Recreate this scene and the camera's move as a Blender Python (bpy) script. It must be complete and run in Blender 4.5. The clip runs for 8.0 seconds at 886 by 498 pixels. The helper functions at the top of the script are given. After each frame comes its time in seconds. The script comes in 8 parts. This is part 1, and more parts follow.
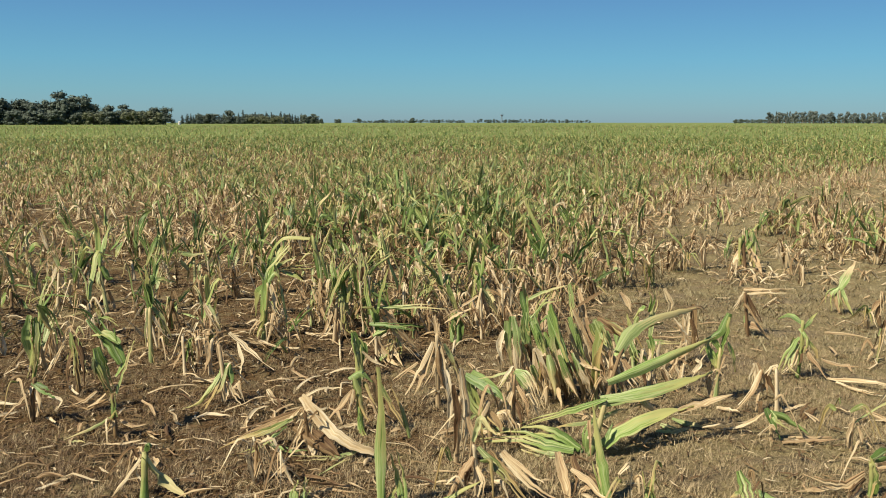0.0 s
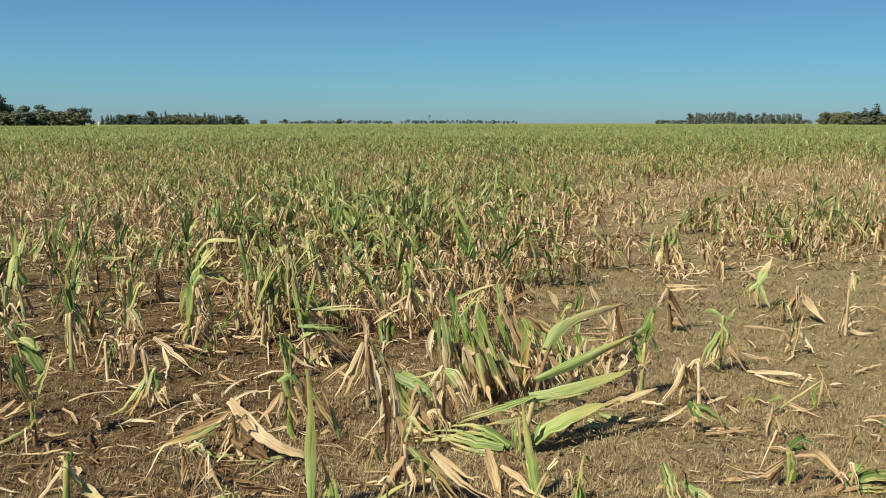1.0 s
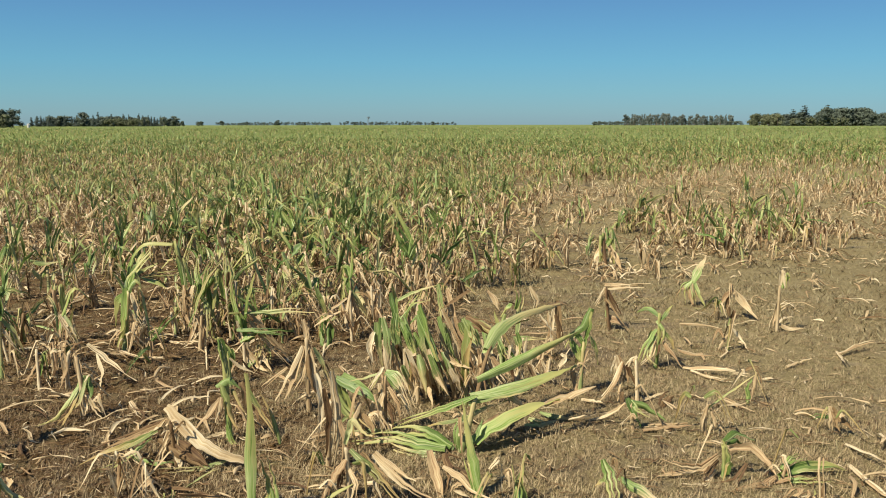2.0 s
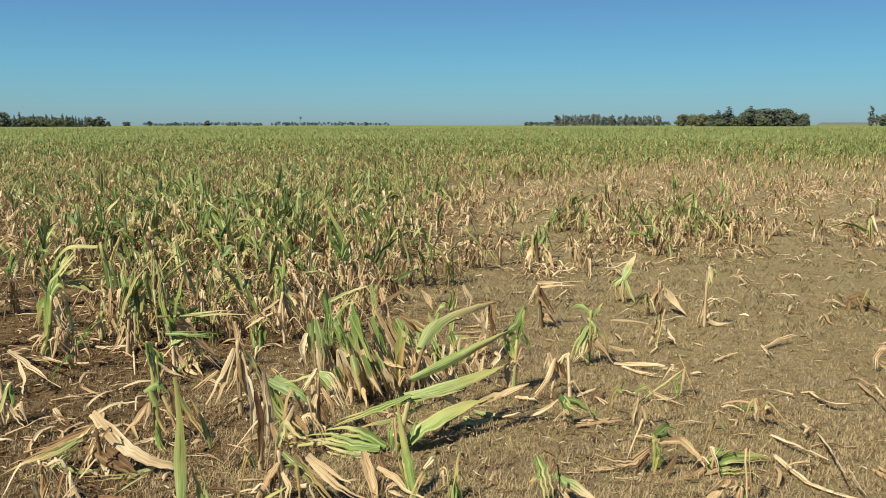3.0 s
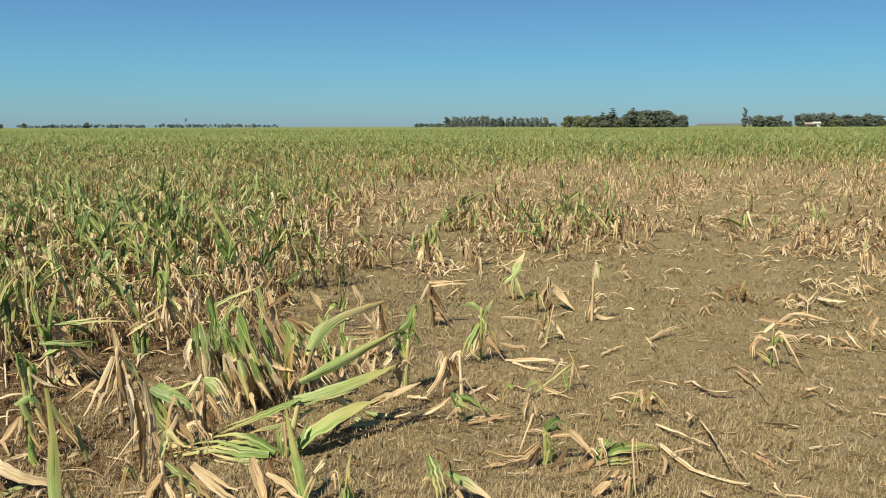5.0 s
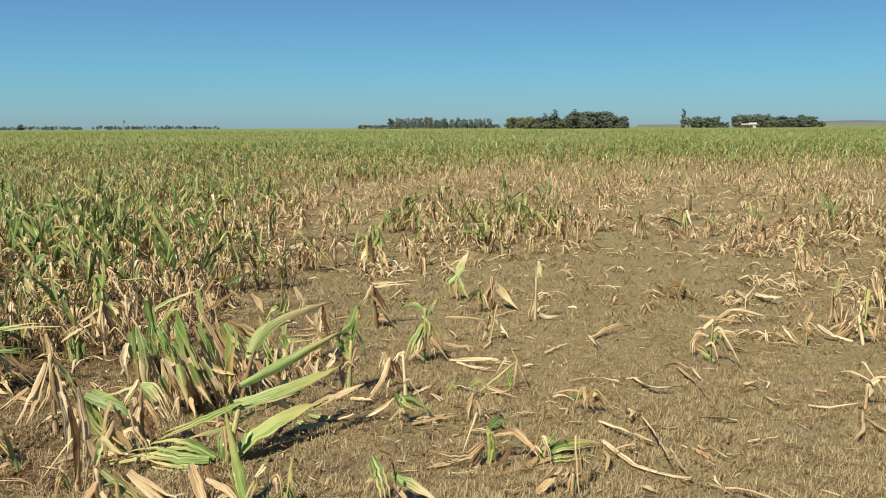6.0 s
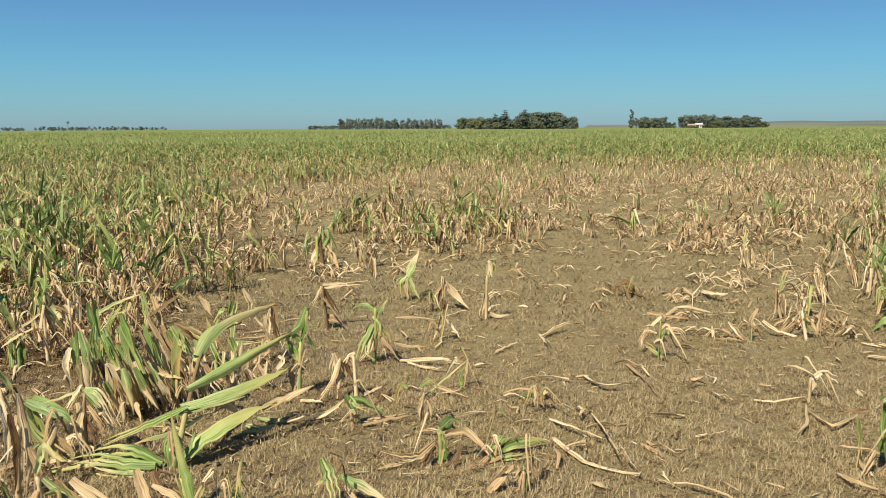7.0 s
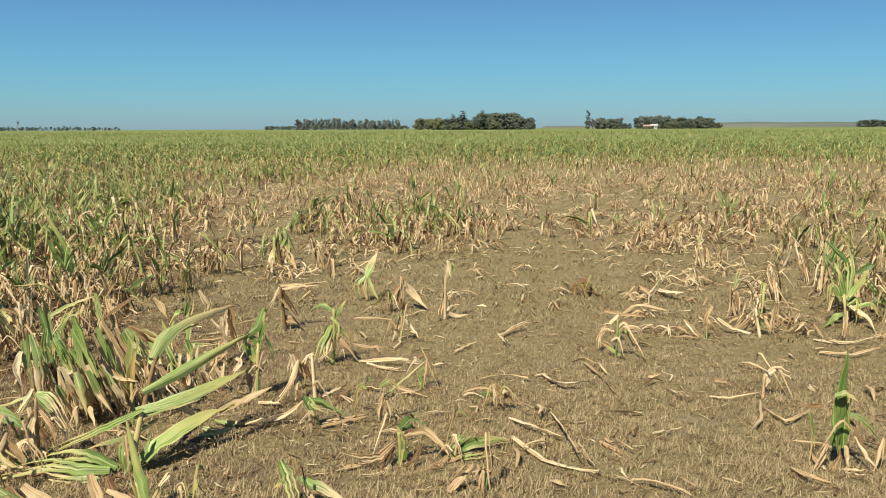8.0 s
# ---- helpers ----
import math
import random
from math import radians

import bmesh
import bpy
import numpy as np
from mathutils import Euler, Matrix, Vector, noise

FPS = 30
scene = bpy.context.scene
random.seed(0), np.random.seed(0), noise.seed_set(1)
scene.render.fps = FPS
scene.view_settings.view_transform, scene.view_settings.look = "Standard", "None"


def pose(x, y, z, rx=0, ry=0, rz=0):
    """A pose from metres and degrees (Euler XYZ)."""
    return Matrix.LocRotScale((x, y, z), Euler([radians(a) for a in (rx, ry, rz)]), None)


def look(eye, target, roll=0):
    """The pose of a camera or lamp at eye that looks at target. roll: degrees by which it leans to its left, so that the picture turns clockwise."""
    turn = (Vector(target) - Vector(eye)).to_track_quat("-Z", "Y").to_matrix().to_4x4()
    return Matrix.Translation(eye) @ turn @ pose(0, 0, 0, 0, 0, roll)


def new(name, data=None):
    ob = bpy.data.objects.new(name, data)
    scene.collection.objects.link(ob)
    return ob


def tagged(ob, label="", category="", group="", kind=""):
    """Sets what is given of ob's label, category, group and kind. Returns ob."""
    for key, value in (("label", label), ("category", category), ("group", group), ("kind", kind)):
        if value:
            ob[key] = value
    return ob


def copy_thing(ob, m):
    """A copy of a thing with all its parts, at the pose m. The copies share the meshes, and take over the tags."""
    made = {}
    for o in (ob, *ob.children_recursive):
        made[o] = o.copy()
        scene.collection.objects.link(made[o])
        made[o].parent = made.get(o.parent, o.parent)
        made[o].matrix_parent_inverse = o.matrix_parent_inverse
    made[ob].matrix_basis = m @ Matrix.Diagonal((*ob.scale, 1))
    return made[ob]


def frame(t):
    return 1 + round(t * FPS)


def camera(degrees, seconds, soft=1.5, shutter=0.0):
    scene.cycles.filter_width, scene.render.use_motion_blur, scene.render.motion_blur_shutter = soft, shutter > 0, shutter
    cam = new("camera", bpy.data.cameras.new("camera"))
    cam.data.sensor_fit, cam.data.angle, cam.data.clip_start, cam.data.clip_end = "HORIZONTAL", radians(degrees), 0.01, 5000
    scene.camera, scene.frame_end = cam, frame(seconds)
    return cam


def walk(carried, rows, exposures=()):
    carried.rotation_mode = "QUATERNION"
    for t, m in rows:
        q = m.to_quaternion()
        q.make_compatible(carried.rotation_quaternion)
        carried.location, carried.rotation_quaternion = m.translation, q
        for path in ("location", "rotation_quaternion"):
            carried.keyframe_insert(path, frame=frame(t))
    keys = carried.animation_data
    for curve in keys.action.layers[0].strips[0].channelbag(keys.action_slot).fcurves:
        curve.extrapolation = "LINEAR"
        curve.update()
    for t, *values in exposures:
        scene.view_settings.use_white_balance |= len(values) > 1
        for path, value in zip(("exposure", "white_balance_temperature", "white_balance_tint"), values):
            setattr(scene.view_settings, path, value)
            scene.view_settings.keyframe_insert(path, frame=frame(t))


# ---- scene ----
cam = camera(51.52, 8.0, soft=1.0)
walk(cam, [
    (0.0, pose(-0.031, -0.026, 1.423, 82.163, 0, 3.622) @ pose(0, 0, 0, 0, 0, 0.0)),
    (0.5, pose(-0.032, -0.030, 1.420, 82.196, 0, 1.244) @ pose(0, 0, 0, 0, 0, 0.03)),
    (1.0, pose(-0.029, -0.033, 1.421, 82.204, 0, -0.854) @ pose(0, 0, 0, 0, 0, -0.02)),
    (1.5, pose(-0.029, -0.035, 1.422, 82.255, 0, -2.598) @ pose(0, 0, 0, 0, 0, -0.05)),
    (3.0, pose(-0.020, -0.025, 1.414, 82.315, 0, -8.756) @ pose(0, 0, 0, 0, 0, -0.06)),
    (3.5, pose(-0.017, -0.014, 1.409, 82.320, 0, -10.485) @ pose(0, 0, 0, 0, 0, -0.03)),
    (4.0, pose(-0.006, -0.005, 1.402, 82.361, 0, -12.480) @ pose(0, 0, 0, 0, 0, -0.08)),
    (4.5, pose(-0.001, 0.002, 1.399, 82.376, 0, -13.984) @ pose(0, 0, 0, 0, 0, -0.13)),
    (6.0, pose(0.022, 0.024, 1.384, 82.480, 0, -18.975) @ pose(0, 0, 0, 0, 0, -0.28)),
    (6.5, pose(0.031, 0.032, 1.380, 82.492, 0, -20.687) @ pose(0, 0, 0, 0, 0, -0.31)),
    (7.0, pose(0.035, 0.033, 1.378, 82.500, 0, -22.017) @ pose(0, 0, 0, 0, 0, -0.33)),
    (7.5, pose(0.041, 0.039, 1.374, 82.529, 0, -23.224) @ pose(0, 0, 0, 0, 0, -0.34)),
    (8.0, pose(0.036, 0.038, 1.373, 82.525, 0, -24.632) @ pose(0, 0, 0, 0, 0, -0.27)),
], exposures=[(0.0, 0.75), (4.0, 0.785), (8.0, 0.835)])

# ---- light ----
SUN_HEADING, SUN_HEIGHT = 229, 49      # degrees clockwise from +y, degrees above the horizon
world = bpy.data.worlds.new("world")
scene.world = world
world.use_nodes = True
wn, wl = world.node_tree.nodes, world.node_tree.links
sky = wn.new("ShaderNodeTexSky")
sky.sky_type, sky.sun_disc = "NISHITA", False
sky.sun_elevation, sky.sun_rotation = radians(SUN_HEIGHT), radians(SUN_HEADING)
sky.air_density, sky.dust_density, sky.ozone_density = 0.5, 0.5, 5.0
tint = wn.new("ShaderNodeMix")
tint.data_type, tint.blend_type = "RGBA", "MULTIPLY"
tint.inputs[0].default_value, tint.inputs[7].default_value = 1.0, (0.80, 1.04, 1.02, 1)
even = wn.new("ShaderNodeMix")            # haze: grey at the skyline, turning teal and then blue with height
even.data_type = "RGBA"
even.inputs[0].default_value = 0.55
toward, height = wn.new("ShaderNodeTexCoord"), wn.new("ShaderNodeSeparateXYZ")
haze = wn.new("ShaderNodeValToRGB")
HAZE = [(0.0, (150, 173, 180)), (0.014, (146, 183, 187)), (0.035, (134, 191, 199)), (0.065, (119, 191, 214)), (0.10, (109, 177, 215)),
        (0.14, (102, 157, 211)), (0.5, (84, 132, 196)), (1.0, (74, 118, 184))]
while len(haze.color_ramp.elements) < len(HAZE):
    haze.color_ramp.elements.new(0.5)
for _e, (_p, _c) in zip(haze.color_ramp.elements, HAZE):
    _e.position, _e.color = _p, (*[(_v / 255) ** 2.2 for _v in _c], 1)
gain = wn.new("ShaderNodeMix")
gain.data_type, gain.blend_type = "RGBA", "MULTIPLY"
gain.inputs[0].default_value, gain.inputs[7].default_value = 1.0, (11.5, 11.5, 11.5, 1)
wl.new(toward.outputs["Generated"], height.inputs[0]), wl.new(height.outputs[2], haze.inputs[0])
wl.new(haze.outputs[0], gain.inputs[6]), wl.new(gain.outputs[2], even.inputs[7])
wl.new(sky.outputs[0], tint.inputs[6]), wl.new(tint.outputs[2], even.inputs[6]), wl.new(even.outputs[2], wn["Background"].inputs[0])
wn["Background"].inputs[1].default_value = 0.0505
sun = new("sun", bpy.data.lights.new("sun", "SUN"))
sun.data.energy, sun.data.angle, sun.data.color = 5.0, radians(0.53), (1.0, 0.92, 0.75)
_h, _e = radians(SUN_HEADING), radians(SUN_HEIGHT)
sun.matrix_world = look((math.sin(_h) * math.cos(_e) * 60, math.cos(_h) * math.cos(_e) * 60, math.sin(_e) * 60), (0, 0, 0))


# ---- materials ----
def nodes_of(name):
    m = bpy.data.materials.new(name)
    m.use_nodes = True
    n, l = m.node_tree.nodes, m.node_tree.links
    return m, n, l, n["Principled BSDF"]


def ramp(n, l, source, stops):
    r = n.new("ShaderNodeValToRGB")
    while len(r.color_ramp.elements) < len(stops):
        r.color_ramp.elements.new(0.5)
    for e, (p, c) in zip(r.color_ramp.elements, stops):
        e.position, e.color = p, (*c, 1)
    l.new(source, r.inputs[0])
    return r.outputs[0]


def noise_of(n, l, vector, scale, detail=4, rough=0.6):
    t = n.new("ShaderNodeTexNoise")
    t.inputs["Scale"].default_value, t.inputs["Detail"].default_value, t.inputs["Roughness"].default_value = scale, detail, rough
    if vector is not None:
        l.new(vector, t.inputs["Vector"])
    return t.outputs["Fac"]


def maths(n, l, op, a, b, clamp=False):
    m = n.new("ShaderNodeMath")
    m.operation, m.use_clamp = op, clamp
    for i, v in enumerate((a, b)):
        if isinstance(v, (int, float)):
            m.inputs[i].default_value = v
        else:
            l.new(v, m.inputs[i])
    return m.outputs[0]


def mixed(n, l, fac, a, b, blend="MIX"):
    m = n.new("ShaderNodeMix")
    m.data_type, m.blend_type = "RGBA", blend
    for i, v in ((0, fac), (6, a), (7, b)):
        if isinstance(v, (int, float)):
            m.inputs[i].default_value = v
        elif isinstance(v, tuple):
            m.inputs[i].default_value = (*v, 1)
        else:
            l.new(v, m.inputs[i])
    return m.outputs[2]


def leaf_material(name, stops, tip=None, rib=(0.45, 0.45, 0.25), shine=0.38, thin=0.25):
    """Torn corn leaf: lengthwise streaks, blotches and a paler midrib; tip: colour towards the dead end."""
    m, n, l, b = nodes_of(name)
    uv = n.new("ShaderNodeUVMap")
    info, geo = n.new("ShaderNodeObjectInfo"), n.new("ShaderNodeNewGeometry")
    chance = maths(n, l, "FRACT", maths(n, l, "ADD", info.outputs["Random"], geo.outputs["Random Per Island"]), 0)
    shift = n.new("ShaderNodeCombineXYZ")
    l.new(maths(n, l, "MULTIPLY", chance, 37.0), shift.inputs[2])
    add = n.new("ShaderNodeVectorMath")
    l.new(uv.outputs[0], add.inputs[0]), l.new(shift.outputs[0], add.inputs[1])
    stretch = n.new("ShaderNodeMapping")
    stretch.inputs["Scale"].default_value = (1.1, 6.0, 1.0)
    l.new(add.outputs[0], stretch.inputs[0])
    streak = noise_of(n, l, stretch.outputs[0], 2.0, 5, 0.65)
    blotch = noise_of(n, l, add.outputs[0], 3.0, 3)
    value = maths(n, l, "ADD", maths(n, l, "MULTIPLY", maths(n, l, "SUBTRACT", streak, 0.5), 1.6), maths(n, l, "ADD", maths(n, l, "MULTIPLY", blotch, 0.8), 0.06))
    value = maths(n, l, "ADD", value, maths(n, l, "MULTIPLY", maths(n, l, "SUBTRACT", chance, 0.42), 0.56), True)
    colour = ramp(n, l, value, stops)
    parts = n.new("ShaderNodeSeparateXYZ")
    l.new(uv.outputs[0], parts.inputs[0])
    off = maths(n, l, "ABSOLUTE", maths(n, l, "SUBTRACT", parts.outputs[1], 0.5), 0)
    line = maths(n, l, "SUBTRACT", 1.0, maths(n, l, "MULTIPLY", off, 14.0), True)
    colour = mixed(n, l, maths(n, l, "MULTIPLY", line, 0.45), colour, rib)
    if tip:
        dead = maths(n, l, "ADD", parts.outputs[0], maths(n, l, "MULTIPLY", maths(n, l, "SUBTRACT", streak, 0.5), 1.6))
        colour = mixed(n, l, ramp(n, l, dead, [(0.35, (0, 0, 0)), (0.62, (1, 1, 1))]), colour, tip)
    l.new(colour, b.inputs["Base Color"])
    b.inputs["Roughness"].default_value = shine + 0.08
    b.inputs["Specular IOR Level"].default_value = 0.35
    bump = n.new("ShaderNodeBump")
    bump.inputs["Strength"].default_value, bump.inputs["Distance"].default_value = 0.5, 0.004
    l.new(streak, bump.inputs["Height"]), l.new(bump.outputs[0], b.inputs["Normal"])
    glow = n.new("ShaderNodeBsdfTranslucent")
    l.new(colour, glow.inputs[0])
    mix = n.new("ShaderNodeMixShader")
    mix.inputs[0].default_value = thin
    l.new(b.outputs[0], mix.inputs[1]), l.new(glow.outputs[0], mix.inputs[2])
    l.new(mix.outputs[0], n["Material Output"].inputs[0])
    return m


green = leaf_material("leaf_green", [(0.15, (0.074, 0.122, 0.022)), (0.5, (0.178, 0.258, 0.058)), (0.72, (0.300, 0.378, 0.122)), (0.92, (0.490, 0.530, 0.255))], tip=(0.370, 0.355, 0.125))
deep = leaf_material("leaf_deep_green", [(0.15, (0.052, 0.090, 0.018)), (0.55, (0.122, 0.186, 0.042)), (0.9, (0.250, 0.322, 0.098))])
pale = leaf_material("leaf_pale_green", [(0.15, (0.170, 0.218, 0.066)), (0.5, (0.308, 0.352, 0.132)), (0.85, (0.500, 0.500, 0.250))], tip=(0.450, 0.375, 0.165))
half = leaf_material("leaf_half_dead", [(0.2, (0.100, 0.128, 0.030)), (0.8, (0.250, 0.280, 0.086))], tip=(0.410, 0.298, 0.120))
dry = leaf_material("leaf_straw", [(0.0, (0.150, 0.083, 0.036)), (0.24, (0.340, 0.218, 0.108)), (0.54, (0.500, 0.372, 0.200)), (0.86, (0.685, 0.580, 0.385))], rib=(0.540, 0.436, 0.255), shine=0.6)
brown = leaf_material("leaf_brown", [(0.15, (0.076, 0.038, 0.016)), (0.55, (0.180, 0.106, 0.045)), (0.9, (0.310, 0.212, 0.098))], rib=(0.280, 0.196, 0.098), shine=0.65)
turning = leaf_material("leaf_turning", [(0.15, (0.116, 0.178, 0.044)), (0.5, (0.240, 0.318, 0.098)), (0.72, (0.385, 0.445, 0.185)), (0.92, (0.590, 0.610, 0.350))], tip=(0.610, 0.475, 0.275))
LEAVES = [green, deep, pale, half, dry, brown]


def grass_material(name, stops):
    m, n, l, b = nodes_of(name)
    geo = n.new("ShaderNodeNewGeometry")
    patch = noise_of(n, l, geo.outputs["Position"], 1.3, 4)
    v = maths(n, l, "ADD", maths(n, l, "MULTIPLY", geo.outputs["Random Per Island"], 0.6), maths(n, l, "MULTIPLY", patch, 0.45))
    l.new(ramp(n, l, v, stops), b.inputs["Base Color"])
    b.inputs["Roughness"].default_value = 0.7
    return m


thatch = grass_material("dry_grass", [(0.1, (0.125, 0.078, 0.036)), (0.45, (0.256, 0.184, 0.092)), (0.75, (0.372, 0.288, 0.152)), (0.95, (0.210, 0.204, 0.082))])

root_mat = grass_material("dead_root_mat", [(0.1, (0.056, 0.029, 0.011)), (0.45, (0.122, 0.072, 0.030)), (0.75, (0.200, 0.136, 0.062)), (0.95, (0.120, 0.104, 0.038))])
turf_dull = grass_material("dull_grass", [(0.1, (0.100, 0.074, 0.036)), (0.5, (0.184, 0.149, 0.072)), (0.9, (0.272, 0.230, 0.118))])


def soil_material():
    m, n, l, b = nodes_of("field_soil")
    pos = n.new("ShaderNodeNewGeometry").outputs["Position"]
    big, mid, spot = noise_of(n, l, pos, 0.35, 5), noise_of(n, l, pos, 2.6, 6, 0.65), noise_of(n, l, pos, 9, 7, 0.7)
    fine, grit = noise_of(n, l, pos, 30, 8, 0.75), noise_of(n, l, pos, 140, 6, 0.75)
    grain = maths(n, l, "ADD", maths(n, l, "MULTIPLY", fine, 0.5), maths(n, l, "MULTIPLY", grit, 0.5))
    earth = ramp(n, l, grain, [(0.40, (0.023, 0.012, 0.005)), (0.5, (0.073, 0.041, 0.016)), (0.60, (0.168, 0.105, 0.046))])
    clay = ramp(n, l, grain, [(0.36, (0.110, 0.085, 0.053)), (0.6, (0.262, 0.212, 0.132))])
    place = n.new("ShaderNodeSeparateXYZ")
    l.new(pos, place.inputs[0])
    open_side = maths(n, l, "MULTIPLY", maths(n, l, "ADD", maths(n, l, "SUBTRACT", place.outputs[0], maths(n, l, "MULTIPLY", place.outputs[1], 0.14)), 1.4), 0.3, True)
    bare = maths(n, l, "MULTIPLY", ramp(n, l, mid, [(0.42, (1, 1, 1)), (0.53, (0, 0, 0))]), maths(n, l, "ADD", maths(n, l, "MULTIPLY", open_side, 0.85), 0.1))
    colour = mixed(n, l, bare, earth, clay)
    # mat of dead grass over most of the bare stretch
    mat = n.new("ShaderNodeMapping")
    mat.inputs["Scale"].default_value = (1.0, 0.5, 1.0)
    l.new(pos, mat.inputs[0])
    straw = noise_of(n, l, mat.outputs[0], 110, 8, 0.8)
    turf = ramp(n, l, straw, [(0.38, (0.080, 0.059, 0.028)), (0.5, (0.214, 0.170, 0.082)), (0.62, (0.355, 0.292, 0.146))])
    spread = maths(n, l, "ADD", maths(n, l, "ADD", maths(n, l, "MULTIPLY", big, 0.4), maths(n, l, "MULTIPLY", mid, 0.6)), maths(n, l, "MULTIPLY", open_side, 0.165))
    colour = mixed(n, l, ramp(n, l, spread, [(0.535, (0, 0, 0)), (0.61, (0.85, 0.85, 0.85))]), colour, turf)
    dirt = ramp(n, l, grain, [(0.36, (0.068, 0.052, 0.025)), (0.62, (0.198, 0.157, 0.079))])
    colour = mixed(n, l, ramp(n, l, spot, [(0.48, (0, 0, 0)), (0.64, (0.7, 0.7, 0.7))]), colour, dirt)
    # low green growth that closes over the soil farther out
    far = n.new("ShaderNodeVectorMath")
    far.operation = "LENGTH"
    l.new(pos, far.inputs[0])
    out = maths(n, l, "MULTIPLY", maths(n, l, "SUBTRACT", far.outputs["Value"], 30.0), 1 / 60, True)
    wide = noise_of(n, l, pos, 0.06, 8, 0.7)
    weed = ramp(n, l, wide, [(0.3, (0.098, 0.138, 0.032)), (0.55, (0.144, 0.176, 0.050)), (0.75, (0.196, 0.190, 0.076))])
    colour = mixed(n, l, maths(n, l, "MULTIPLY", out, 0.9), colour, weed)
    l.new(colour, b.inputs["Base Color"])
    b.inputs["Roughness"].default_value = 0.95
    b.inputs["Specular IOR Level"].default_value = 0.1
    bump = n.new("ShaderNodeBump")
    bump.inputs["Strength"].default_value, bump.inputs["Distance"].default_value = 1.0, 0.016
    l.new(maths(n, l, "ADD", maths(n, l, "MULTIPLY", straw, 0.4), maths(n, l, "ADD", maths(n, l, "MULTIPLY", fine, 0.8), maths(n, l, "ADD", mid, spot))), bump.inputs["Height"])
    l.new(bump.outputs[0], b.inputs["Normal"])
    return m


def plain(name, stops, scale=1.0, rough=0.8):
    m, n, l, b = nodes_of(name)
    geo, info = n.new("ShaderNodeNewGeometry"), n.new("ShaderNodeObjectInfo")
    v = maths(n, l, "ADD", noise_of(n, l, geo.outputs["Position"], scale, 4), maths(n, l, "MULTIPLY", maths(n, l, "SUBTRACT", info.outputs["Random"], 0.5), 0.5))
    v = maths(n, l, "ADD", v, maths(n, l, "MULTIPLY", maths(n, l, "SUBTRACT", geo.outputs["Random Per Island"], 0.5), 0.35))
    l.new(ramp(n, l, v, stops), b.inputs["Base Color"])
    b.inputs["Roughness"].default_value = rough
    return m


soil = soil_material()
bark = plain("bark", [(0.2, (0.06, 0.045, 0.035)), (0.8, (0.16, 0.12, 0.09))], 3)
# foliage and gum: distance haze put into the colour, paler and greyer-blue
foliage = plain("foliage", [(0.15, (0.052, 0.067, 0.047)), (0.55, (0.070, 0.088, 0.060)), (0.95, (0.092, 0.112, 0.074))], 0.6)
needles = plain("needles", [(0.15, (0.038, 0.053, 0.043)), (0.6, (0.052, 0.070, 0.055)), (0.95, (0.068, 0.090, 0.068))], 0.6)
gum = plain("gum_foliage", [(0.15, (0.080, 0.097, 0.086)), (0.55, (0.102, 0.122, 0.102)), (0.95, (0.132, 0.150, 0.122))], 0.6)
olive = plain("olive_foliage", [(0.15, (0.062, 0.072, 0.034)), (0.55, (0.088, 0.098, 0.046)), (0.95, (0.118, 0.124, 0.060))], 0.6)
whitewash = plain("whitewash", [(0.2, (0.40, 0.385, 0.35)), (0.8, (0.54, 0.52, 0.49))], 0.8)
tin = plain("pale_tin_roof", [(0.2, (0.30, 0.28, 0.25)), (0.8, (0.42, 0.40, 0.36))], 0.8)
tile_red = plain("roof_tile", [(0.2, (0.230, 0.165, 0.128)), (0.8, (0.330, 0.250, 0.200))], 0.8)
pane_dark = plain("dark_glass", [(0.2, (0.02, 0.025, 0.03)), (0.8, (0.05, 0.055, 0.06))], 1, 0.15)
steel = plain("weathered_steel", [(0.2, (0.10, 0.10, 0.10)), (0.8, (0.24, 0.24, 0.23))], 2, 0.5)
heath = plain("far_slope", [(0.25, (0.070, 0.078, 0.050)), (0.5, (0.098, 0.102, 0.070)), (0.8, (0.128, 0.125, 0.088))], 0.004)


# ---- ground ----
def lie(x, y):
    """Height of the ground."""
    fade = max(0.0, 1 - math.hypot(x, y) / 60)
    swell = 0.5 * min(1, max(0, (math.hypot(x, y) - 60) / 260))
    return swell * swell * 2 + fade * (0.022 * noise.noise((x * 1.1, y * 1.1, 3)) + 0.013 * noise.noise((x * 4.3, y * 4.3, 7)))


def mesh_of(name, verts, faces, material, uvs=None, slots=None, smooth=True):
    me = bpy.data.meshes.new(name)
    me.from_pydata(verts, [], faces)
    for m in (material if isinstance(material, list) else [material]):
        me.materials.append(m)
    if uvs is not None:
        layer = me.uv_layers.new(name="UVMap")
        idx = np.empty(len(me.loops), int)
        me.loops.foreach_get("vertex_index", idx)
        layer.data.foreach_set("uv", np.asarray(uvs, float)[idx].ravel())
    if slots is not None:
        me.polygons.foreach_set("material_index", slots)
    me.polygons.foreach_set("use_smooth", [smooth] * len(me.polygons))
    me.update()
    return me


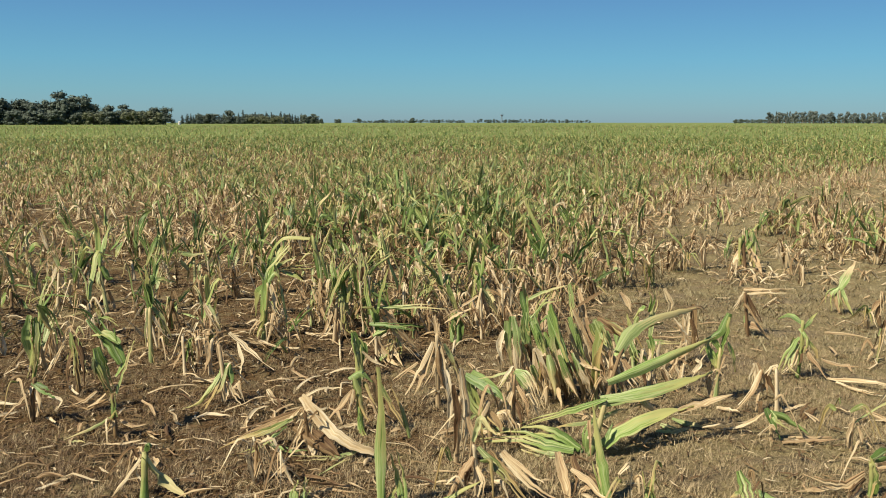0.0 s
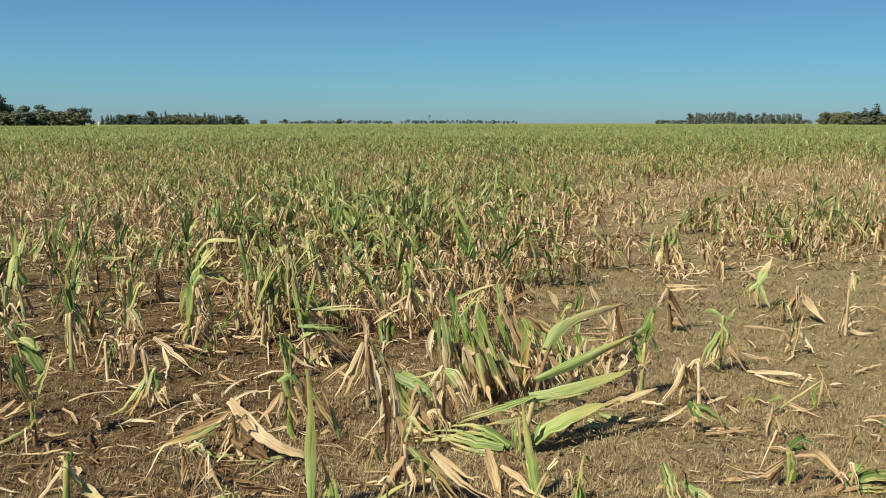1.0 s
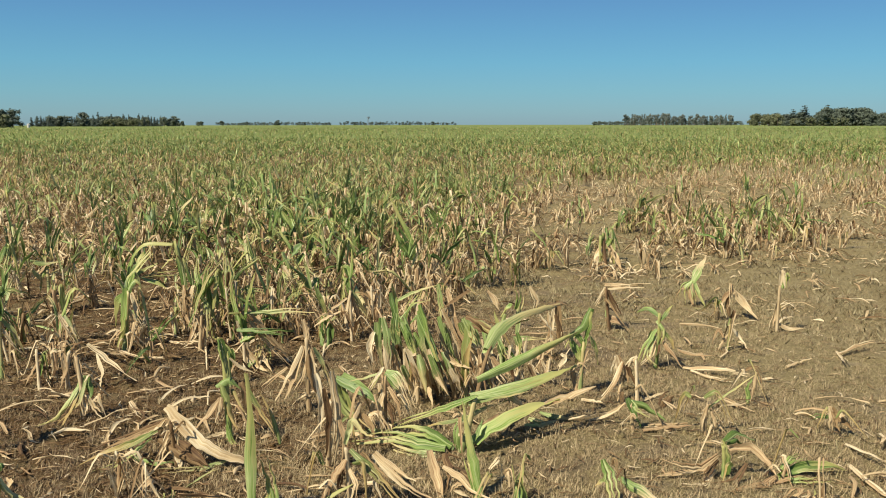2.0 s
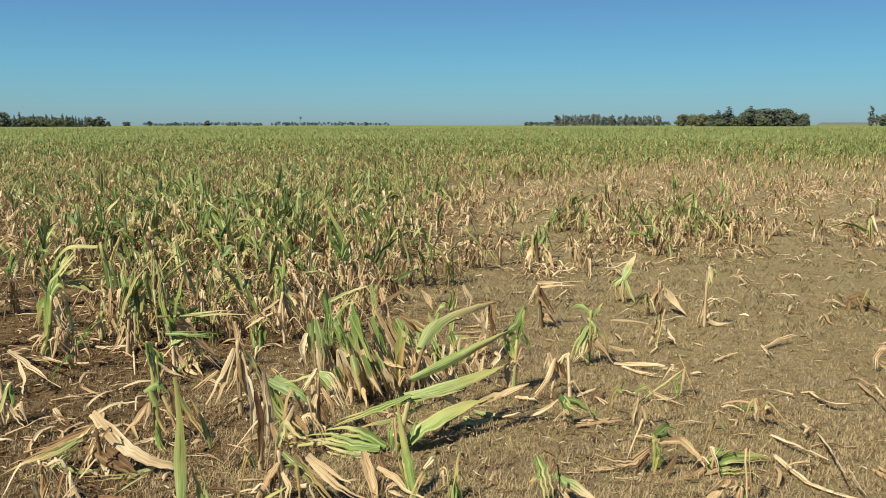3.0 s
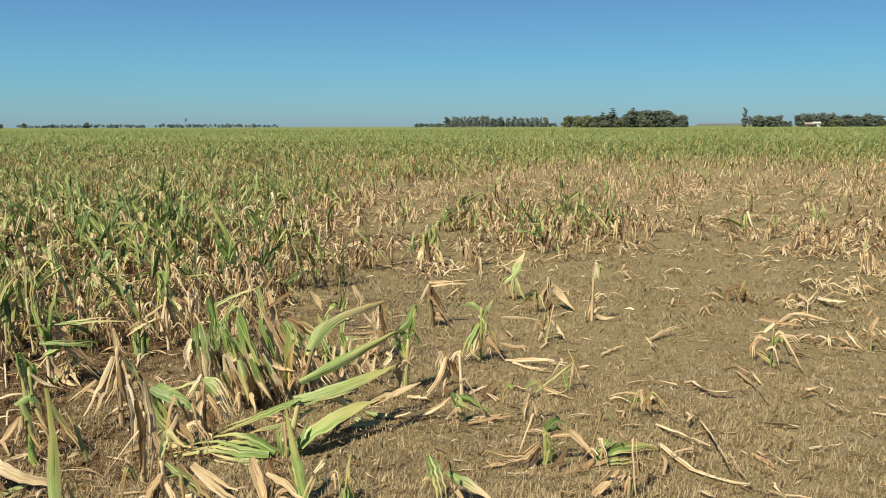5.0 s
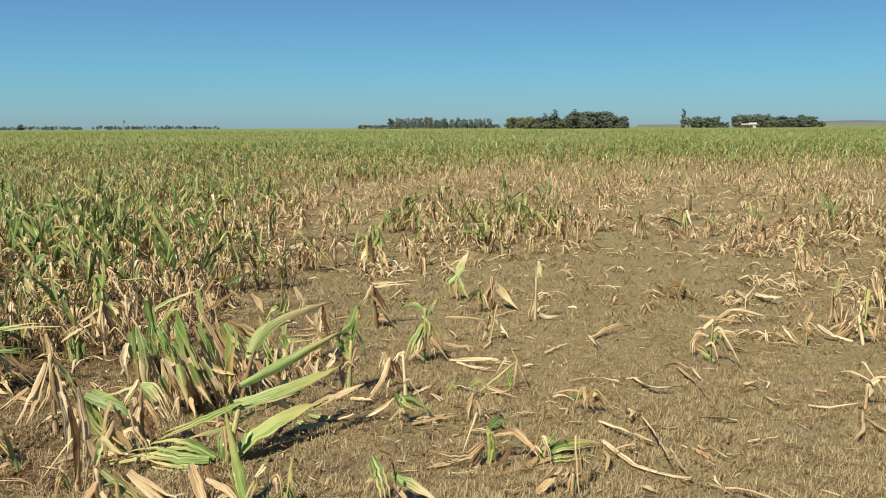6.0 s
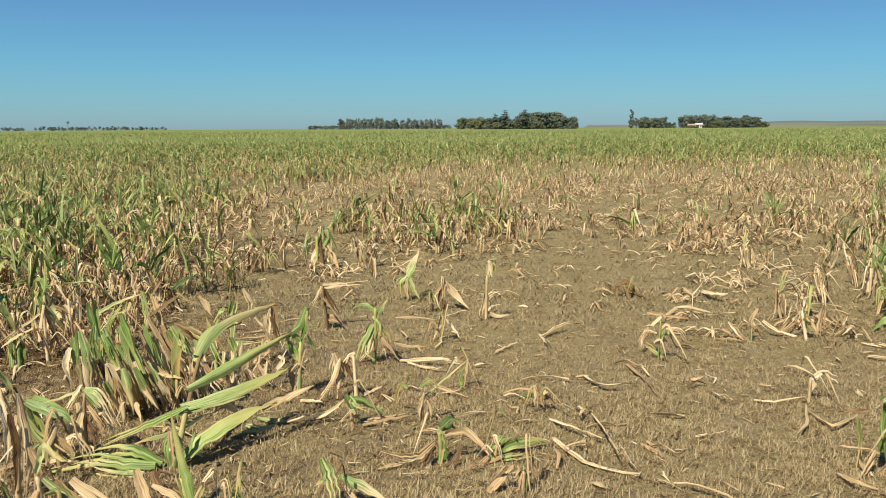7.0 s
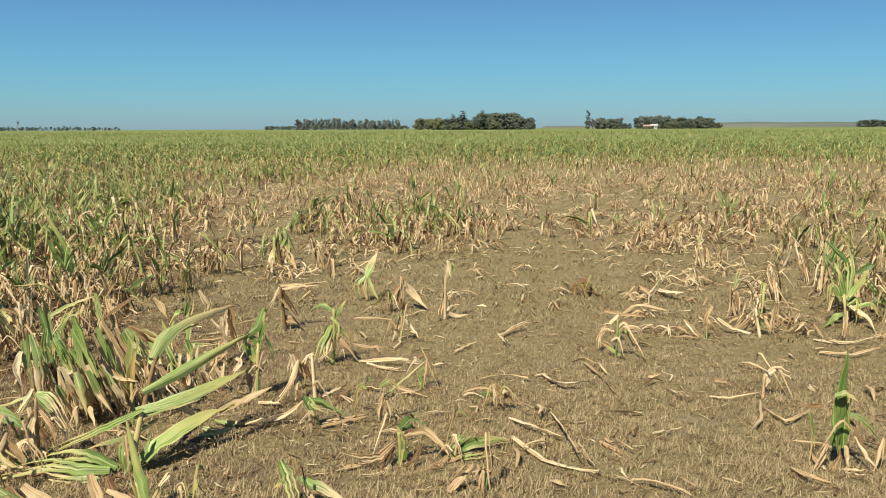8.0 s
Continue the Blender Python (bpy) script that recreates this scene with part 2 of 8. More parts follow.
def build_ground():
    rings = [0.0] + list(np.geomspace(0.6, 60, 190)) + list(np.geomspace(66, 4600, 40))
    turns = 420
    verts = [(0, 0, lie(0, 0))]
    for r in rings[1:]:
        for i in range(turns):
            a = 2 * math.pi * i / turns
            x, y = r * math.sin(a), r * math.cos(a)
            rough = (0.013 * noise.noise((x * 9, y * 9, 1)) + 0.009 * noise.noise((x * 23, y * 23, 4))) * max(0, 1 - r / 16) if r < 16 else 0
            verts.append((x, y, lie(x, y) + rough - 0.004))
    faces = [(0, 1 + (i + 1) % turns, 1 + i) for i in range(turns)]
    for k in range(len(rings) - 2):
        a = 1 + k * turns
        for i in range(turns):
            j = (i + 1) % turns
            faces.append((a + i, a + j, a + turns + j, a + turns + i))
    tagged(new("ground", mesh_of("ground", verts, faces, soil)), "dry brown field soil matted with dead grass", "ground", kind="structure")


build_ground()


# ---- corn ----
def centreline(start, segments, steps):
    """Smooth line through a run of (heading, rise, length) pieces; returns points and the share of the way."""
    pts = [Vector(start)]
    for a, e, d in segments:
        a, e = radians(a), radians(e)
        pts.append(pts[-1] + d * Vector((math.sin(a) * math.cos(e), math.cos(a) * math.cos(e), math.sin(e))))
    ext = [2 * pts[0] - pts[1]] + pts + [2 * pts[-1] - pts[-2]]
    line = []
    for i in range(1, len(ext) - 2):
        p0, p1, p2, p3 = ext[i - 1:i + 3]
        for k in range(steps):
            t = k / steps
            m1, m2 = (p2 - p0) * 0.36, (p3 - p1) * 0.36
            line.append((2 * t**3 - 3 * t**2 + 1) * p1 + (t**3 - 2 * t**2 + t) * m1 + (3 * t**2 - 2 * t**3) * p2 + (t**3 - t**2) * m2)
    line.append(pts[-1].copy())
    return line


def blade_data(rng, start, segments, width, steps=4, cols=4, facing=(-0.25, -0.62, 0.72), torn=0.8):
    """A folded, wavy leaf, often torn lengthwise into ribbons: vertices, quads and (along, across) coordinates."""
    line = centreline(start, segments, steps)
    n = len(line) - 1
    calm = 0.35 if width > 0.05 else 1.0       # broad leaves keep their shape better
    face = Vector(facing) + calm * Vector((rng.uniform(-.4, .4), rng.uniform(-.4, .4), rng.uniform(-.3, .3)))
    twist, wave = calm * rng.uniform(-0.6, 0.6), rng.uniform(0, 6)
    count = 1
    if rng.random() < torn and width > 0.014:
        count = min(3, 1 + int(width / 0.013 * rng.uniform(0.6, 1.1)))
    frames, side0 = [], None
    for i, p in enumerate(line):
        along = (line[min(i + 1, n)] - line[max(i - 1, 0)])
        along = along.normalized() if along.length > 1e-6 else Vector((0, 0, 1))
        side = along.cross(face)
        if side.length < 0.15:
            side = along.cross(Vector((1, 0.3, 0.2)))
        side.normalize()
        if side0 is not None and side.dot(side0) < 0:
            side.negate()
        side0 = side
        frames.append((p, side, side.cross(along)))
    for i, (p, side, up) in enumerate(frames):
        if i:
            frames[i] = (p + side * (noise.noise((i * 0.9, wave, 2)) * min(width, 0.025) * 0.22) + up * (noise.noise((i * 0.9, wave, 5)) * min(width, 0.025) * 0.3), side, up)
    verts, uvs, faces = [], [], []
    cuts = sorted(rng.uniform(0.25, 0.75) for _ in range(count - 1)) if count < 3 else [k / count + rng.uniform(-.08, .08) for k in range(1, count)]
    edges = [0.0] + cuts + [1.0]
    for k in range(count):
        lo, hi = edges[k] * 2 - 1, edges[k + 1] * 2 - 1
        mid = (lo + hi) / 2
        c_here = cols if count == 1 else max(1, cols // 2)
        stop = n if k == count // 2 else max(2, int(n * rng.uniform(0.72, 1.0) + 0.5))
        stop = min(stop, n)
        spread, lift, turn = rng.uniform(0.1, 0.9), rng.uniform(-0.9, 0.9), rng.uniform(-0.8, 0.8)
        fold = (0.5 * calm + 0.5) * rng.uniform(0.4, 1.2) * rng.choice((1, 1, -1))
        blunt = rng.uniform(0.1, 0.5) if rng.random() < 0.3 else 0.03
        keep = rng.uniform(0.2, 0.45)
        pleat = rng.uniform(0.02, 0.11) * width if cols > 3 else 0.0
        free = rng.uniform(0.15, 0.5)
        base = len(verts)
        for i in range(stop + 1):
            p, side, up = frames[i]
            s = i / n
            f = max(0.0, (i / stop - free) / (1 - free)) if count > 1 else 0.0
            ang = twist * (s - 0.3) + turn * f
            sd, u = side * math.cos(ang) + up * math.sin(ang), up * math.cos(ang) - side * math.sin(ang)
            e = i / stop
            w = width * 0.54 * (0.55 + 0.45 * min(1, s / 0.3)) * (1 if e < keep else blunt + (1 - blunt) * (1 - ((e - keep) / (1 - keep)) ** 1.3))
            shift = side * (mid * spread * f * width * 1.1) + up * (lift * f * width * 0.9)
            for c in range(c_here + 1):
                v = lo + (hi - lo) * c / c_here
                own = (v - mid) / max(0.05, (hi - lo) / 2)
                ripple = 0.11 * width * math.sin(8 * s + wave + 2.2 * v) * abs(v)
                rag = 1 + 0.16 * noise.noise((s * 9, v * 3 + wave, width * 50)) * abs(v)
                q = p + shift + sd * (v * w * rag) + u * (fold * w * (hi - lo) * 0.5 * (abs(own) - 0.5) + ripple + (pleat if c % 2 else -pleat))
                verts.append(tuple(q))
                uvs.append((s, (v + 1) / 2))
        m = c_here + 1
        faces += [(base + i * m + c, base + i * m + c + 1, base + (i + 1) * m + c + 1, base + (i + 1) * m + c) for i in range(stop) for c in range(c_here)]
    return verts, faces, uvs


def stem_data(rng, start, segments, width, steps=5, sides=7):
    """A tapered stalk with swollen joints and a ragged top."""
    line = centreline(start, segments, steps)
    n = len(line) - 1
    verts, uvs, faces = [], [], []
    for i, p in enumerate(line):
        s = i / n
        along = (line[min(i + 1, n)] - line[max(i - 1, 0)]).normalized()
        a = along.orthogonal().normalized()
        b = along.cross(a)
        r = width * 0.5 * (1.1 - 0.35 * s) * (1.18 if i % 3 == 1 else 1.0)
        for k in range(sides):
            t = 2 * math.pi * k / sides
            tip = along * (rng.uniform(-0.3, 0.8) * width if i == n else 0)
            verts.append(tuple(p + a * math.cos(t) * r + b * math.sin(t) * r * 0.8 + tip))
            uvs.append((s, k / sides))
    for i in range(n):
        for k in range(sides):
            j = (k + 1) % sides
            faces.append((i * sides + k, i * sides + j, (i + 1) * sides + j, (i + 1) * sides + k))
    faces.append(tuple(range(n * sides, (n + 1) * sides)))
    return verts, faces, uvs


shape = random.Random(11)
PLACED = []


def corn_plant(x, y, label):
    p = tagged(new("corn_plant"), label, "corn plant", "corn plants in the field")
    p.location = (x, y, lie(x, y))
    p.empty_display_size = 0.1
    PLACED.append((x, y))
    for _ in range(shape.randint(2, 4)):      # thin shreds at the foot
        a, up, drop = shape.uniform(0, 360), shape.uniform(10, 60), shape.uniform(45, 80)
        z, l1 = shape.uniform(0.05, 0.22), shape.uniform(0.02, 0.07)
        l2 = min(shape.uniform(0.10, 0.28), (z + l1 * math.sin(radians(up)) - 0.012) / math.sin(radians(drop)))
        start = (shape.uniform(-0.06, 0.06), shape.uniform(-0.06, 0.06), z)
        blade(p, shape.choice([dry, dry, dry, brown, half]), start, shape.uniform(0.008, 0.022), (a, up, l1), (a + shape.uniform(-30, 30), -drop, l2))
    return p


def blade(p, material, start, width, *segments):
    verts, faces, uvs = blade_data(shape, start, segments, width, torn=0.22 if width > 0.045 else 0.6)
    ob = new("leaf", mesh_of("leaf", verts, faces, material, uvs))
    ob.parent = p
    return ob


def stem(p, material, start, width, *segments):
    verts, faces, uvs = stem_data(shape, (start[0], start[1], start[2] - 0.02), segments, width)
    ob = new("stalk", mesh_of("stalk", verts, faces, material, uvs))
    ob.parent = p
    return ob


FALLEN = {"leaf_straw": "fallen straw-coloured corn leaf lying on dry soil", "leaf_brown": "curled brown corn leaf lying on dry soil",
          "leaf_pale_green": "torn pale green corn leaf lying on soil"}


def fallen_leaf(material, x, y, width, *pieces):
    segs = [(a, shape.uniform(-4, 9), d) for a, d in pieces]
    verts, faces, uvs = blade_data(shape, (0, 0, 0.014), segs, width, facing=(0, -0.2, 1))
    verts = [(a, b, max(c, 0.004)) for a, b, c in verts]
    ob = tagged(new("fallen_leaf", mesh_of("fallen_leaf", verts, faces, material, uvs)), FALLEN[material.name], "dead leaf", "fallen corn leaves")
    ob.location = (x, y, lie(x, y))
    return ob


# ---- single plants near the camera's stand ----
p = corn_plant(-2.46, 4.97, "shin-high broken corn plant, mostly dry tan leaves")
stem(p, pale, (0.01, -0.04, 0.01), 0.020, (-15, 78, 0.22))
blade(p, dry, (-0.04, -0.02, 0.21), 0.017, (-106, -60, 0.12), (-177, -32, 0.18))
blade(p, pale, (-0.00, -0.00, 0.20), 0.021, (42, -75, 0.15), (145, -24, 0.12))
blade(p, green, (0.00, 0.00, 0.21), 0.025, (-71, -65, 0.084), (-61, -73, 0.1))
blade(p, dry, (0.08, 0.04, 0.11), 0.028, (-3, -84, 0.069), (155, -13, 0.12))
blade(p, pale, (0.00, 0.00, 0.20), 0.021, (99, 66, 0.074), (97, -64, 0.072))
p = corn_plant(-2.13, 5.24, "knee-high battered corn plant, green and tan leaves on soil")
stem(p, pale, (0.02, -0.04, 0.01), 0.026, (-16, 82, 0.34))
blade(p, green, (0.01, 0.00, 0.33), 0.050, (-122, 89, 0.12), (-113, 84, 0.14))
blade(p, pale, (0.01, 0.00, 0.35), 0.029, (68, -54, 0.12), (68, -69, 0.14))
blade(p, pale, (-0.00, -0.00, 0.33), 0.029, (-35, -75, 0.17), (-21, -81, 0.16))
blade(p, green, (0.01, 0.00, 0.35), 0.035, (-136, 78, 0.14), (-151, 80, 0.11))
blade(p, dry, (0.02, 0.01, 0.28), 0.021, (92, -58, 0.08), (82, -47, 0.11))
blade(p, green, (0.01, 0.00, 0.45), 0.028, (67, 41, 0.084), (67, -24, 0.087))
blade(p, deep, (0.01, 0.00, 0.41), 0.032, (58, -59, 0.084), (57, -63, 0.082))
p = corn_plant(-1.85, 5.03, "shin-high broken corn plant, mostly dry tan leaves")
stem(p, dry, (0.03, -0.07, 0.01), 0.019, (-25, 71, 0.23))
blade(p, green, (0.01, 0.00, 0.06), 0.024, (56, 76, 0.13), (19, -87, 0.17))
blade(p, dry, (-0.00, -0.00, 0.14), 0.020, (-129, -60, 0.071), (-126, -58, 0.079))
blade(p, dry, (0.01, 0.00, 0.16), 0.020, (26, -72, 0.11), (146, -19, 0.12))
p = corn_plant(-1.38, 3.24, "low battered corn plant, green and tan leaves on soil")
stem(p, green, (0.01, -0.03, 0.01), 0.030, (-4, 80, 0.18))
blade(p, pale, (-0.00, -0.00, 0.17), 0.048, (71, -56, 0.12), (109, -26, 0.13))
blade(p, dry, (-0.01, -0.00, 0.16), 0.021, (-98, -54, 0.095), (-114, -51, 0.088))
blade(p, deep, (0.01, 0.00, 0.19), 0.028, (103, 64, 0.031), (117, -67, 0.027))
p = corn_plant(-1.61, 5.95, "knee-high battered corn plant, green and tan leaves on soil")
stem(p, pale, (0.01, -0.05, 0.01), 0.025, (-1, 80, 0.32))
blade(p, pale, (0.01, 0.00, 0.33), 0.050, (-98, -86, 0.2), (-118, -69, 0.13))
blade(p, green, (0.01, 0.00, 0.33), 0.039, (14, 68, 0.12), (62, 49, 0.28))
blade(p, green, (0.01, 0.00, 0.31), 0.038, (-128, 71, 0.1), (-123, 61, 0.091))
blade(p, green, (0.02, 0.00, 0.33), 0.035, (87, 71, 0.16), (93, -73, 0.12))
blade(p, dry, (0.01, 0.00, 0.25), 0.027, (86, -61, 0.13), (95, -73, 0.12))
blade(p, green, (0.01, 0.00, 0.34), 0.047, (-74, -43, 0.091), (-40, -77, 0.17))
p = corn_plant(-1.14, 5.82, "knee-high battered corn plant, green and tan leaves on soil")
stem(p, dry, (0.03, -0.05, 0.01), 0.024, (14, 79, 0.31))
blade(p, green, (0.04, 0.01, 0.32), 0.037, (-101, 80, 0.11), (-101, -78, 0.27))
blade(p, dry, (0.04, 0.01, 0.28), 0.026, (-45, -70, 0.13), (-71, -62, 0.15))
blade(p, dry, (0.06, 0.01, 0.26), 0.029, (-14, -77, 0.23), (170, -2, 0.65))
blade(p, green, (0.05, 0.01, 0.35), 0.048, (83, 53, 0.14), (-110, -83, 0.27))
blade(p, green, (0.05, 0.01, 0.33), 0.037, (104, 76, 0.18), (94, 57, 0.13))
blade(p, green, (0.05, 0.01, 0.33), 0.034, (-61, 74, 0.17), (24, 76, 0.15))
blade(p, pale, (0.05, 0.01, 0.32), 0.030, (127, -60, 0.081), (155, -79, 0.17))
blade(p, dry, (0.02, 0.00, 0.22), 0.026, (-111, -70, 0.12), (-111, -64, 0.089))
p = corn_plant(-0.80, 4.97, "shin-high hail-torn corn plant with bent green leaves")
stem(p, green, (0.00, -0.04, 0.01), 0.031, (-18, 76, 0.18))
blade(p, green, (-0.01, -0.00, 0.09), 0.045, (-50, 84, 0.11), (-84, 51, 0.057))
blade(p, deep, (-0.01, -0.00, 0.09), 0.032, (130, 78, 0.1), (136, -78, 0.096))
p = corn_plant(-0.47, 3.21, "knee-high hail-torn corn plant with bent green leaves")
blade(p, green, (0.00, -0.03, 0.01), 0.050, (-35, 88, 0.21), (150, 83, 0.18), (-171, 83, 0.17))
blade(p, green, (0.09, -0.02, 0.01), 0.037, (-28, 70, 0.12), (-86, 75, 0.12))
blade(p, brown, (0.01, 0.00, 0.39), 0.029, (-96, 76, 0.066), (-96, 75, 0.077))
blade(p, half, (0.11, 0.01, 0.28), 0.017, (-73, 74, 0.11), (-80, 64, 0.097))
blade(p, green, (0.04, -0.03, 0.01), 0.030, (17, 64, 0.061), (98, 64, 0.051))
stem(p, green, (0.02, -0.05, 0.01), 0.024, (-11, 61, 0.11))
p = corn_plant(-0.80, 3.24, "low hail-torn corn plant with bent green leaves")
blade(p, green, (-0.00, -0.03, 0.01), 0.033, (6, 64, 0.051), (100, 74, 0.045))
blade(p, green, (0.03, -0.03, 0.01), 0.031, (11, 46, 0.056), (70, 67, 0.046))
p = corn_plant(-0.86, 5.31, "knee-high battered corn plant, green and tan leaves on soil")
blade(p, pale, (0.11, -0.04, 0.01), 0.031, (40, 33, 0.1), (82, 71, 0.11))
blade(p, dry, (0.08, 0.01, 0.14), 0.031, (104, -53, 0.16), (153, 0, 0.14))
blade(p, dry, (0.13, 0.02, 0.27), 0.034, (76, -53, 0.19), (111, -41, 0.17))
blade(p, dry, (0.05, 0.01, 0.28), 0.031, (52, -66, 0.16), (38, -64, 0.11))
blade(p, deep, (0.07, 0.01, 0.15), 0.031, (77, 23, 0.15), (78, -4, 0.18))
blade(p, pale, (0.10, 0.02, 0.32), 0.024, (95, 4, 0.21), (96, -1, 0.2))
blade(p, green, (0.10, 0.01, 0.17), 0.034, (-140, 77, 0.15), (-118, 18, 0.074))
stem(p, dry, (0.10, -0.04, 0.01), 0.022, (-16, 74, 0.2))
blade(p, green, (0.09, 0.01, 0.21), 0.034, (114, 80, 0.21), (103, 72, 0.18))
blade(p, green, (0.08, 0.01, 0.21), 0.031, (-65, 75, 0.21), (24, 78, 0.17))
p = corn_plant(-0.16, 5.94, "shin-high broken corn plant, mostly dry tan leaves")
stem(p, dry, (0.01, -0.05, 0.01), 0.021, (-11, 81, 0.33))
blade(p, pale, (-0.01, -0.00, 0.36), 0.034, (67, -57, 0.16), (73, -53, 0.2))
blade(p, dry, (0.01, 0.00, 0.31), 0.030, (62, -71, 0.21), (69, -43, 0.12))
blade(p, green, (-0.00, -0.00, 0.31), 0.034, (-64, 73, 0.12), (-72, -80, 0.27))
blade(p, dry, (-0.02, -0.00, 0.29), 0.022, (-110, -32, 0.15), (-115, -36, 0.13))
blade(p, dry, (-0.00, -0.00, 0.34), 0.030, (-117, -78, 0.19), (120, -64, 0.08))
p = corn_plant(-0.30, 5.85, "shin-high hail-torn corn plant with bent green leaves")
stem(p, deep, (0.00, -0.05, 0.01), 0.024, (-3, 70, 0.15))
blade(p, deep, (-0.00, -0.00, 0.02), 0.056, (34, 82, 0.093), (-69, 75, 0.095))
blade(p, dry, (-0.00, -0.00, 0.09), 0.026, (-108, -70, 0.079), (-180, -1, 0.34))
p = corn_plant(0.49, 4.50, "shin-high broken corn plant, mostly dry tan leaves")
stem(p, half, (-0.04, -0.04, 0.01), 0.021, (8, 77, 0.2))
blade(p, half, (-0.05, 0.01, 0.08), 0.038, (113, 83, 0.13), (104, 77, 0.15))
blade(p, pale, (-0.04, 0.06, 0.43), 0.041, (116, -58, 0.077), (118, -58, 0.07))
blade(p, brown, (-0.04, -0.04, 0.46), 0.043, (98, -23, 0.091), (99, -36, 0.09))
blade(p, dry, (-0.00, 0.07, 0.30), 0.021, (105, -49, 0.036), (105, -43, 0.032))
blade(p, dry, (0.09, 0.09, 0.18), 0.027, (-38, 79, 0.1), (55, 75, 0.08))
blade(p, dry, (0.08, -0.08, 0.26), 0.031, (106, -48, 0.064), (105, -37, 0.059))
blade(p, dry, (0.10, 0.10, 0.19), 0.027, (139, -44, 0.077), (149, -48, 0.071))
blade(p, dry, (0.04, 0.02, 0.26), 0.023, (-169, -67, 0.11), (-162, -63, 0.1))
p = corn_plant(0.79, 4.82, "shin-high broken corn plant, mostly dry tan leaves")
stem(p, dry, (-0.01, -0.04, 0.01), 0.020, (-11, 79, 0.24))
blade(p, dry, (-0.08, 0.01, 0.21), 0.025, (84, -63, 0.11), (176, -53, 0.13))
blade(p, dry, (0.01, -0.00, 0.28), 0.025, (-122, -74, 0.12), (119, -65, 0.16))
blade(p, green, (-0.12, 0.02, 0.28), 0.028, (143, -65, 0.075), (132, -57, 0.076))
blade(p, green, (-0.02, 0.00, 0.31), 0.025, (129, -74, 0.067), (-119, -82, 0.1))
blade(p, dry, (0.11, -0.02, 0.16), 0.028, (129, -63, 0.063), (118, -54, 0.076))
blade(p, dry, (0.04, -0.01, 0.13), 0.025, (71, -59, 0.084), (141, -29, 0.09))
blade(p, pale, (-0.03, 0.01, 0.28), 0.025, (97, -69, 0.1), (-73, -80, 0.09))
blade(p, dry, (0.07, -0.01, 0.24), 0.025, (-18, -81, 0.11), (80, -66, 0.12))
blade(p, brown, (-0.05, 0.01, 0.15), 0.031, (47, -74, 0.1), (-163, -18, 0.14))
blade(p, dry, (0.14, -0.02, 0.29), 0.022, (-37, -77, 0.13), (-56, -63, 0.11))
p = corn_plant(-0.20, 3.22, "low hail-torn corn plant with bent green leaves")
blade(p, green, (-0.12, -0.06, 0.01), 0.022, (69, 25, 0.14), (94, 29, 0.12))
p = corn_plant(0.53, 3.29, "low hail-torn corn plant with bent green leaves")
blade(p, green, (-0.00, -0.03, 0.01), 0.029, (6, 62, 0.072), (-28, 85, 0.073))
blade(p, half, (-0.02, -0.01, 0.01), 0.018, (42, 64, 0.047), (100, 76, 0.047))
blade(p, green, (0.03, -0.01, 0.01), 0.018, (-102, 71, 0.053), (-138, 75, 0.054))
p = corn_plant(1.10, 4.68, "knee-high hail-torn corn plant with bent green leaves")
stem(p, pale, (-0.02, -0.04, 0.01), 0.025, (35, 81, 0.28))
blade(p, green, (0.03, -0.01, 0.32), 0.046, (-62, -69, 0.12), (-48, -74, 0.083))
blade(p, green, (-0.06, 0.01, 0.28), 0.040, (113, -62, 0.08), (122, -71, 0.06))
blade(p, green, (0.04, -0.01, 0.31), 0.028, (63, -65, 0.079), (49, -74, 0.098))
blade(p, deep, (0.04, -0.01, 0.46), 0.046, (-96, -66, 0.11), (-86, -31, 0.1))
blade(p, pale, (0.00, -0.00, 0.17), 0.028, (2, -76, 0.1), (-155, -39, 0.091))
blade(p, dry, (-0.05, 0.01, 0.14), 0.028, (73, -82, 0.068), (176, -51, 0.075))
blade(p, green, (0.01, -0.00, 0.29), 0.030, (132, 75, 0.096), (149, 75, 0.064))
blade(p, green, (0.01, -0.00, 0.26), 0.031, (-96, 47, 0.082), (-98, -55, 0.089))
p = corn_plant(1.11, 5.42, "shin-high broken corn plant, mostly dry tan leaves")
stem(p, brown, (0.02, -0.00, 0.11), 0.028, (-78, 85, 0.22))
blade(p, brown, (0.00, -0.00, 0.35), 0.042, (128, -84, 0.12), (119, -81, 0.12))
blade(p, dry, (-0.05, 0.01, 0.27), 0.028, (101, -81, 0.1), (100, -84, 0.087))
blade(p, dry, (-0.00, 0.00, 0.33), 0.028, (-74, -78, 0.12), (-166, -73, 0.2))
blade(p, half, (-0.31, 0.06, 0.26), 0.031, (-130, -65, 0.11), (-171, -56, 0.18))
blade(p, dry, (-0.39, 0.16, 0.24), 0.028, (111, -61, 0.15), (178, -24, 0.22))
p = corn_plant(1.28, 4.50, "shin-high withered corn stub with tan hanging leaves")
stem(p, dry, (0.05, -0.08, 0.01), 0.024, (4, 75, 0.25))
blade(p, dry, (-0.04, 0.01, 0.25), 0.045, (98, -73, 0.11), (89, -80, 0.088))
blade(p, dry, (-0.01, 0.00, 0.22), 0.030, (-111, -64, 0.12), (-105, -51, 0.12))
blade(p, brown, (0.01, -0.00, 0.20), 0.027, (94, -62, 0.064), (92, -67, 0.062))
blade(p, dry, (0.06, -0.02, 0.25), 0.024, (-77, -41, 0.047), (-78, -58, 0.057))
blade(p, dry, (-0.04, 0.01, 0.24), 0.027, (-73, -80, 0.06), (-73, -80, 0.09))
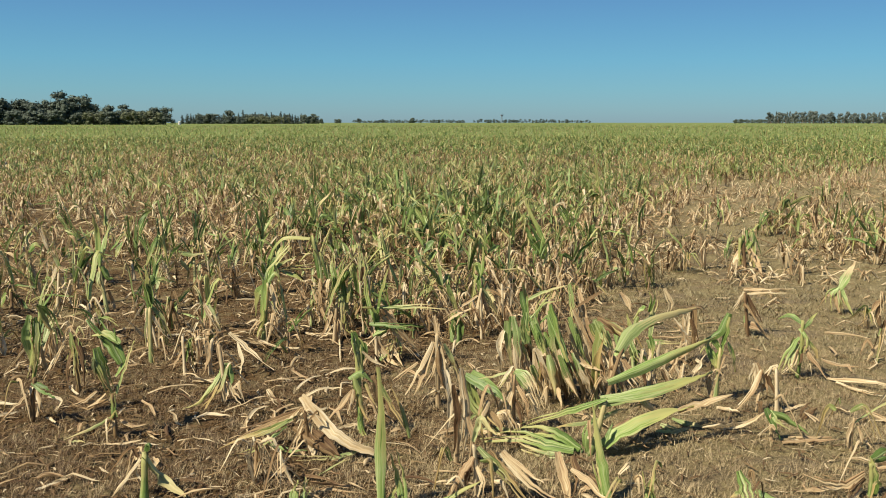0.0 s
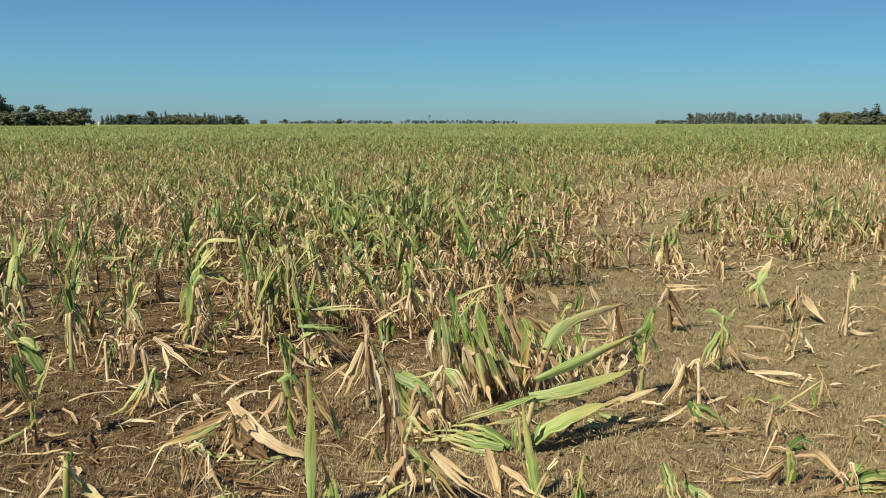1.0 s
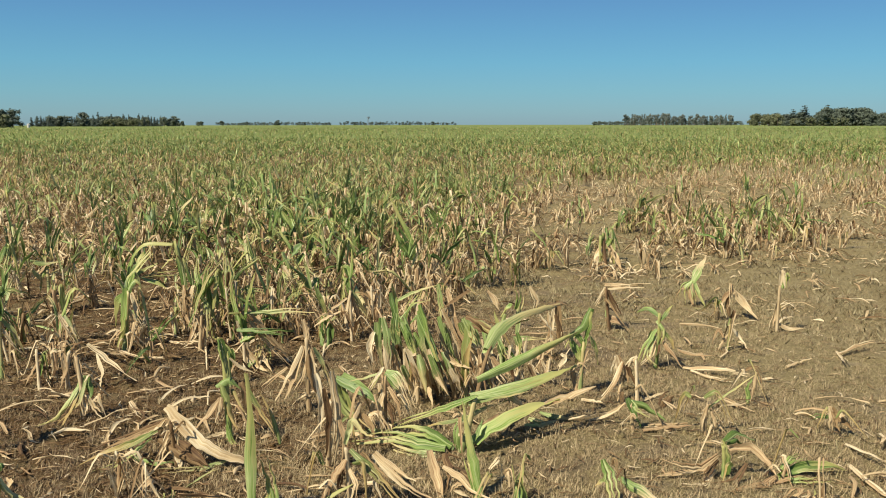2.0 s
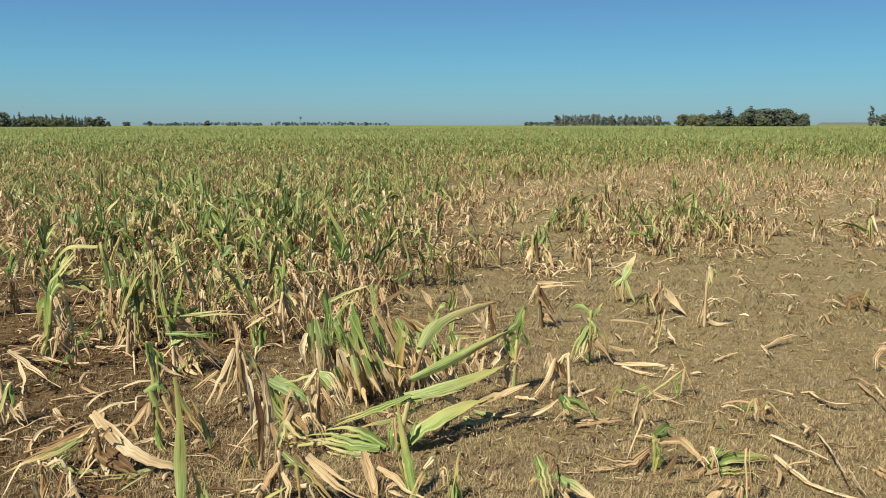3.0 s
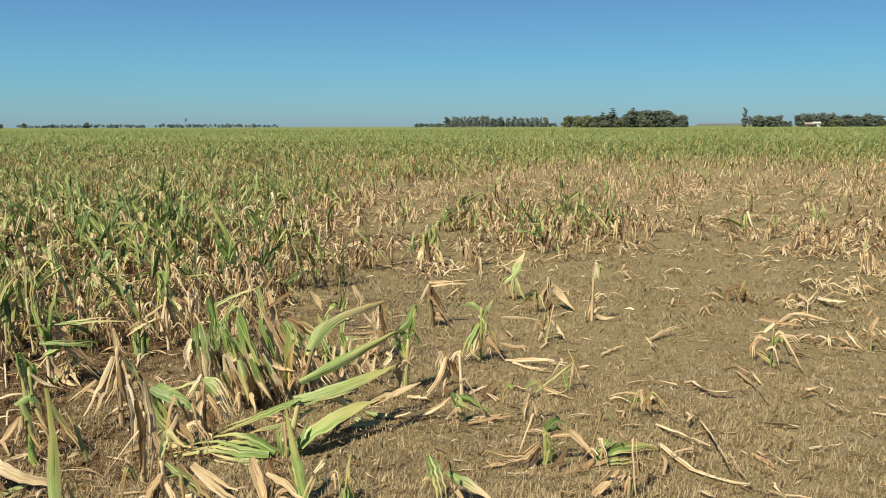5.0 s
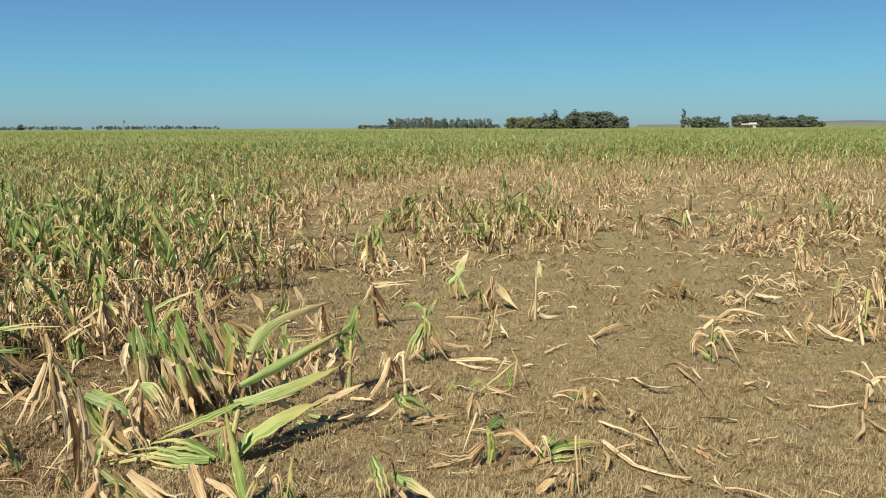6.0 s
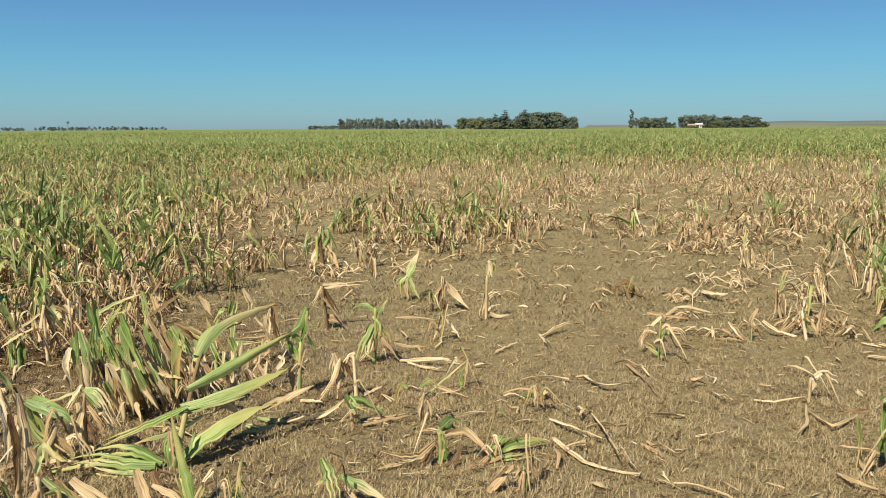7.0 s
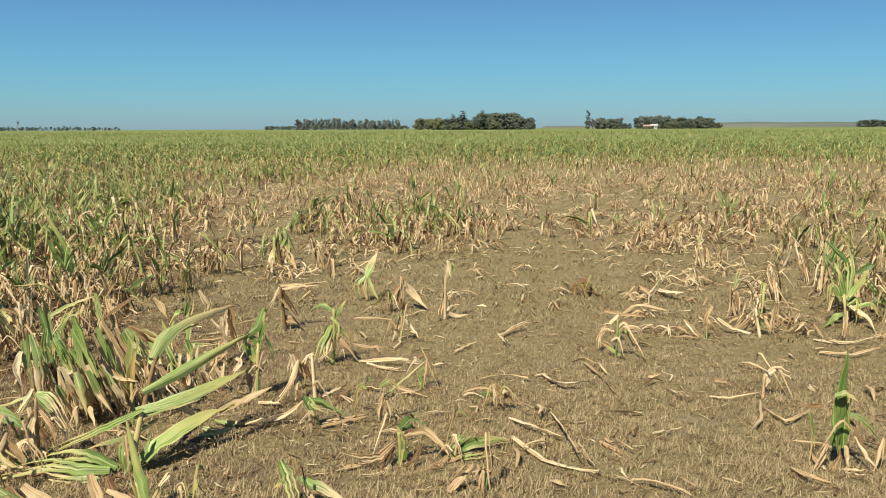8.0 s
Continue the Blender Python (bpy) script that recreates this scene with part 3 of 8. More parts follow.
p = corn_plant(1.65, 6.17, "shin-high withered corn stub with tan hanging leaves")
stem(p, brown, (-0.01, -0.02, 0.01), 0.029, (-43, 83, 0.3))
blade(p, dry, (-0.04, 0.01, 0.30), 0.032, (-110, -63, 0.089), (-109, -54, 0.069))
blade(p, dry, (-0.03, 0.01, 0.09), 0.057, (110, -19, 0.066), (109, -32, 0.083))
blade(p, dry, (-0.02, 0.01, 0.29), 0.024, (102, 7, 0.1), (103, 0, 0.15))
blade(p, brown, (-0.02, 0.01, 0.28), 0.032, (100, -65, 0.13), (98, -62, 0.086))
p = corn_plant(1.90, 4.39, "low hail-torn corn plant with bent green leaves")
blade(p, green, (-0.02, -0.04, 0.01), 0.018, (19, 29, 0.062), (-28, 64, 0.047))
blade(p, dry, (0.03, -0.02, 0.17), 0.018, (-131, -71, 0.075), (-120, -71, 0.082))
blade(p, deep, (0.01, -0.00, 0.02), 0.018, (-56, 73, 0.056), (105, 69, 0.056))
p = corn_plant(2.25, 5.54, "low broken corn plant, mostly dry tan leaves")
stem(p, half, (-0.01, -0.02, 0.01), 0.018, (53, 82, 0.17))
blade(p, dry, (0.02, -0.01, 0.14), 0.030, (104, -51, 0.073), (147, -45, 0.1))
blade(p, dry, (-0.28, 0.12, 0.15), 0.019, (95, -2, 0.13), (96, -11, 0.15))
blade(p, dry, (-0.00, 0.00, 0.10), 0.023, (-74, -58, 0.068), (-137, -29, 0.068))
p = corn_plant(2.76, 5.95, "shin-high broken corn plant, mostly dry tan leaves")
stem(p, dry, (-0.01, -0.02, 0.01), 0.026, (50, 87, 0.32))
blade(p, dry, (0.01, -0.00, 0.32), 0.033, (168, 78, 0.11), (159, -78, 0.12))
blade(p, green, (0.02, -0.01, 0.30), 0.033, (143, 73, 0.11), (156, -76, 0.1))
blade(p, dry, (0.01, -0.00, 0.05), 0.033, (96, -25, 0.084), (102, 4, 0.11))
blade(p, dry, (0.00, -0.00, 0.21), 0.029, (-18, -76, 0.13), (-147, -27, 0.16))
p = corn_plant(2.63, 6.49, "shin-high withered corn stub with tan hanging leaves")
blade(p, dry, (0.02, -0.01, 0.22), 0.057, (109, -51, 0.15), (153, -36, 0.15))
blade(p, dry, (0.02, -0.01, 0.21), 0.035, (-86, -50, 0.083), (-95, -60, 0.074))
blade(p, brown, (0.01, -0.00, 0.01), 0.035, (-99, 79, 0.11), (138, 73, 0.094))
p = corn_plant(3.44, 3.52, "low withered corn stub with tan hanging leaves")
stem(p, dry, (-0.03, -0.03, 0.01), 0.022, (49, 69, 0.12))
blade(p, dry, (0.00, -0.00, 0.10), 0.025, (127, 34, 0.074), (128, -28, 0.085))
blade(p, dry, (0.00, -0.00, 0.04), 0.025, (137, 66, 0.062), (137, 42, 0.035))
blade(p, dry, (-0.11, -0.10, 0.01), 0.023, (-137, 0, 0.31), (-121, 0, 0.22))
blade(p, dry, (-0.17, -0.17, 0.01), 0.018, (-163, 0, 0.23), (72, 0, 0.25))
p = corn_plant(4.44, 4.59, "shin-high withered corn stub with tan hanging leaves")
blade(p, dry, (-0.13, 0.12, 0.03), 0.040, (154, 41, 0.11), (161, 58, 0.11))
blade(p, dry, (-0.03, 0.03, 0.20), 0.032, (72, -71, 0.085), (148, -73, 0.12))
blade(p, dry, (0.07, -0.07, 0.22), 0.036, (13, -74, 0.11), (-127, -78, 0.1))
blade(p, dry, (0.01, -0.01, 0.13), 0.028, (146, -60, 0.062), (-180, -62, 0.074))
blade(p, dry, (-0.20, 0.19, 0.10), 0.028, (156, -29, 0.12), (153, -15, 0.12))
blade(p, deep, (-0.02, 0.02, 0.17), 0.024, (138, -69, 0.079), (138, -64, 0.061))
stem(p, dry, (-0.04, -0.04, 0.01), 0.025, (10, 71, 0.2))
p = corn_plant(4.06, 4.67, "low broken corn plant, mostly dry tan leaves")
blade(p, dry, (0.02, -0.02, 0.21), 0.027, (-77, -64, 0.1), (151, -57, 0.12))
blade(p, dry, (-0.11, 0.10, 0.11), 0.031, (150, -46, 0.08), (178, -23, 0.11))
blade(p, dry, (-0.14, 0.12, 0.06), 0.027, (138, -25, 0.061), (-178, -9, 0.12))
stem(p, half, (-0.04, -0.04, 0.01), 0.018, (43, 69, 0.15))
p = corn_plant(5.22, 4.59, "knee-high hail-torn corn plant with bent green leaves")
stem(p, pale, (-0.05, -0.04, 0.01), 0.031, (35, 73, 0.22))
blade(p, green, (-0.01, 0.01, 0.18), 0.047, (-10, 77, 0.16), (-21, 61, 0.11))
blade(p, green, (-0.00, 0.00, 0.18), 0.047, (134, 57, 0.15), (128, 64, 0.09))
blade(p, green, (-0.00, 0.00, 0.14), 0.043, (125, 32, 0.08), (-129, -74, 0.18))
blade(p, green, (-0.01, 0.01, 0.14), 0.043, (-46, 60, 0.16), (-62, -83, 0.16))
blade(p, deep, (-0.01, 0.01, 0.08), 0.051, (-41, -29, 0.069), (-115, -9, 0.23))
blade(p, dry, (0.00, -0.00, 0.10), 0.038, (-131, -29, 0.18), (-130, 0, 0.41))
blade(p, green, (-0.00, 0.00, 0.18), 0.039, (66, 72, 0.2), (25, 66, 0.16))
blade(p, dry, (0.01, -0.01, 0.14), 0.034, (155, -30, 0.13), (-148, -15, 0.25))
blade(p, green, (0.01, -0.01, 0.12), 0.039, (127, 17, 0.15), (112, -57, 0.12))
p = corn_plant(-0.88, 9.67, "knee-high battered corn plant, green and tan leaves on soil")
stem(p, pale, (0.01, -0.08, 0.01), 0.038, (-7, 64, 0.19))
blade(p, deep, (-0.02, -0.00, 0.09), 0.114, (74, 67, 0.28), (76, 64, 0.3))
blade(p, deep, (0.01, 0.00, 0.13), 0.072, (-91, 74, 0.18), (-92, -70, 0.18))
blade(p, dry, (0.01, 0.00, 0.13), 0.054, (78, -72, 0.093), (170, -4, 0.42))
p = corn_plant(0.45, 8.95, "knee-high battered corn plant, green and tan leaves on soil")
stem(p, dry, (-0.00, -0.08, 0.01), 0.035, (-8, 70, 0.23))
blade(p, deep, (-0.01, 0.00, 0.02), 0.078, (-107, 69, 0.23), (-100, 62, 0.27))
blade(p, deep, (-0.02, 0.00, 0.07), 0.072, (-84, 51, 0.22), (-82, 66, 0.18))
blade(p, green, (-0.02, 0.00, 0.18), 0.050, (-76, 64, 0.31), (-78, 65, 0.41))
blade(p, dry, (-0.02, 0.00, 0.21), 0.050, (104, -56, 0.13), (106, -37, 0.14))
p = corn_plant(-1.81, 12.19, "knee-high hail-torn corn plant with bent green leaves")
stem(p, pale, (0.02, -0.10, 0.01), 0.043, (-5, 66, 0.26))
blade(p, green, (0.00, 0.00, 0.05), 0.092, (-16, 72, 0.28), (35, 69, 0.33))
blade(p, deep, (0.01, 0.00, 0.11), 0.099, (-110, 77, 0.15), (85, -53, 0.18))
p = corn_plant(1.54, 14.72, "knee-high hail-torn corn plant with bent green leaves")
stem(p, pale, (-0.01, -0.13, 0.01), 0.051, (0, 64, 0.29))
blade(p, green, (-0.01, 0.00, 0.05), 0.091, (-154, 79, 0.42), (-142, 78, 0.4))
blade(p, deep, (-0.01, 0.00, 0.05), 0.081, (78, 57, 0.27), (173, -20, 0.74))
blade(p, green, (0.00, -0.00, 0.09), 0.073, (-104, 62, 0.31), (-112, -59, 0.2))
p = corn_plant(-1.00, 6.81, "knee-high withered corn stub with tan hanging leaves")
blade(p, dry, (0.01, -0.06, 0.01), 0.038, (-79, 78, 0.36), (-150, 76, 0.18))
stem(p, dry, (0.02, -0.10, 0.01), 0.027, (-20, 31, 0.12))
blade(p, dry, (-0.10, -0.01, 0.52), 0.038, (-124, 67, 0.09), (131, 64, 0.045))
p = corn_plant(-0.56, 7.06, "shin-high broken corn plant, mostly dry tan leaves")
blade(p, pale, (-0.24, -0.02, 0.08), 0.040, (69, 25, 0.29), (69, 18, 0.28))
blade(p, green, (0.00, 0.00, 0.02), 0.044, (-85, 77, 0.15), (-88, 67, 0.14))
stem(p, pale, (0.00, -0.06, 0.01), 0.028, (-7, 62, 0.13))
blade(p, dry, (-0.00, -0.00, 0.09), 0.035, (70, -41, 0.075), (168, -7, 0.21))
p = corn_plant(-0.13, 6.95, "knee-high battered corn plant, green and tan leaves on soil")
blade(p, pale, (-0.06, -0.00, 0.25), 0.056, (86, -62, 0.14), (145, -36, 0.2))
blade(p, green, (-0.05, -0.00, 0.25), 0.048, (-62, 65, 0.1), (-66, -69, 0.14))
blade(p, green, (-0.06, -0.00, 0.24), 0.039, (104, 77, 0.15), (111, 74, 0.088))
stem(p, dry, (-0.04, -0.05, 0.01), 0.028, (-15, 78, 0.23))
p = corn_plant(-2.09, 10.03, "knee-high battered corn plant, green and tan leaves on soil")
stem(p, pale, (0.02, -0.08, 0.01), 0.036, (-24, 72, 0.29))
blade(p, deep, (-0.02, -0.00, 0.22), 0.082, (-120, 75, 0.26), (103, 72, 0.17))
blade(p, pale, (-0.01, -0.00, 0.25), 0.076, (72, 84, 0.22), (78, 49, 0.25))
blade(p, deep, (-0.02, -0.00, 0.25), 0.076, (85, 60, 0.18), (83, -27, 0.14))
p = corn_plant(2.33, 8.88, "shin-high battered corn plant, green and tan leaves on soil")
stem(p, brown, (-0.02, -0.08, 0.01), 0.037, (-12, 75, 0.33))
blade(p, green, (-0.02, 0.00, 0.22), 0.051, (-118, 61, 0.13), (-168, -82, 0.3))
blade(p, green, (-0.01, 0.00, 0.22), 0.052, (106, 55, 0.1), (108, -84, 0.25))
blade(p, dry, (-0.02, 0.01, 0.27), 0.051, (130, -49, 0.2), (-175, -19, 0.34))
blade(p, dry, (-0.02, 0.01, 0.27), 0.051, (-109, -57, 0.19), (-160, -14, 0.42))
p = corn_plant(0.33, 4.77, "knee-high broken corn plant, mostly dry tan leaves")
blade(p, dry, (0.08, -0.01, 0.41), 0.036, (94, -74, 0.13), (94, -74, 0.13))
blade(p, pale, (0.00, -0.01, 0.59), 0.030, (140, -78, 0.13), (-129, -75, 0.11))
blade(p, brown, (0.17, 0.00, 0.55), 0.021, (-112, -28, 0.097), (-112, -27, 0.095))
blade(p, dry, (0.06, 0.10, 0.54), 0.030, (155, -55, 0.13), (159, -63, 0.16))
blade(p, dry, (0.14, 0.11, 0.26), 0.037, (116, -65, 0.065), (114, -69, 0.084))
blade(p, dry, (0.03, -0.08, 0.22), 0.027, (106, -48, 0.083), (108, -53, 0.077))
blade(p, pale, (0.02, -0.07, 0.39), 0.042, (75, -73, 0.13), (73, -74, 0.12))
stem(p, dry, (0.01, -0.04, 0.01), 0.020, (15, 82, 0.28))
blade(p, dry, (-0.02, 0.00, 0.16), 0.027, (131, -61, 0.096), (169, -36, 0.11))
p = corn_plant(0.21, 4.56, "shin-high battered corn plant, green and tan leaves on soil")
blade(p, pale, (0.00, -0.09, 0.27), 0.040, (156, -63, 0.086), (149, -69, 0.12))
blade(p, dry, (0.02, 0.03, 0.21), 0.041, (143, -67, 0.12), (169, -34, 0.15))
blade(p, dry, (0.05, -0.10, 0.30), 0.034, (130, -66, 0.13), (124, -58, 0.12))
blade(p, green, (-0.06, 0.03, 0.40), 0.038, (119, -65, 0.093), (126, -65, 0.076))
blade(p, green, (-0.05, -0.03, 0.37), 0.026, (125, -72, 0.058), (118, -64, 0.052))
blade(p, green, (0.01, -0.10, 0.53), 0.034, (112, -74, 0.15), (109, -72, 0.15))
blade(p, deep, (0.01, 0.05, 0.45), 0.035, (144, -54, 0.21), (155, -49, 0.16))
blade(p, brown, (-0.11, 0.08, 0.28), 0.042, (104, -62, 0.13), (107, -68, 0.13))
blade(p, dry, (-0.07, -0.01, 0.28), 0.023, (94, -33, 0.052), (94, -39, 0.045))
stem(p, dry, (-0.00, -0.04, 0.01), 0.021, (-15, 81, 0.26))
p = corn_plant(0.16, 5.58, "knee-high hail-torn corn plant with bent green leaves")
stem(p, green, (-0.00, -0.05, 0.01), 0.020, (-9, 75, 0.19))
blade(p, green, (-0.02, -0.01, 0.20), 0.028, (-146, 78, 0.17), (-152, 70, 0.099))
blade(p, green, (0.01, 0.12, 0.14), 0.033, (-35, 62, 0.068), (-37, -78, 0.16))
blade(p, pale, (-0.02, 0.07, 0.32), 0.025, (104, 27, 0.14), (102, 19, 0.15))
blade(p, deep, (0.06, 0.04, 0.18), 0.028, (112, 47, 0.064), (108, 31, 0.063))
blade(p, green, (0.01, -0.05, 0.17), 0.028, (131, 72, 0.14), (120, 59, 0.11))
blade(p, deep, (-0.02, 0.01, 0.18), 0.032, (101, -55, 0.063), (108, -75, 0.073))
p = corn_plant(0.01, 4.77, "shin-high withered corn stub with tan hanging leaves")
blade(p, dry, (0.04, 0.07, 0.39), 0.034, (-131, -61, 0.13), (-157, -56, 0.081))
blade(p, brown, (-0.03, 0.00, 0.25), 0.027, (131, -78, 0.061), (118, -74, 0.062))
blade(p, dry, (0.01, 0.04, 0.15), 0.025, (35, -68, 0.074), (-175, -32, 0.12))
p = corn_plant(0.74, 5.21, "knee-high battered corn plant, green and tan leaves on soil")
stem(p, green, (-0.00, -0.04, 0.01), 0.021, (-15, 77, 0.21))
blade(p, brown, (-0.21, 0.14, 0.26), 0.051, (119, -14, 0.096), (116, -34, 0.13))
blade(p, pale, (-0.21, -0.03, 0.26), 0.040, (136, -53, 0.099), (145, -52, 0.082))
blade(p, green, (-0.01, 0.00, 0.18), 0.033, (-38, 79, 0.082), (-54, 74, 0.09))
blade(p, green, (0.01, -0.00, 0.03), 0.037, (-151, 74, 0.13), (-152, 72, 0.11))
blade(p, dry, (-0.08, 0.05, 0.46), 0.047, (114, -56, 0.08), (120, -58, 0.062))
blade(p, green, (0.06, -0.01, 0.39), 0.030, (-83, -38, 0.039), (-83, -54, 0.063))
blade(p, deep, (0.02, -0.00, 0.13), 0.030, (89, -50, 0.052), (89, -50, 0.052))
blade(p, pale, (0.09, -0.01, 0.21), 0.033, (34, 76, 0.15), (42, 76, 0.16))
blade(p, green, (0.08, -0.01, 0.36), 0.026, (143, 69, 0.087), (-120, 67, 0.092))
blade(p, dry, (0.16, -0.02, 0.50), 0.027, (109, -63, 0.096), (-106, -71, 0.058))
blade(p, dry, (0.11, -0.02, 0.05), 0.027, (137, 70, 0.065), (138, 76, 0.089))
blade(p, dry, (0.22, -0.03, 0.33), 0.023, (101, -54, 0.067), (101, -56, 0.065))
blade(p, pale, (0.07, -0.01, 0.19), 0.030, (94, -2, 0.096), (95, 0, 0.098))
blade(p, dry, (-0.13, -0.08, 0.20), 0.029, (166, -74, 0.13), (170, -30, 0.13))
blade(p, dry, (-0.08, -0.06, 0.06), 0.026, (113, -36, 0.058), (171, -12, 0.091))
p = corn_plant(0.95, 5.02, "shin-high withered corn stub with tan hanging leaves")
blade(p, dry, (-0.08, 0.02, 0.07), 0.029, (121, -44, 0.057), (173, -14, 0.087))
blade(p, dry, (0.01, -0.00, 0.01), 0.026, (92, 69, 0.063), (-69, 65, 0.047))
blade(p, dry, (0.09, -0.02, 0.06), 0.029, (92, 54, 0.06), (-66, 42, 0.034))
blade(p, dry, (-0.03, 0.01, 0.10), 0.026, (108, 41, 0.055), (106, 29, 0.062))
blade(p, dry, (0.05, -0.01, 0.27), 0.023, (86, -62, 0.043), (79, -70, 0.042))
blade(p, brown, (0.07, -0.01, 0.36), 0.029, (116, -73, 0.096), (-142, -83, 0.069))
stem(p, dry, (0.02, -0.04, 0.01), 0.018, (36, 73, 0.13))
p = corn_plant(-1.12, 5.85, "knee-high broken corn plant, mostly dry tan leaves")
blade(p, pale, (-0.07, -0.01, 0.14), 0.044, (121, 62, 0.14), (110, 67, 0.23), (106, 56, 0.18))
blade(p, dry, (0.04, 0.01, 0.19), 0.023, (-100, -62, 0.098), (-100, -46, 0.087))
blade(p, green, (0.06, 0.01, 0.39), 0.037, (95, -83, 0.13), (92, -78, 0.1))
blade(p, deep, (0.10, 0.02, 0.38), 0.034, (29, -75, 0.082), (-27, -80, 0.1))
blade(p, dry, (0.03, 0.01, 0.04), 0.023, (-112, 0, 0.095), (-120, -12, 0.06))
blade(p, dry, (0.12, 0.02, 0.23), 0.026, (-76, -70, 0.12), (-165, -65, 0.11))
stem(p, dry, (0.02, -0.05, 0.01), 0.021, (13, 76, 0.23))
p = corn_plant(-1.01, 6.86, "shin-high broken corn plant, mostly dry tan leaves")
blade(p, pale, (-0.10, -0.01, 0.43), 0.030, (54, -76, 0.18), (63, -72, 0.22))
blade(p, pale, (-0.08, -0.01, 0.44), 0.026, (112, -68, 0.19), (118, -65, 0.15))
blade(p, pale, (-0.11, -0.01, 0.41), 0.022, (50, -80, 0.16), (70, -74, 0.24))
blade(p, green, (0.05, 0.01, 0.22), 0.061, (74, -56, 0.077), (-79, -80, 0.12))
blade(p, green, (0.01, 0.00, 0.03), 0.039, (44, 79, 0.097), (44, 78, 0.088))
blade(p, pale, (0.01, 0.00, 0.20), 0.035, (71, -8, 0.13), (73, -29, 0.17))
stem(p, pale, (0.02, -0.06, 0.01), 0.028, (-14, 73, 0.21))
p = corn_plant(-0.67, 7.41, "shin-high battered corn plant, green and tan leaves on soil")
blade(p, pale, (-0.19, -0.02, 0.09), 0.042, (84, 28, 0.21), (85, 12, 0.37))
blade(p, green, (0.11, 0.01, 0.38), 0.056, (-84, -55, 0.082), (-82, -63, 0.086))
blade(p, deep, (0.09, 0.01, 0.46), 0.065, (-104, -49, 0.072), (-106, -55, 0.067))
blade(p, green, (-0.06, -0.01, 0.40), 0.037, (69, -69, 0.14), (74, -57, 0.14))
blade(p, dry, (-0.06, -0.01, 0.29), 0.037, (108, -56, 0.098), (116, -65, 0.1))
blade(p, dry, (0.12, 0.01, 0.21), 0.037, (87, -62, 0.11), (89, -75, 0.11))
stem(p, dry, (0.01, -0.06, 0.01), 0.030, (-12, 76, 0.26))
p = corn_plant(-0.69, 5.32, "shin-high battered corn plant, green and tan leaves on soil")
blade(p, deep, (-0.12, -0.01, 0.24), 0.030, (100, 0, 0.13), (94, -6, 0.19))
blade(p, green, (-0.10, -0.01, 0.17), 0.027, (95, 33, 0.066), (93, 13, 0.067))
blade(p, dry, (-0.04, -0.00, 0.33), 0.027, (67, -50, 0.13), (73, -53, 0.23))
blade(p, dry, (-0.10, -0.01, 0.14), 0.031, (71, -67, 0.085), (145, -30, 0.1))
blade(p, pale, (-0.07, -0.01, 0.34), 0.027, (84, 3, 0.18), (84, -8, 0.18))
blade(p, dry, (-0.03, -0.00, 0.14), 0.031, (73, -53, 0.1), (155, -17, 0.17))
p = corn_plant(-1.76, 8.60, "knee-high battered corn plant, green and tan leaves on soil")
blade(p, pale, (0.03, 0.01, 0.02), 0.065, (-141, 83, 0.2), (87, 63, 0.23))
blade(p, green, (0.02, -0.00, 0.01), 0.044, (-94, 69, 0.15), (-105, 79, 0.2))
p = corn_plant(-0.33, 5.85, "shin-high hail-torn corn plant with bent green leaves")
blade(p, deep, (0.00, 0.00, 0.18), 0.052, (94, -80, 0.084), (96, -82, 0.084))
blade(p, green, (-0.01, -0.03, 0.01), 0.030, (-12, 59, 0.093), (-32, 79, 0.082))
blade(p, dry, (0.11, 0.01, 0.23), 0.026, (-108, -21, 0.11), (-113, -33, 0.093))
blade(p, green, (-0.05, -0.00, 0.39), 0.030, (63, -63, 0.096), (58, -69, 0.1))
p = corn_plant(-3.07, 6.70, "knee-high battered corn plant, green and tan leaves on soil")
stem(p, pale, (0.06, -0.05, 0.01), 0.029, (-52, 76, 0.35))
blade(p, green, (-0.01, -0.00, 0.35), 0.046, (154, 85, 0.26), (-149, 75, 0.16))
blade(p, green, (0.00, 0.00, 0.39), 0.042, (17, 67, 0.22), (31, 56, 0.21))
blade(p, green, (0.06, 0.03, 0.46), 0.037, (81, 50, 0.11), (87, 57, 0.093))
blade(p, deep, (0.01, 0.00, 0.35), 0.046, (76, -65, 0.088), (74, -22, 0.052))
blade(p, dry, (0.02, 0.01, 0.17), 0.032, (-146, -66, 0.081), (-156, -69, 0.075))
blade(p, dry, (0.04, 0.02, 0.16), 0.032, (24, -72, 0.089), (136, -43, 0.1))
blade(p, pale, (-0.01, -0.01, 0.31), 0.037, (-166, -73, 0.087), (89, -59, 0.1))
p = corn_plant(-2.98, 7.62, "low battered corn plant, green and tan leaves on soil")
blade(p, green, (-0.01, -0.00, 0.36), 0.046, (85, 62, 0.11), (83, -79, 0.31))
blade(p, green, (0.00, 0.00, 0.44), 0.041, (-128, -68, 0.14), (-125, -67, 0.16))
blade(p, pale, (0.02, 0.01, 0.40), 0.036, (-173, -77, 0.15), (172, -79, 0.16))
blade(p, green, (-0.07, -0.03, 0.05), 0.046, (66, 22, 0.092), (67, -17, 0.15))
blade(p, dry, (0.05, 0.02, 0.21), 0.036, (102, -80, 0.1), (156, -49, 0.13))
p = corn_plant(-3.46, 6.79, "knee-high withered corn stub with tan hanging leaves")
blade(p, dry, (0.00, 0.00, 0.32), 0.038, (-73, -64, 0.13), (-83, -63, 0.16))
blade(p, pale, (0.02, 0.01, 0.31), 0.038, (-122, 74, 0.099), (-123, 75, 0.088))
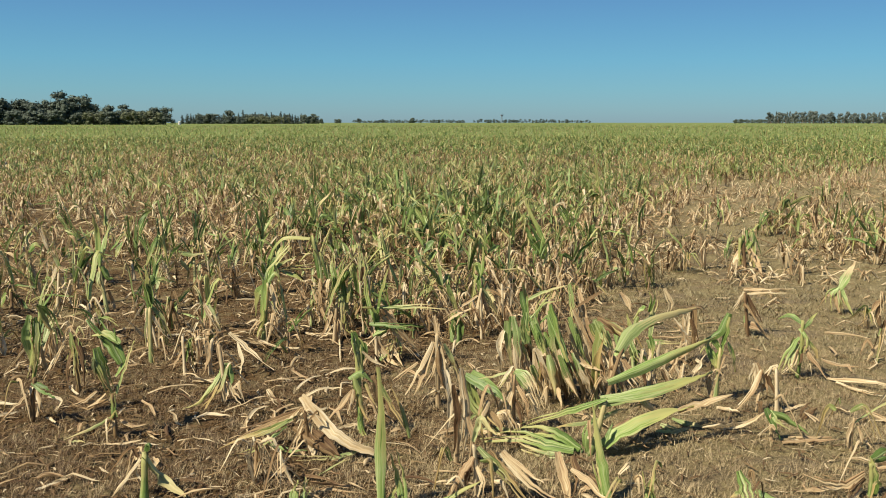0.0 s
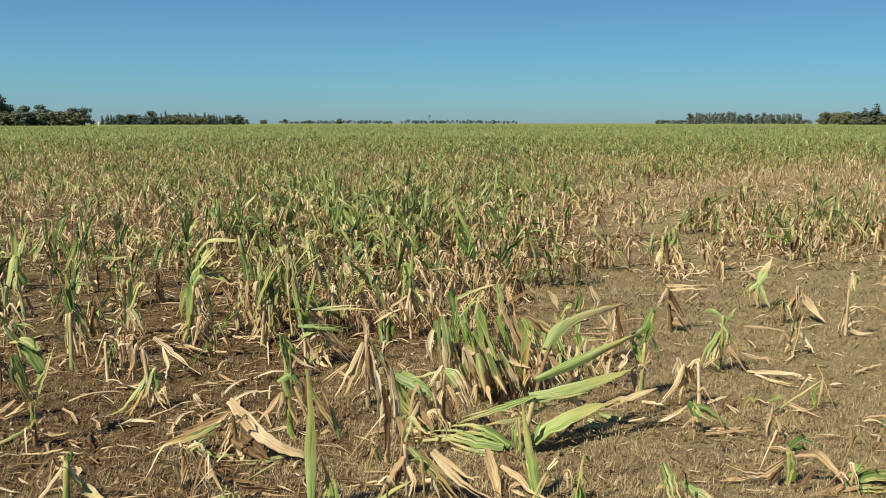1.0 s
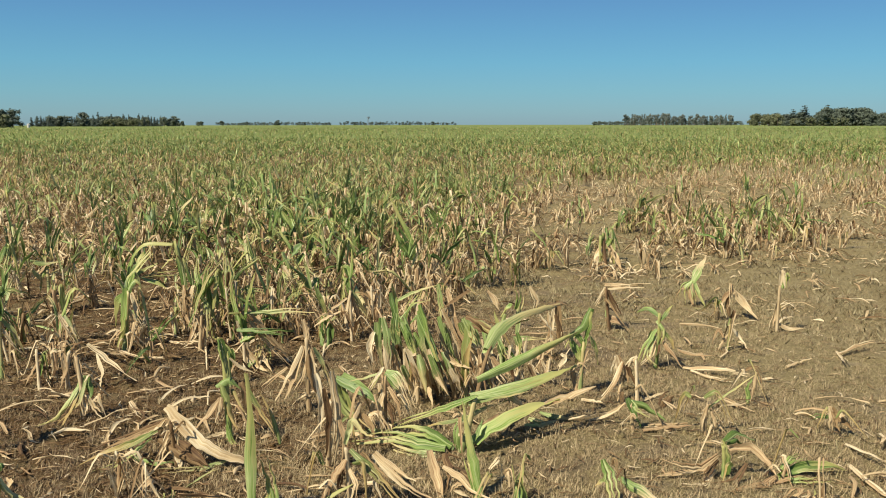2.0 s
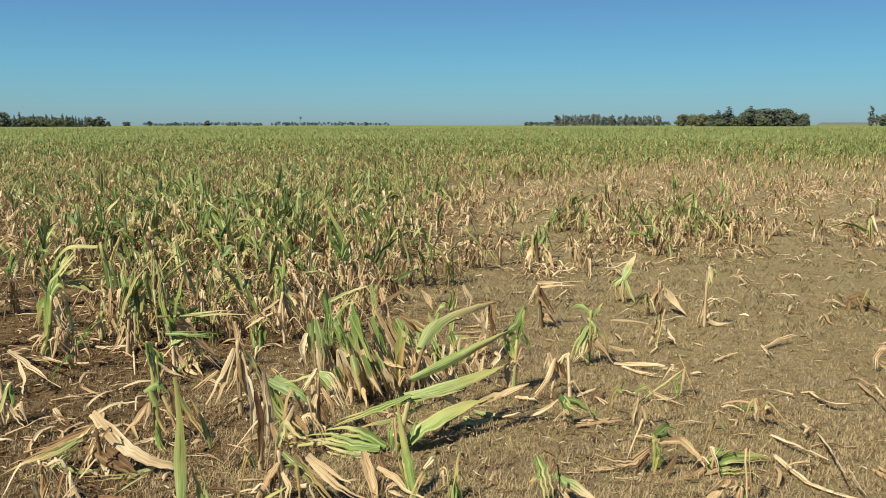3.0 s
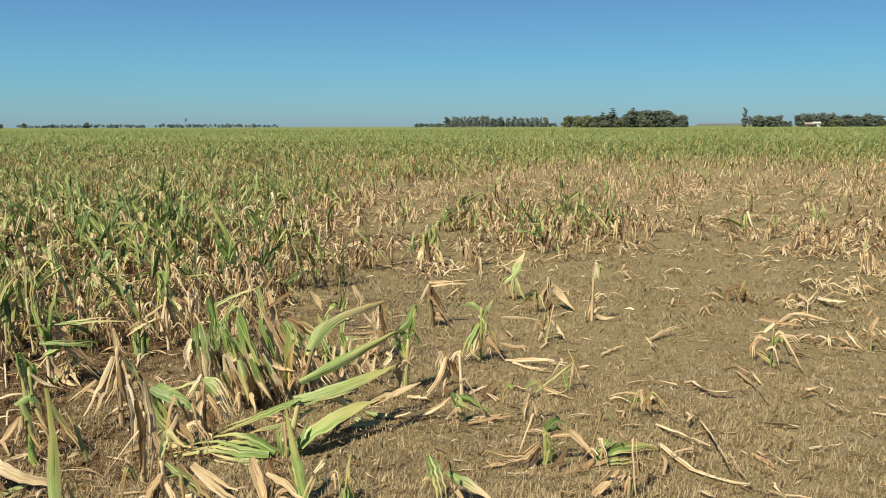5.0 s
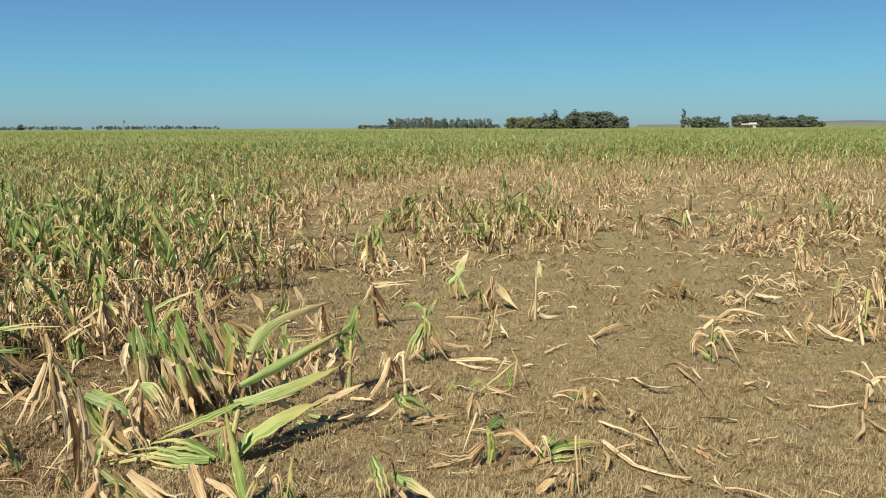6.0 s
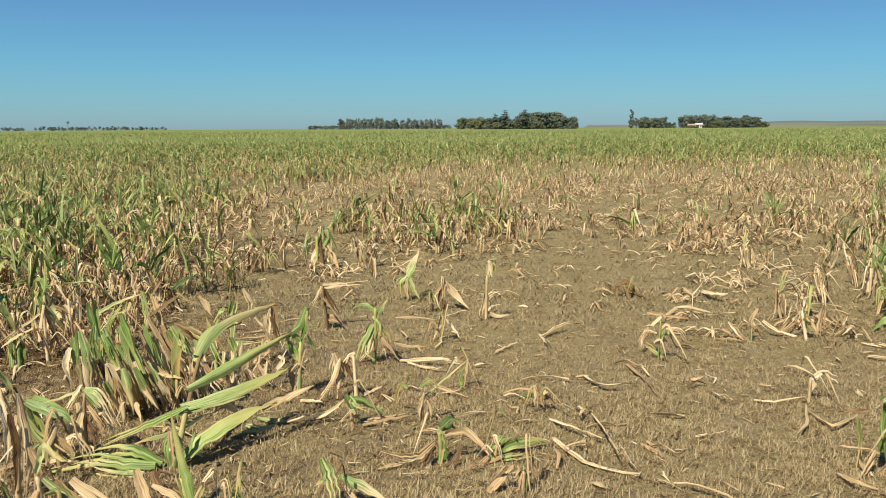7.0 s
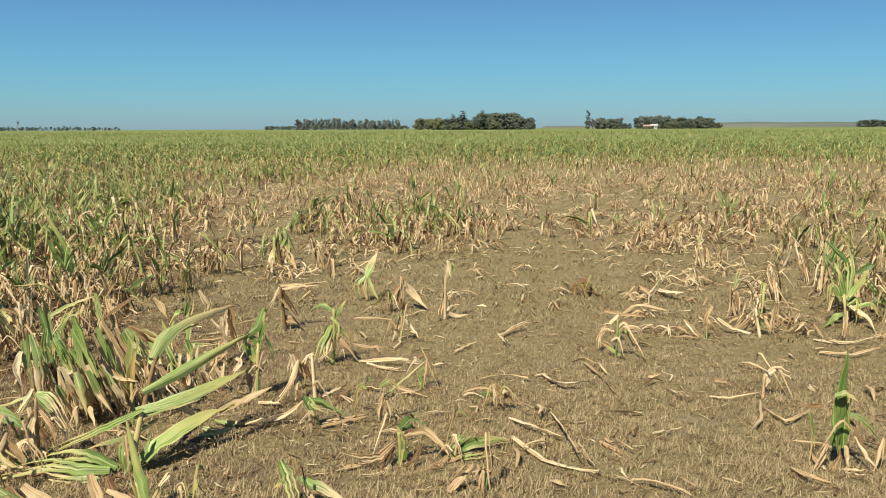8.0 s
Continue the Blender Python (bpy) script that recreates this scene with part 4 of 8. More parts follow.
blade(p, dry, (-0.05, -0.02, 0.46), 0.033, (-91, 73, 0.1), (-84, 71, 0.073))
blade(p, dry, (0.02, 0.01, 0.33), 0.038, (89, -43, 0.052), (85, -26, 0.052))
blade(p, dry, (0.03, 0.01, 0.24), 0.033, (20, -74, 0.15), (120, -49, 0.12))
blade(p, dry, (0.14, 0.07, 0.32), 0.028, (-85, -83, 0.16), (151, -68, 0.17))
blade(p, dry, (0.19, 0.09, 0.19), 0.033, (82, -67, 0.059), (82, -63, 0.051))
stem(p, dry, (0.02, -0.06, 0.01), 0.027, (-6, 76, 0.28))
p = corn_plant(-4.17, 7.75, "shin-high broken corn plant, mostly dry tan leaves")
blade(p, green, (-0.01, -0.01, 0.29), 0.065, (90, 52, 0.09), (89, -34, 0.071))
blade(p, dry, (-0.01, -0.00, 0.18), 0.038, (90, -63, 0.1), (100, -63, 0.078))
blade(p, dry, (-0.04, -0.02, 0.28), 0.033, (29, -75, 0.065), (19, -79, 0.069))
blade(p, dry, (-0.14, -0.07, 0.10), 0.038, (-121, -64, 0.092), (155, 0, 0.47))
stem(p, dry, (0.02, -0.07, 0.01), 0.026, (-29, 73, 0.23))
p = corn_plant(-3.73, 6.62, "low battered corn plant, green and tan leaves on soil")
blade(p, dry, (-0.00, -0.00, 0.21), 0.028, (32, -75, 0.12), (124, -50, 0.1))
blade(p, deep, (0.00, 0.00, 0.14), 0.043, (35, -51, 0.09), (105, -42, 0.087))
blade(p, green, (-0.04, -0.02, 0.15), 0.038, (-89, -67, 0.081), (-64, -71, 0.062))
stem(p, brown, (0.02, -0.06, 0.01), 0.027, (-27, 69, 0.16))
p = corn_plant(-3.37, 8.09, "shin-high battered corn plant, green and tan leaves on soil")
blade(p, deep, (-0.02, -0.01, 0.18), 0.055, (43, -61, 0.11), (96, -51, 0.092))
blade(p, dry, (-0.08, -0.03, 0.17), 0.038, (46, -70, 0.081), (46, -70, 0.081))
blade(p, green, (-0.09, -0.04, 0.35), 0.044, (-134, -57, 0.082), (-143, -64, 0.071))
stem(p, dry, (0.02, -0.07, 0.01), 0.026, (-39, 67, 0.19))
p = corn_plant(-2.72, 7.83, "shin-high broken corn plant, mostly dry tan leaves")
blade(p, pale, (-0.13, -0.04, 0.31), 0.046, (82, -14, 0.13), (77, 7, 0.23))
blade(p, green, (-0.00, -0.00, 0.25), 0.041, (-84, -59, 0.1), (-52, -78, 0.13))
blade(p, dry, (-0.12, -0.04, 0.26), 0.036, (-135, -79, 0.075), (100, -82, 0.091))
blade(p, dry, (0.05, 0.02, 0.21), 0.041, (69, -63, 0.14), (133, -47, 0.093))
blade(p, pale, (-0.11, -0.04, 0.23), 0.036, (71, -57, 0.074), (71, -63, 0.069))
stem(p, pale, (0.02, -0.07, 0.01), 0.029, (-23, 74, 0.25))
p = corn_plant(-1.97, 7.47, "knee-high hail-torn corn plant with bent green leaves")
stem(p, pale, (-0.00, -0.06, 0.01), 0.035, (-3, 65, 0.15))
blade(p, green, (-0.02, -0.00, 0.11), 0.052, (129, 72, 0.24), (107, 51, 0.18), (89, 0, 0.24))
blade(p, green, (0.00, 0.00, 0.12), 0.044, (46, 29, 0.17), (64, 0, 0.35))
blade(p, green, (0.02, 0.00, 0.19), 0.039, (72, 32, 0.12), (72, 27, 0.12))
blade(p, deep, (-0.02, -0.01, 0.14), 0.048, (-157, 72, 0.13), (122, 66, 0.11))
blade(p, green, (0.10, 0.03, 0.19), 0.039, (88, -20, 0.11), (88, -33, 0.12))
blade(p, green, (0.02, 0.01, 0.23), 0.043, (49, 53, 0.09), (58, 22, 0.087))

# the sprawling clump in the middle of the field's edge
p = corn_plant(0.27, 4.64, "dense knee-high clump of corn leaves, green above tan stubs")
blade(p, turning, (-0.24, -0.08, 0.45), 0.054, (100, -83, 0.117), (34, -78, 0.106), (29, -73, 0.073))
blade(p, pale, (-0.27, -0.05, 0.42), 0.034, (100, -84, 0.117), (54, -78, 0.134))
blade(p, turning, (-0.19, 0.01, 0.38), 0.051, (74, -72, 0.148), (100, -70, 0.147), (100, -65, 0.105))
blade(p, dry, (-0.18, -0.03, 0.24), 0.028, (100, -65, 0.111), (100, -80, 0.109))
blade(p, turning, (-0.14, -0.01, 0.41), 0.043, (100, -65, 0.131), (87, -72, 0.141), (69, -75, 0.153))
blade(p, green, (-0.12, -0.04, 0.37), 0.028, (100, -65, 0.104), (70, -78, 0.093))
blade(p, green, (-0.04, 0.03, 0.46), 0.051, (100, -79, 0.140), (112, -69, 0.139), (110, -68, 0.160))
blade(p, turning, (-0.06, -0.03, 0.45), 0.034, (100, -82, 0.125), (85, -75, 0.150), (64, -72, 0.167))
blade(p, dry, (0.01, -0.06, 0.22), 0.040, (100, -66, 0.104), (71, -63, 0.135))
blade(p, dry, (-0.08, -0.07, 0.21), 0.043, (100, -66, 0.103), (50, -65, 0.123))
blade(p, dry, (0.03, 0.04, 0.27), 0.034, (109, -60, 0.130), (121, -64, 0.129))
blade(p, turning, (0.06, 0.02, 0.43), 0.046, (100, -74, 0.118), (113, -67, 0.115), (123, -65, 0.120))
blade(p, dry, (0.08, 0.06, 0.46), 0.028, (100, -65, 0.120), (121, -63, 0.124), (140, -70, 0.140))
blade(p, dry, (0.15, 0.09, 0.41), 0.034, (130, -72, 0.136), (119, -65, 0.149), (148, -67, 0.140))
blade(p, half, (0.20, -0.09, 0.41), 0.048, (-80, -86, 0.136), (-28, -85, 0.134), (-20, -80, 0.128))
blade(p, half, (0.16, -0.05, 0.41), 0.040, (117, -60, 0.072), (100, -56, 0.071))
blade(p, half, (0.17, -0.03, 0.41), 0.048, (115, 3, 0.080), (116, -30, 0.085), (100, -64, 0.052))
blade(p, green, (-0.17, -0.02, 0.46), 0.031, (-139, -82, 0.081), (127, -73, 0.077))
blade(p, deep, (-0.19, 0.13, 0.54), 0.026, (143, -72, 0.097), (150, -70, 0.115))
blade(p, green, (-0.14, 0.07, 0.41), 0.023, (100, 49, 0.119), (93, 16, 0.079))
blade(p, dry, (0.22, -0.02, 0.28), 0.046, (100, -43, 0.088), (118, -49, 0.104), (100, -50, 0.118))
blade(p, dry, (0.29, 0.02, 0.24), 0.037, (126, -62, 0.098), (134, -74, 0.127))
blade(p, dry, (0.19, 0.01, 0.16), 0.037, (110, -51, 0.099), (126, -57, 0.085))
blade(p, dry, (-0.15, -0.04, 0.30), 0.043, (31, -48, 0.193), (118, -65, 0.160))
blade(p, dry, (0.06, -0.09, 0.28), 0.026, (115, -42, 0.106), (113, -8, 0.090))
blade(p, dry, (-0.28, -0.05, 0.37), 0.031, (-123, -71, 0.087), (100, -76, 0.084))
blade(p, dry, (-0.13, -0.07, 0.28), 0.037, (56, -78, 0.135), (75, -71, 0.142))
blade(p, green, (0.09, -0.07, 0.36), 0.031, (83, -75, 0.134), (91, -65, 0.141))
blade(p, turning, (-0.11, 0.21, 0.39), 0.020, (144, -62, 0.126), (154, -54, 0.129))
blade(p, dry, (-0.20, -0.05, 0.30), 0.026, (85, -76, 0.149), (71, -68, 0.162))
blade(p, dry, (-0.20, 0.19, 0.23), 0.020, (136, -60, 0.104), (142, -56, 0.109))
blade(p, dry, (-0.23, 0.08, 0.29), 0.031, (117, -77, 0.155), (111, -68, 0.146))
blade(p, dry, (-0.06, -0.08, 0.29), 0.026, (71, -74, 0.144), (57, -73, 0.151))
blade(p, dry, (0.25, -0.12, 0.29), 0.026, (84, -70, 0.103), (62, -65, 0.114))
blade(p, dry, (-0.21, -0.01, 0.28), 0.020, (85, -75, 0.141), (82, -65, 0.147))
blade(p, turning, (-0.12, 0.14, 0.41), 0.023, (129, -68, 0.110), (148, -62, 0.113))
blade(p, dry, (-0.18, 0.24, 0.21), 0.026, (152, -54, 0.087), (146, -37, 0.106))
blade(p, dry, (0.20, 0.15, 0.32), 0.031, (132, -59, 0.150), (139, -52, 0.155))
blade(p, dry, (-0.03, -0.11, 0.45), 0.020, (71, -75, 0.155), (48, -72, 0.166))
blade(p, dry, (0.03, -0.08, 0.43), 0.020, (89, -69, 0.138), (78, -59, 0.154))
blade(p, turning, (0.24, -0.07, 0.38), 0.026, (76, -75, 0.092), (100, -59, 0.101))
blade(p, green, (0.22, 0.17, 0.35), 0.037, (151, -54, 0.088), (152, -35, 0.109))
blade(p, green, (-0.07, -0.03, 0.36), 0.031, (100, -72, 0.099), (49, -76, 0.104))
blade(p, dry, (-0.04, 0.13, 0.39), 0.020, (117, -64, 0.155), (131, -60, 0.157))
blade(p, turning, (0.00, -0.05, 0.37), 0.020, (71, -79, 0.102), (88, -66, 0.110))
blade(p, dry, (0.14, -0.03, 0.30), 0.037, (100, -77, 0.076), (100, -60, 0.090))
blade(p, dry, (0.26, -0.10, 0.30), 0.026, (89, -71, 0.157), (91, -68, 0.160))
blade(p, dry, (0.17, 0.16, 0.27), 0.026, (143, -66, 0.145), (162, -61, 0.143))
blade(p, turning, (0.30, 0.16, 0.35), 0.026, (143, -65, 0.140), (151, -57, 0.143))
blade(p, dry, (0.10, 0.15, 0.21), 0.031, (140, -58, 0.116), (140, -50, 0.122))
blade(p, green, (0.27, 0.04, 0.25), 0.037, (126, -65, 0.112), (145, -67, 0.107))
blade(p, dry, (0.14, 0.00, 0.27), 0.037, (113, -68, 0.120), (111, -64, 0.121))
blade(p, turning, (0.07, -0.16, 0.25), 0.023, (62, -70, 0.096), (41, -64, 0.108))
blade(p, dry, (-0.10, -0.15, 0.23), 0.023, (81, -70, 0.089), (45, -58, 0.114))
blade(p, turning, (-0.08, -0.06, 0.25), 0.023, (88, -64, 0.108), (75, -66, 0.114))
blade(p, dry, (-0.08, -0.14, 0.26), 0.034, (87, -65, 0.103), (43, -60, 0.119))
blade(p, dry, (-0.12, -0.15, 0.30), 0.028, (77, -66, 0.123), (45, -63, 0.134))
blade(p, turning, (-0.14, -0.13, 0.21), 0.034, (66, -67, 0.092), (47, -60, 0.102))
blade(p, turning, (0.06, -0.18, 0.29), 0.023, (86, -68, 0.109), (47, -62, 0.132))
blade(p, turning, (0.01, -0.17, 0.23), 0.034, (65, -69, 0.093), (27, -65, 0.100))
blade(p, dry, (0.00, -0.10, 0.28), 0.028, (84, -74, 0.131), (62, -70, 0.142))
blade(p, dry, (-0.05, -0.10, 0.20), 0.023, (81, -68, 0.082), (58, -62, 0.094))
blade(p, dry, (0.02, -0.11, 0.27), 0.034, (87, -70, 0.131), (66, -68, 0.141))
blade(p, turning, (-0.01, -0.23, 0.29), 0.034, (77, -67, 0.127), (49, -56, 0.159))
blade(p, turning, (0.10, -0.14, 0.22), 0.028, (74, -65, 0.104), (51, -69, 0.108))
blade(p, dry, (0.10, -0.21, 0.21), 0.034, (72, -64, 0.094), (38, -55, 0.118))
blade(p, dry, (0.13, -0.16, 0.20), 0.034, (72, -74, 0.076), (48, -59, 0.097))
blade(p, dry, (0.19, -0.09, 0.20), 0.023, (100, -62, 0.084), (61, -69, 0.089))
blade(p, dry, (-0.04, -0.17, 0.26), 0.034, (70, -77, 0.089), (33, -58, 0.124))
blade(p, dry, (0.13, -0.13, 0.21), 0.028, (87, -65, 0.100), (57, -67, 0.110))
stem(p, dry, (-0.06, 0.01, 0.01), 0.026, (-80, 67, 0.116), (-80, 72, 0.089))
stem(p, brown, (0.06, -0.01, 0.01), 0.026, (-80, 71, 0.100), (-80, 67, 0.072))
stem(p, dry, (0.14, -0.03, 0.01), 0.026, (-80, 83, 0.132), (-80, 80, 0.091))
p = corn_plant(0.03, 4.05, "dry corn stalk with snapped green and straw-coloured leaves")
stem(p, dry, (-0.00, -0.00, 0.01), 0.020, (100, 87, 0.106), (-80, 90, 0.176))
blade(p, turning, (0.01, -0.00, 0.30), 0.032, (125, -6, 0.048), (126, -48, 0.069), (126, -64, 0.103))
blade(p, pale, (0.00, -0.00, 0.30), 0.017, (-101, -16, 0.085), (-101, -8, 0.081))
blade(p, dry, (-0.00, -0.00, 0.32), 0.015, (-129, -44, 0.055), (-115, -53, 0.057))
blade(p, brown, (0.01, -0.00, 0.16), 0.032, (132, -53, 0.064), (160, -72, 0.076))
blade(p, dry, (0.00, -0.00, 0.21), 0.025, (-149, -62, 0.090), (146, -81, 0.089))
blade(p, dry, (0.02, -0.01, 0.23), 0.020, (144, -41, 0.096), (131, -79, 0.103))
p = corn_plant(-0.06, 3.97, "shin-high corn stub with dark green leaves bent to the soil")
stem(p, dry, (-0.01, 0.01, 0.01), 0.022, (-80, 86, 0.096), (-80, 85, 0.088))
blade(p, deep, (-0.13, 0.11, 0.27), 0.048, (121, -18, 0.089), (120, -20, 0.096), (123, -34, 0.062))
blade(p, half, (-0.13, 0.05, 0.22), 0.036, (120, -55, 0.105), (123, -38, 0.101), (124, -29, 0.085))
blade(p, dry, (-0.14, 0.08, 0.24), 0.022, (152, -78, 0.126), (176, -74, 0.116))
blade(p, dry, (-0.02, 0.01, 0.18), 0.027, (-129, -60, 0.078), (-147, -75, 0.083))
blade(p, brown, (-0.01, 0.01, 0.13), 0.024, (132, -42, 0.077), (160, -69, 0.064))
p = corn_plant(0.37, 3.82, "large snapped corn plant with broad pale green leaves sprawling")
stem(p, pale, (-0.01, 0.00, 0.01), 0.031, (100, 73, 0.072), (42, 66, 0.087), (42, 66, 0.087))
stem(p, brown, (0.06, 0.07, 0.22), 0.021, (20, 35, 0.174), (22, 30, 0.165), (31, 27, 0.169))
blade(p, pale, (0.14, 0.32, 0.38), 0.071, (35, 30, 0.152), (43, 11, 0.169), (49, 3, 0.179), (50, 1, 0.157))
blade(p, green, (0.13, 0.32, 0.36), 0.033, (39, 31, 0.133), (43, 9, 0.145), (48, 3, 0.126))
blade(p, dry, (0.52, 0.72, 0.50), 0.021, (52, 0, 0.108), (67, -26, 0.081))
blade(p, green, (0.07, 0.09, 0.30), 0.045, (67, 15, 0.152), (59, 13, 0.187), (56, 10, 0.175), (54, 11, 0.141))
blade(p, green, (0.04, 0.06, 0.23), 0.062, (67, 1, 0.145), (64, 5, 0.188), (64, 9, 0.153), (58, 7, 0.120))
blade(p, green, (0.07, 0.07, 0.23), 0.038, (67, 3, 0.146), (60, 4, 0.187), (59, 5, 0.121))
blade(p, pale, (0.03, 0.04, 0.20), 0.028, (70, 8, 0.159), (62, 6, 0.161))
blade(p, green, (0.05, -0.01, 0.04), 0.085, (64, 33, 0.099), (65, 18, 0.126), (70, 13, 0.121), (72, 7, 0.125))
blade(p, dry, (0.39, 0.13, 0.16), 0.043, (63, 8, 0.134), (69, 11, 0.156))
blade(p, pale, (0.42, 0.43, 0.03), 0.028, (126, -6, 0.092), (107, -6, 0.083))
blade(p, pale, (0.35, 0.34, 0.03), 0.024, (114, -11, 0.085), (87, 3, 0.089))
blade(p, turning, (0.18, 0.17, 0.24), 0.035, (67, -41, 0.095), (85, -44, 0.105))
blade(p, green, (0.06, 0.03, 0.24), 0.028, (-71, -24, 0.151), (-64, -25, 0.166), (-64, -29, 0.170))
blade(p, half, (0.02, 0.02, 0.15), 0.021, (-66, -17, 0.136), (-56, -23, 0.138))
blade(p, pale, (-0.02, 0.00, 0.13), 0.021, (52, 12, 0.164), (50, 3, 0.183))
blade(p, green, (-0.08, -0.03, 0.03), 0.050, (-80, 7, 0.122), (-67, 8, 0.135), (-73, -9, 0.184))
blade(p, green, (-0.05, -0.01, 0.03), 0.052, (-68, 27, 0.108), (-68, 5, 0.103), (-74, -15, 0.110))
blade(p, pale, (-0.13, -0.08, 0.02), 0.038, (-69, 1, 0.115), (-61, 11, 0.098))
blade(p, deep, (-0.04, -0.01, 0.02), 0.033, (-68, 13, 0.104), (-68, 7, 0.104))
blade(p, deep, (0.02, -0.02, 0.02), 0.028, (73, 54, 0.073), (40, 52, 0.074))
blade(p, deep, (-0.02, -0.01, 0.01), 0.026, (-80, 80, 0.077), (60, 71, 0.095))
p = corn_plant(0.38, 3.34, "upright green corn leaf over curled tan leaves")
blade(p, green, (0.01, -0.02, 0.01), 0.037, (-48, 74, 0.142), (-40, 73, 0.110), (-34, 77, 0.127))
blade(p, green, (-0.01, 0.00, 0.01), 0.021, (-32, 64, 0.093), (-22, 58, 0.067))
stem(p, pale, (0.00, 0.00, 0.01), 0.023, (-32, 63, 0.059), (-42, 78, 0.080))
blade(p, dry, (-0.18, 0.14, 0.15), 0.039, (158, -55, 0.083), (158, -53, 0.078), (-175, -11, 0.082))
blade(p, brown, (-0.12, 0.13, 0.14), 0.033, (163, -61, 0.093), (-153, -36, 0.077))
blade(p, dry, (-0.13, 0.09, 0.10), 0.029, (119, -21, 0.067), (131, -31, 0.092), (128, -8, 0.131))
blade(p, brown, (-0.06, 0.08, 0.08), 0.027, (129, -43, 0.056), (175, -40, 0.054))
blade(p, dry, (-0.04, 0.05, 0.04), 0.021, (-93, 5, 0.044), (-118, -39, 0.062))
p = corn_plant(1.39, 3.46, "low corn plant bent over, tan arching leaf and green shreds")
stem(p, green, (0.01, -0.01, 0.01), 0.025, (100, 88, 0.068), (-80, 85, 0.071))
blade(p, green, (0.02, -0.01, 0.01), 0.034, (-80, 88, 0.078), (-80, 77, 0.070))
blade(p, deep, (0.01, -0.01, 0.15), 0.045, (61, 12, 0.081), (92, -25, 0.078))
blade(p, dry, (-0.01, -0.00, 0.09), 0.029, (-109, -25, 0.091), (-93, 5, 0.085), (-65, 12, 0.081))
blade(p, brown, (-0.01, -0.00, 0.07), 0.027, (-127, -24, 0.074), (-127, -41, 0.054))
blade(p, dry, (0.03, -0.01, 0.12), 0.032, (88, 2, 0.091), (121, -39, 0.073), (161, -34, 0.082))
blade(p, dry, (0.19, -0.10, 0.03), 0.027, (-110, -16, 0.083), (-101, -1, 0.112))
blade(p, brown, (0.08, -0.07, 0.08), 0.023, (-110, -46, 0.085), (-93, -9, 0.085))
blade(p, dry, (-0.02, -0.00, 0.03), 0.020, (-137, -12, 0.122), (-93, 9, 0.090))
p = corn_plant(1.61, 3.38, "flattened corn shoot with green torn strips on soil")
stem(p, dry, (-0.00, -0.00, 0.01), 0.022, (100, 73, 0.027), (100, 77, 0.035))
blade(p, green, (-0.01, -0.00, 0.02), 0.034, (72, 12, 0.127), (80, -2, 0.114), (88, -20, 0.097))
blade(p, pale, (-0.01, -0.00, 0.01), 0.029, (90, 11, 0.116), (86, -4, 0.159))
blade(p, green, (-0.00, -0.00, 0.05), 0.027, (58, 22, 0.080), (63, 1, 0.083))
blade(p, deep, (0.01, -0.01, 0.03), 0.025, (75, 5, 0.118), (80, -3, 0.143))
blade(p, green, (-0.01, -0.00, 0.01), 0.022, (114, 3, 0.085), (91, 3, 0.124))
blade(p, dry, (-0.01, -0.00, 0.01), 0.025, (-131, -6, 0.064), (-110, 0, 0.099))
p = corn_plant(0.86, 3.10, "pale green corn leaves lying from a cut stub")
blade(p, green, (-0.02, 0.13, 0.18), 0.032, (145, -58, 0.054), (173, -49, 0.080), (-180, -52, 0.083))
blade(p, turning, (0.03, 0.08, 0.13), 0.038, (118, -23, 0.071), (126, -27, 0.080), (122, -33, 0.097))
blade(p, half, (-0.01, 0.10, 0.12), 0.018, (-116, -23, 0.036), (-80, -35, 0.031))
blade(p, dry, (0.04, 0.04, 0.10), 0.018, (138, -47, 0.073), (162, -59, 0.044))
p = corn_plant(3.03, 2.65, "tuft of upright green corn leaves over tan shreds")
blade(p, deep, (-0.03, 0.01, 0.09), 0.053, (115, 83, 0.111), (115, 87, 0.142), (115, 86, 0.155))
blade(p, green, (-0.00, -0.00, 0.08), 0.038, (115, 88, 0.105), (115, 83, 0.110), (115, 79, 0.096))
blade(p, deep, (-0.02, 0.00, 0.06), 0.045, (-65, 87, 0.110), (115, 86, 0.119), (115, 86, 0.118))
blade(p, pale, (-0.07, -0.01, 0.31), 0.025, (129, 22, 0.045), (115, -36, 0.064))
blade(p, deep, (0.02, -0.01, 0.23), 0.022, (142, -24, 0.070), (132, -46, 0.096))
blade(p, half, (-0.10, 0.08, 0.22), 0.018, (153, -81, 0.104), (-125, -72, 0.113))
blade(p, dry, (-0.11, 0.05, 0.06), 0.027, (166, -46, 0.073), (167, -3, 0.051))
blade(p, dry, (0.04, -0.02, 0.13), 0.022, (171, -50, 0.075), (160, -45, 0.080))
blade(p, dry, (-0.03, -0.04, 0.11), 0.020, (-172, -79, 0.054), (-162, -78, 0.050))
blade(p, dry, (-0.06, -0.04, 0.01), 0.025, (133, 0, 0.063), (132, 0, 0.068))
blade(p, dry, (0.13, -0.09, 0.13), 0.020, (-111, -55, 0.074), (-108, -55, 0.077))
blade(p, brown, (-0.00, 0.11, 0.23), 0.020, (-65, 0, 0.066), (-65, -20, 0.069))
blade(p, dry, (-0.06, 0.02, 0.10), 0.018, (-107, -46, 0.087), (-107, -28, 0.068))
blade(p, brown, (-0.03, -0.02, 0.06), 0.025, (-98, -45, 0.079), (-112, 0, 0.041))
stem(p, brown, (-0.00, -0.00, 0.01), 0.025, (-65, 78, 0.036), (-65, 82, 0.058))
p = corn_plant(-0.12, 3.36, "dry corn stub with curled tan and olive leaves")
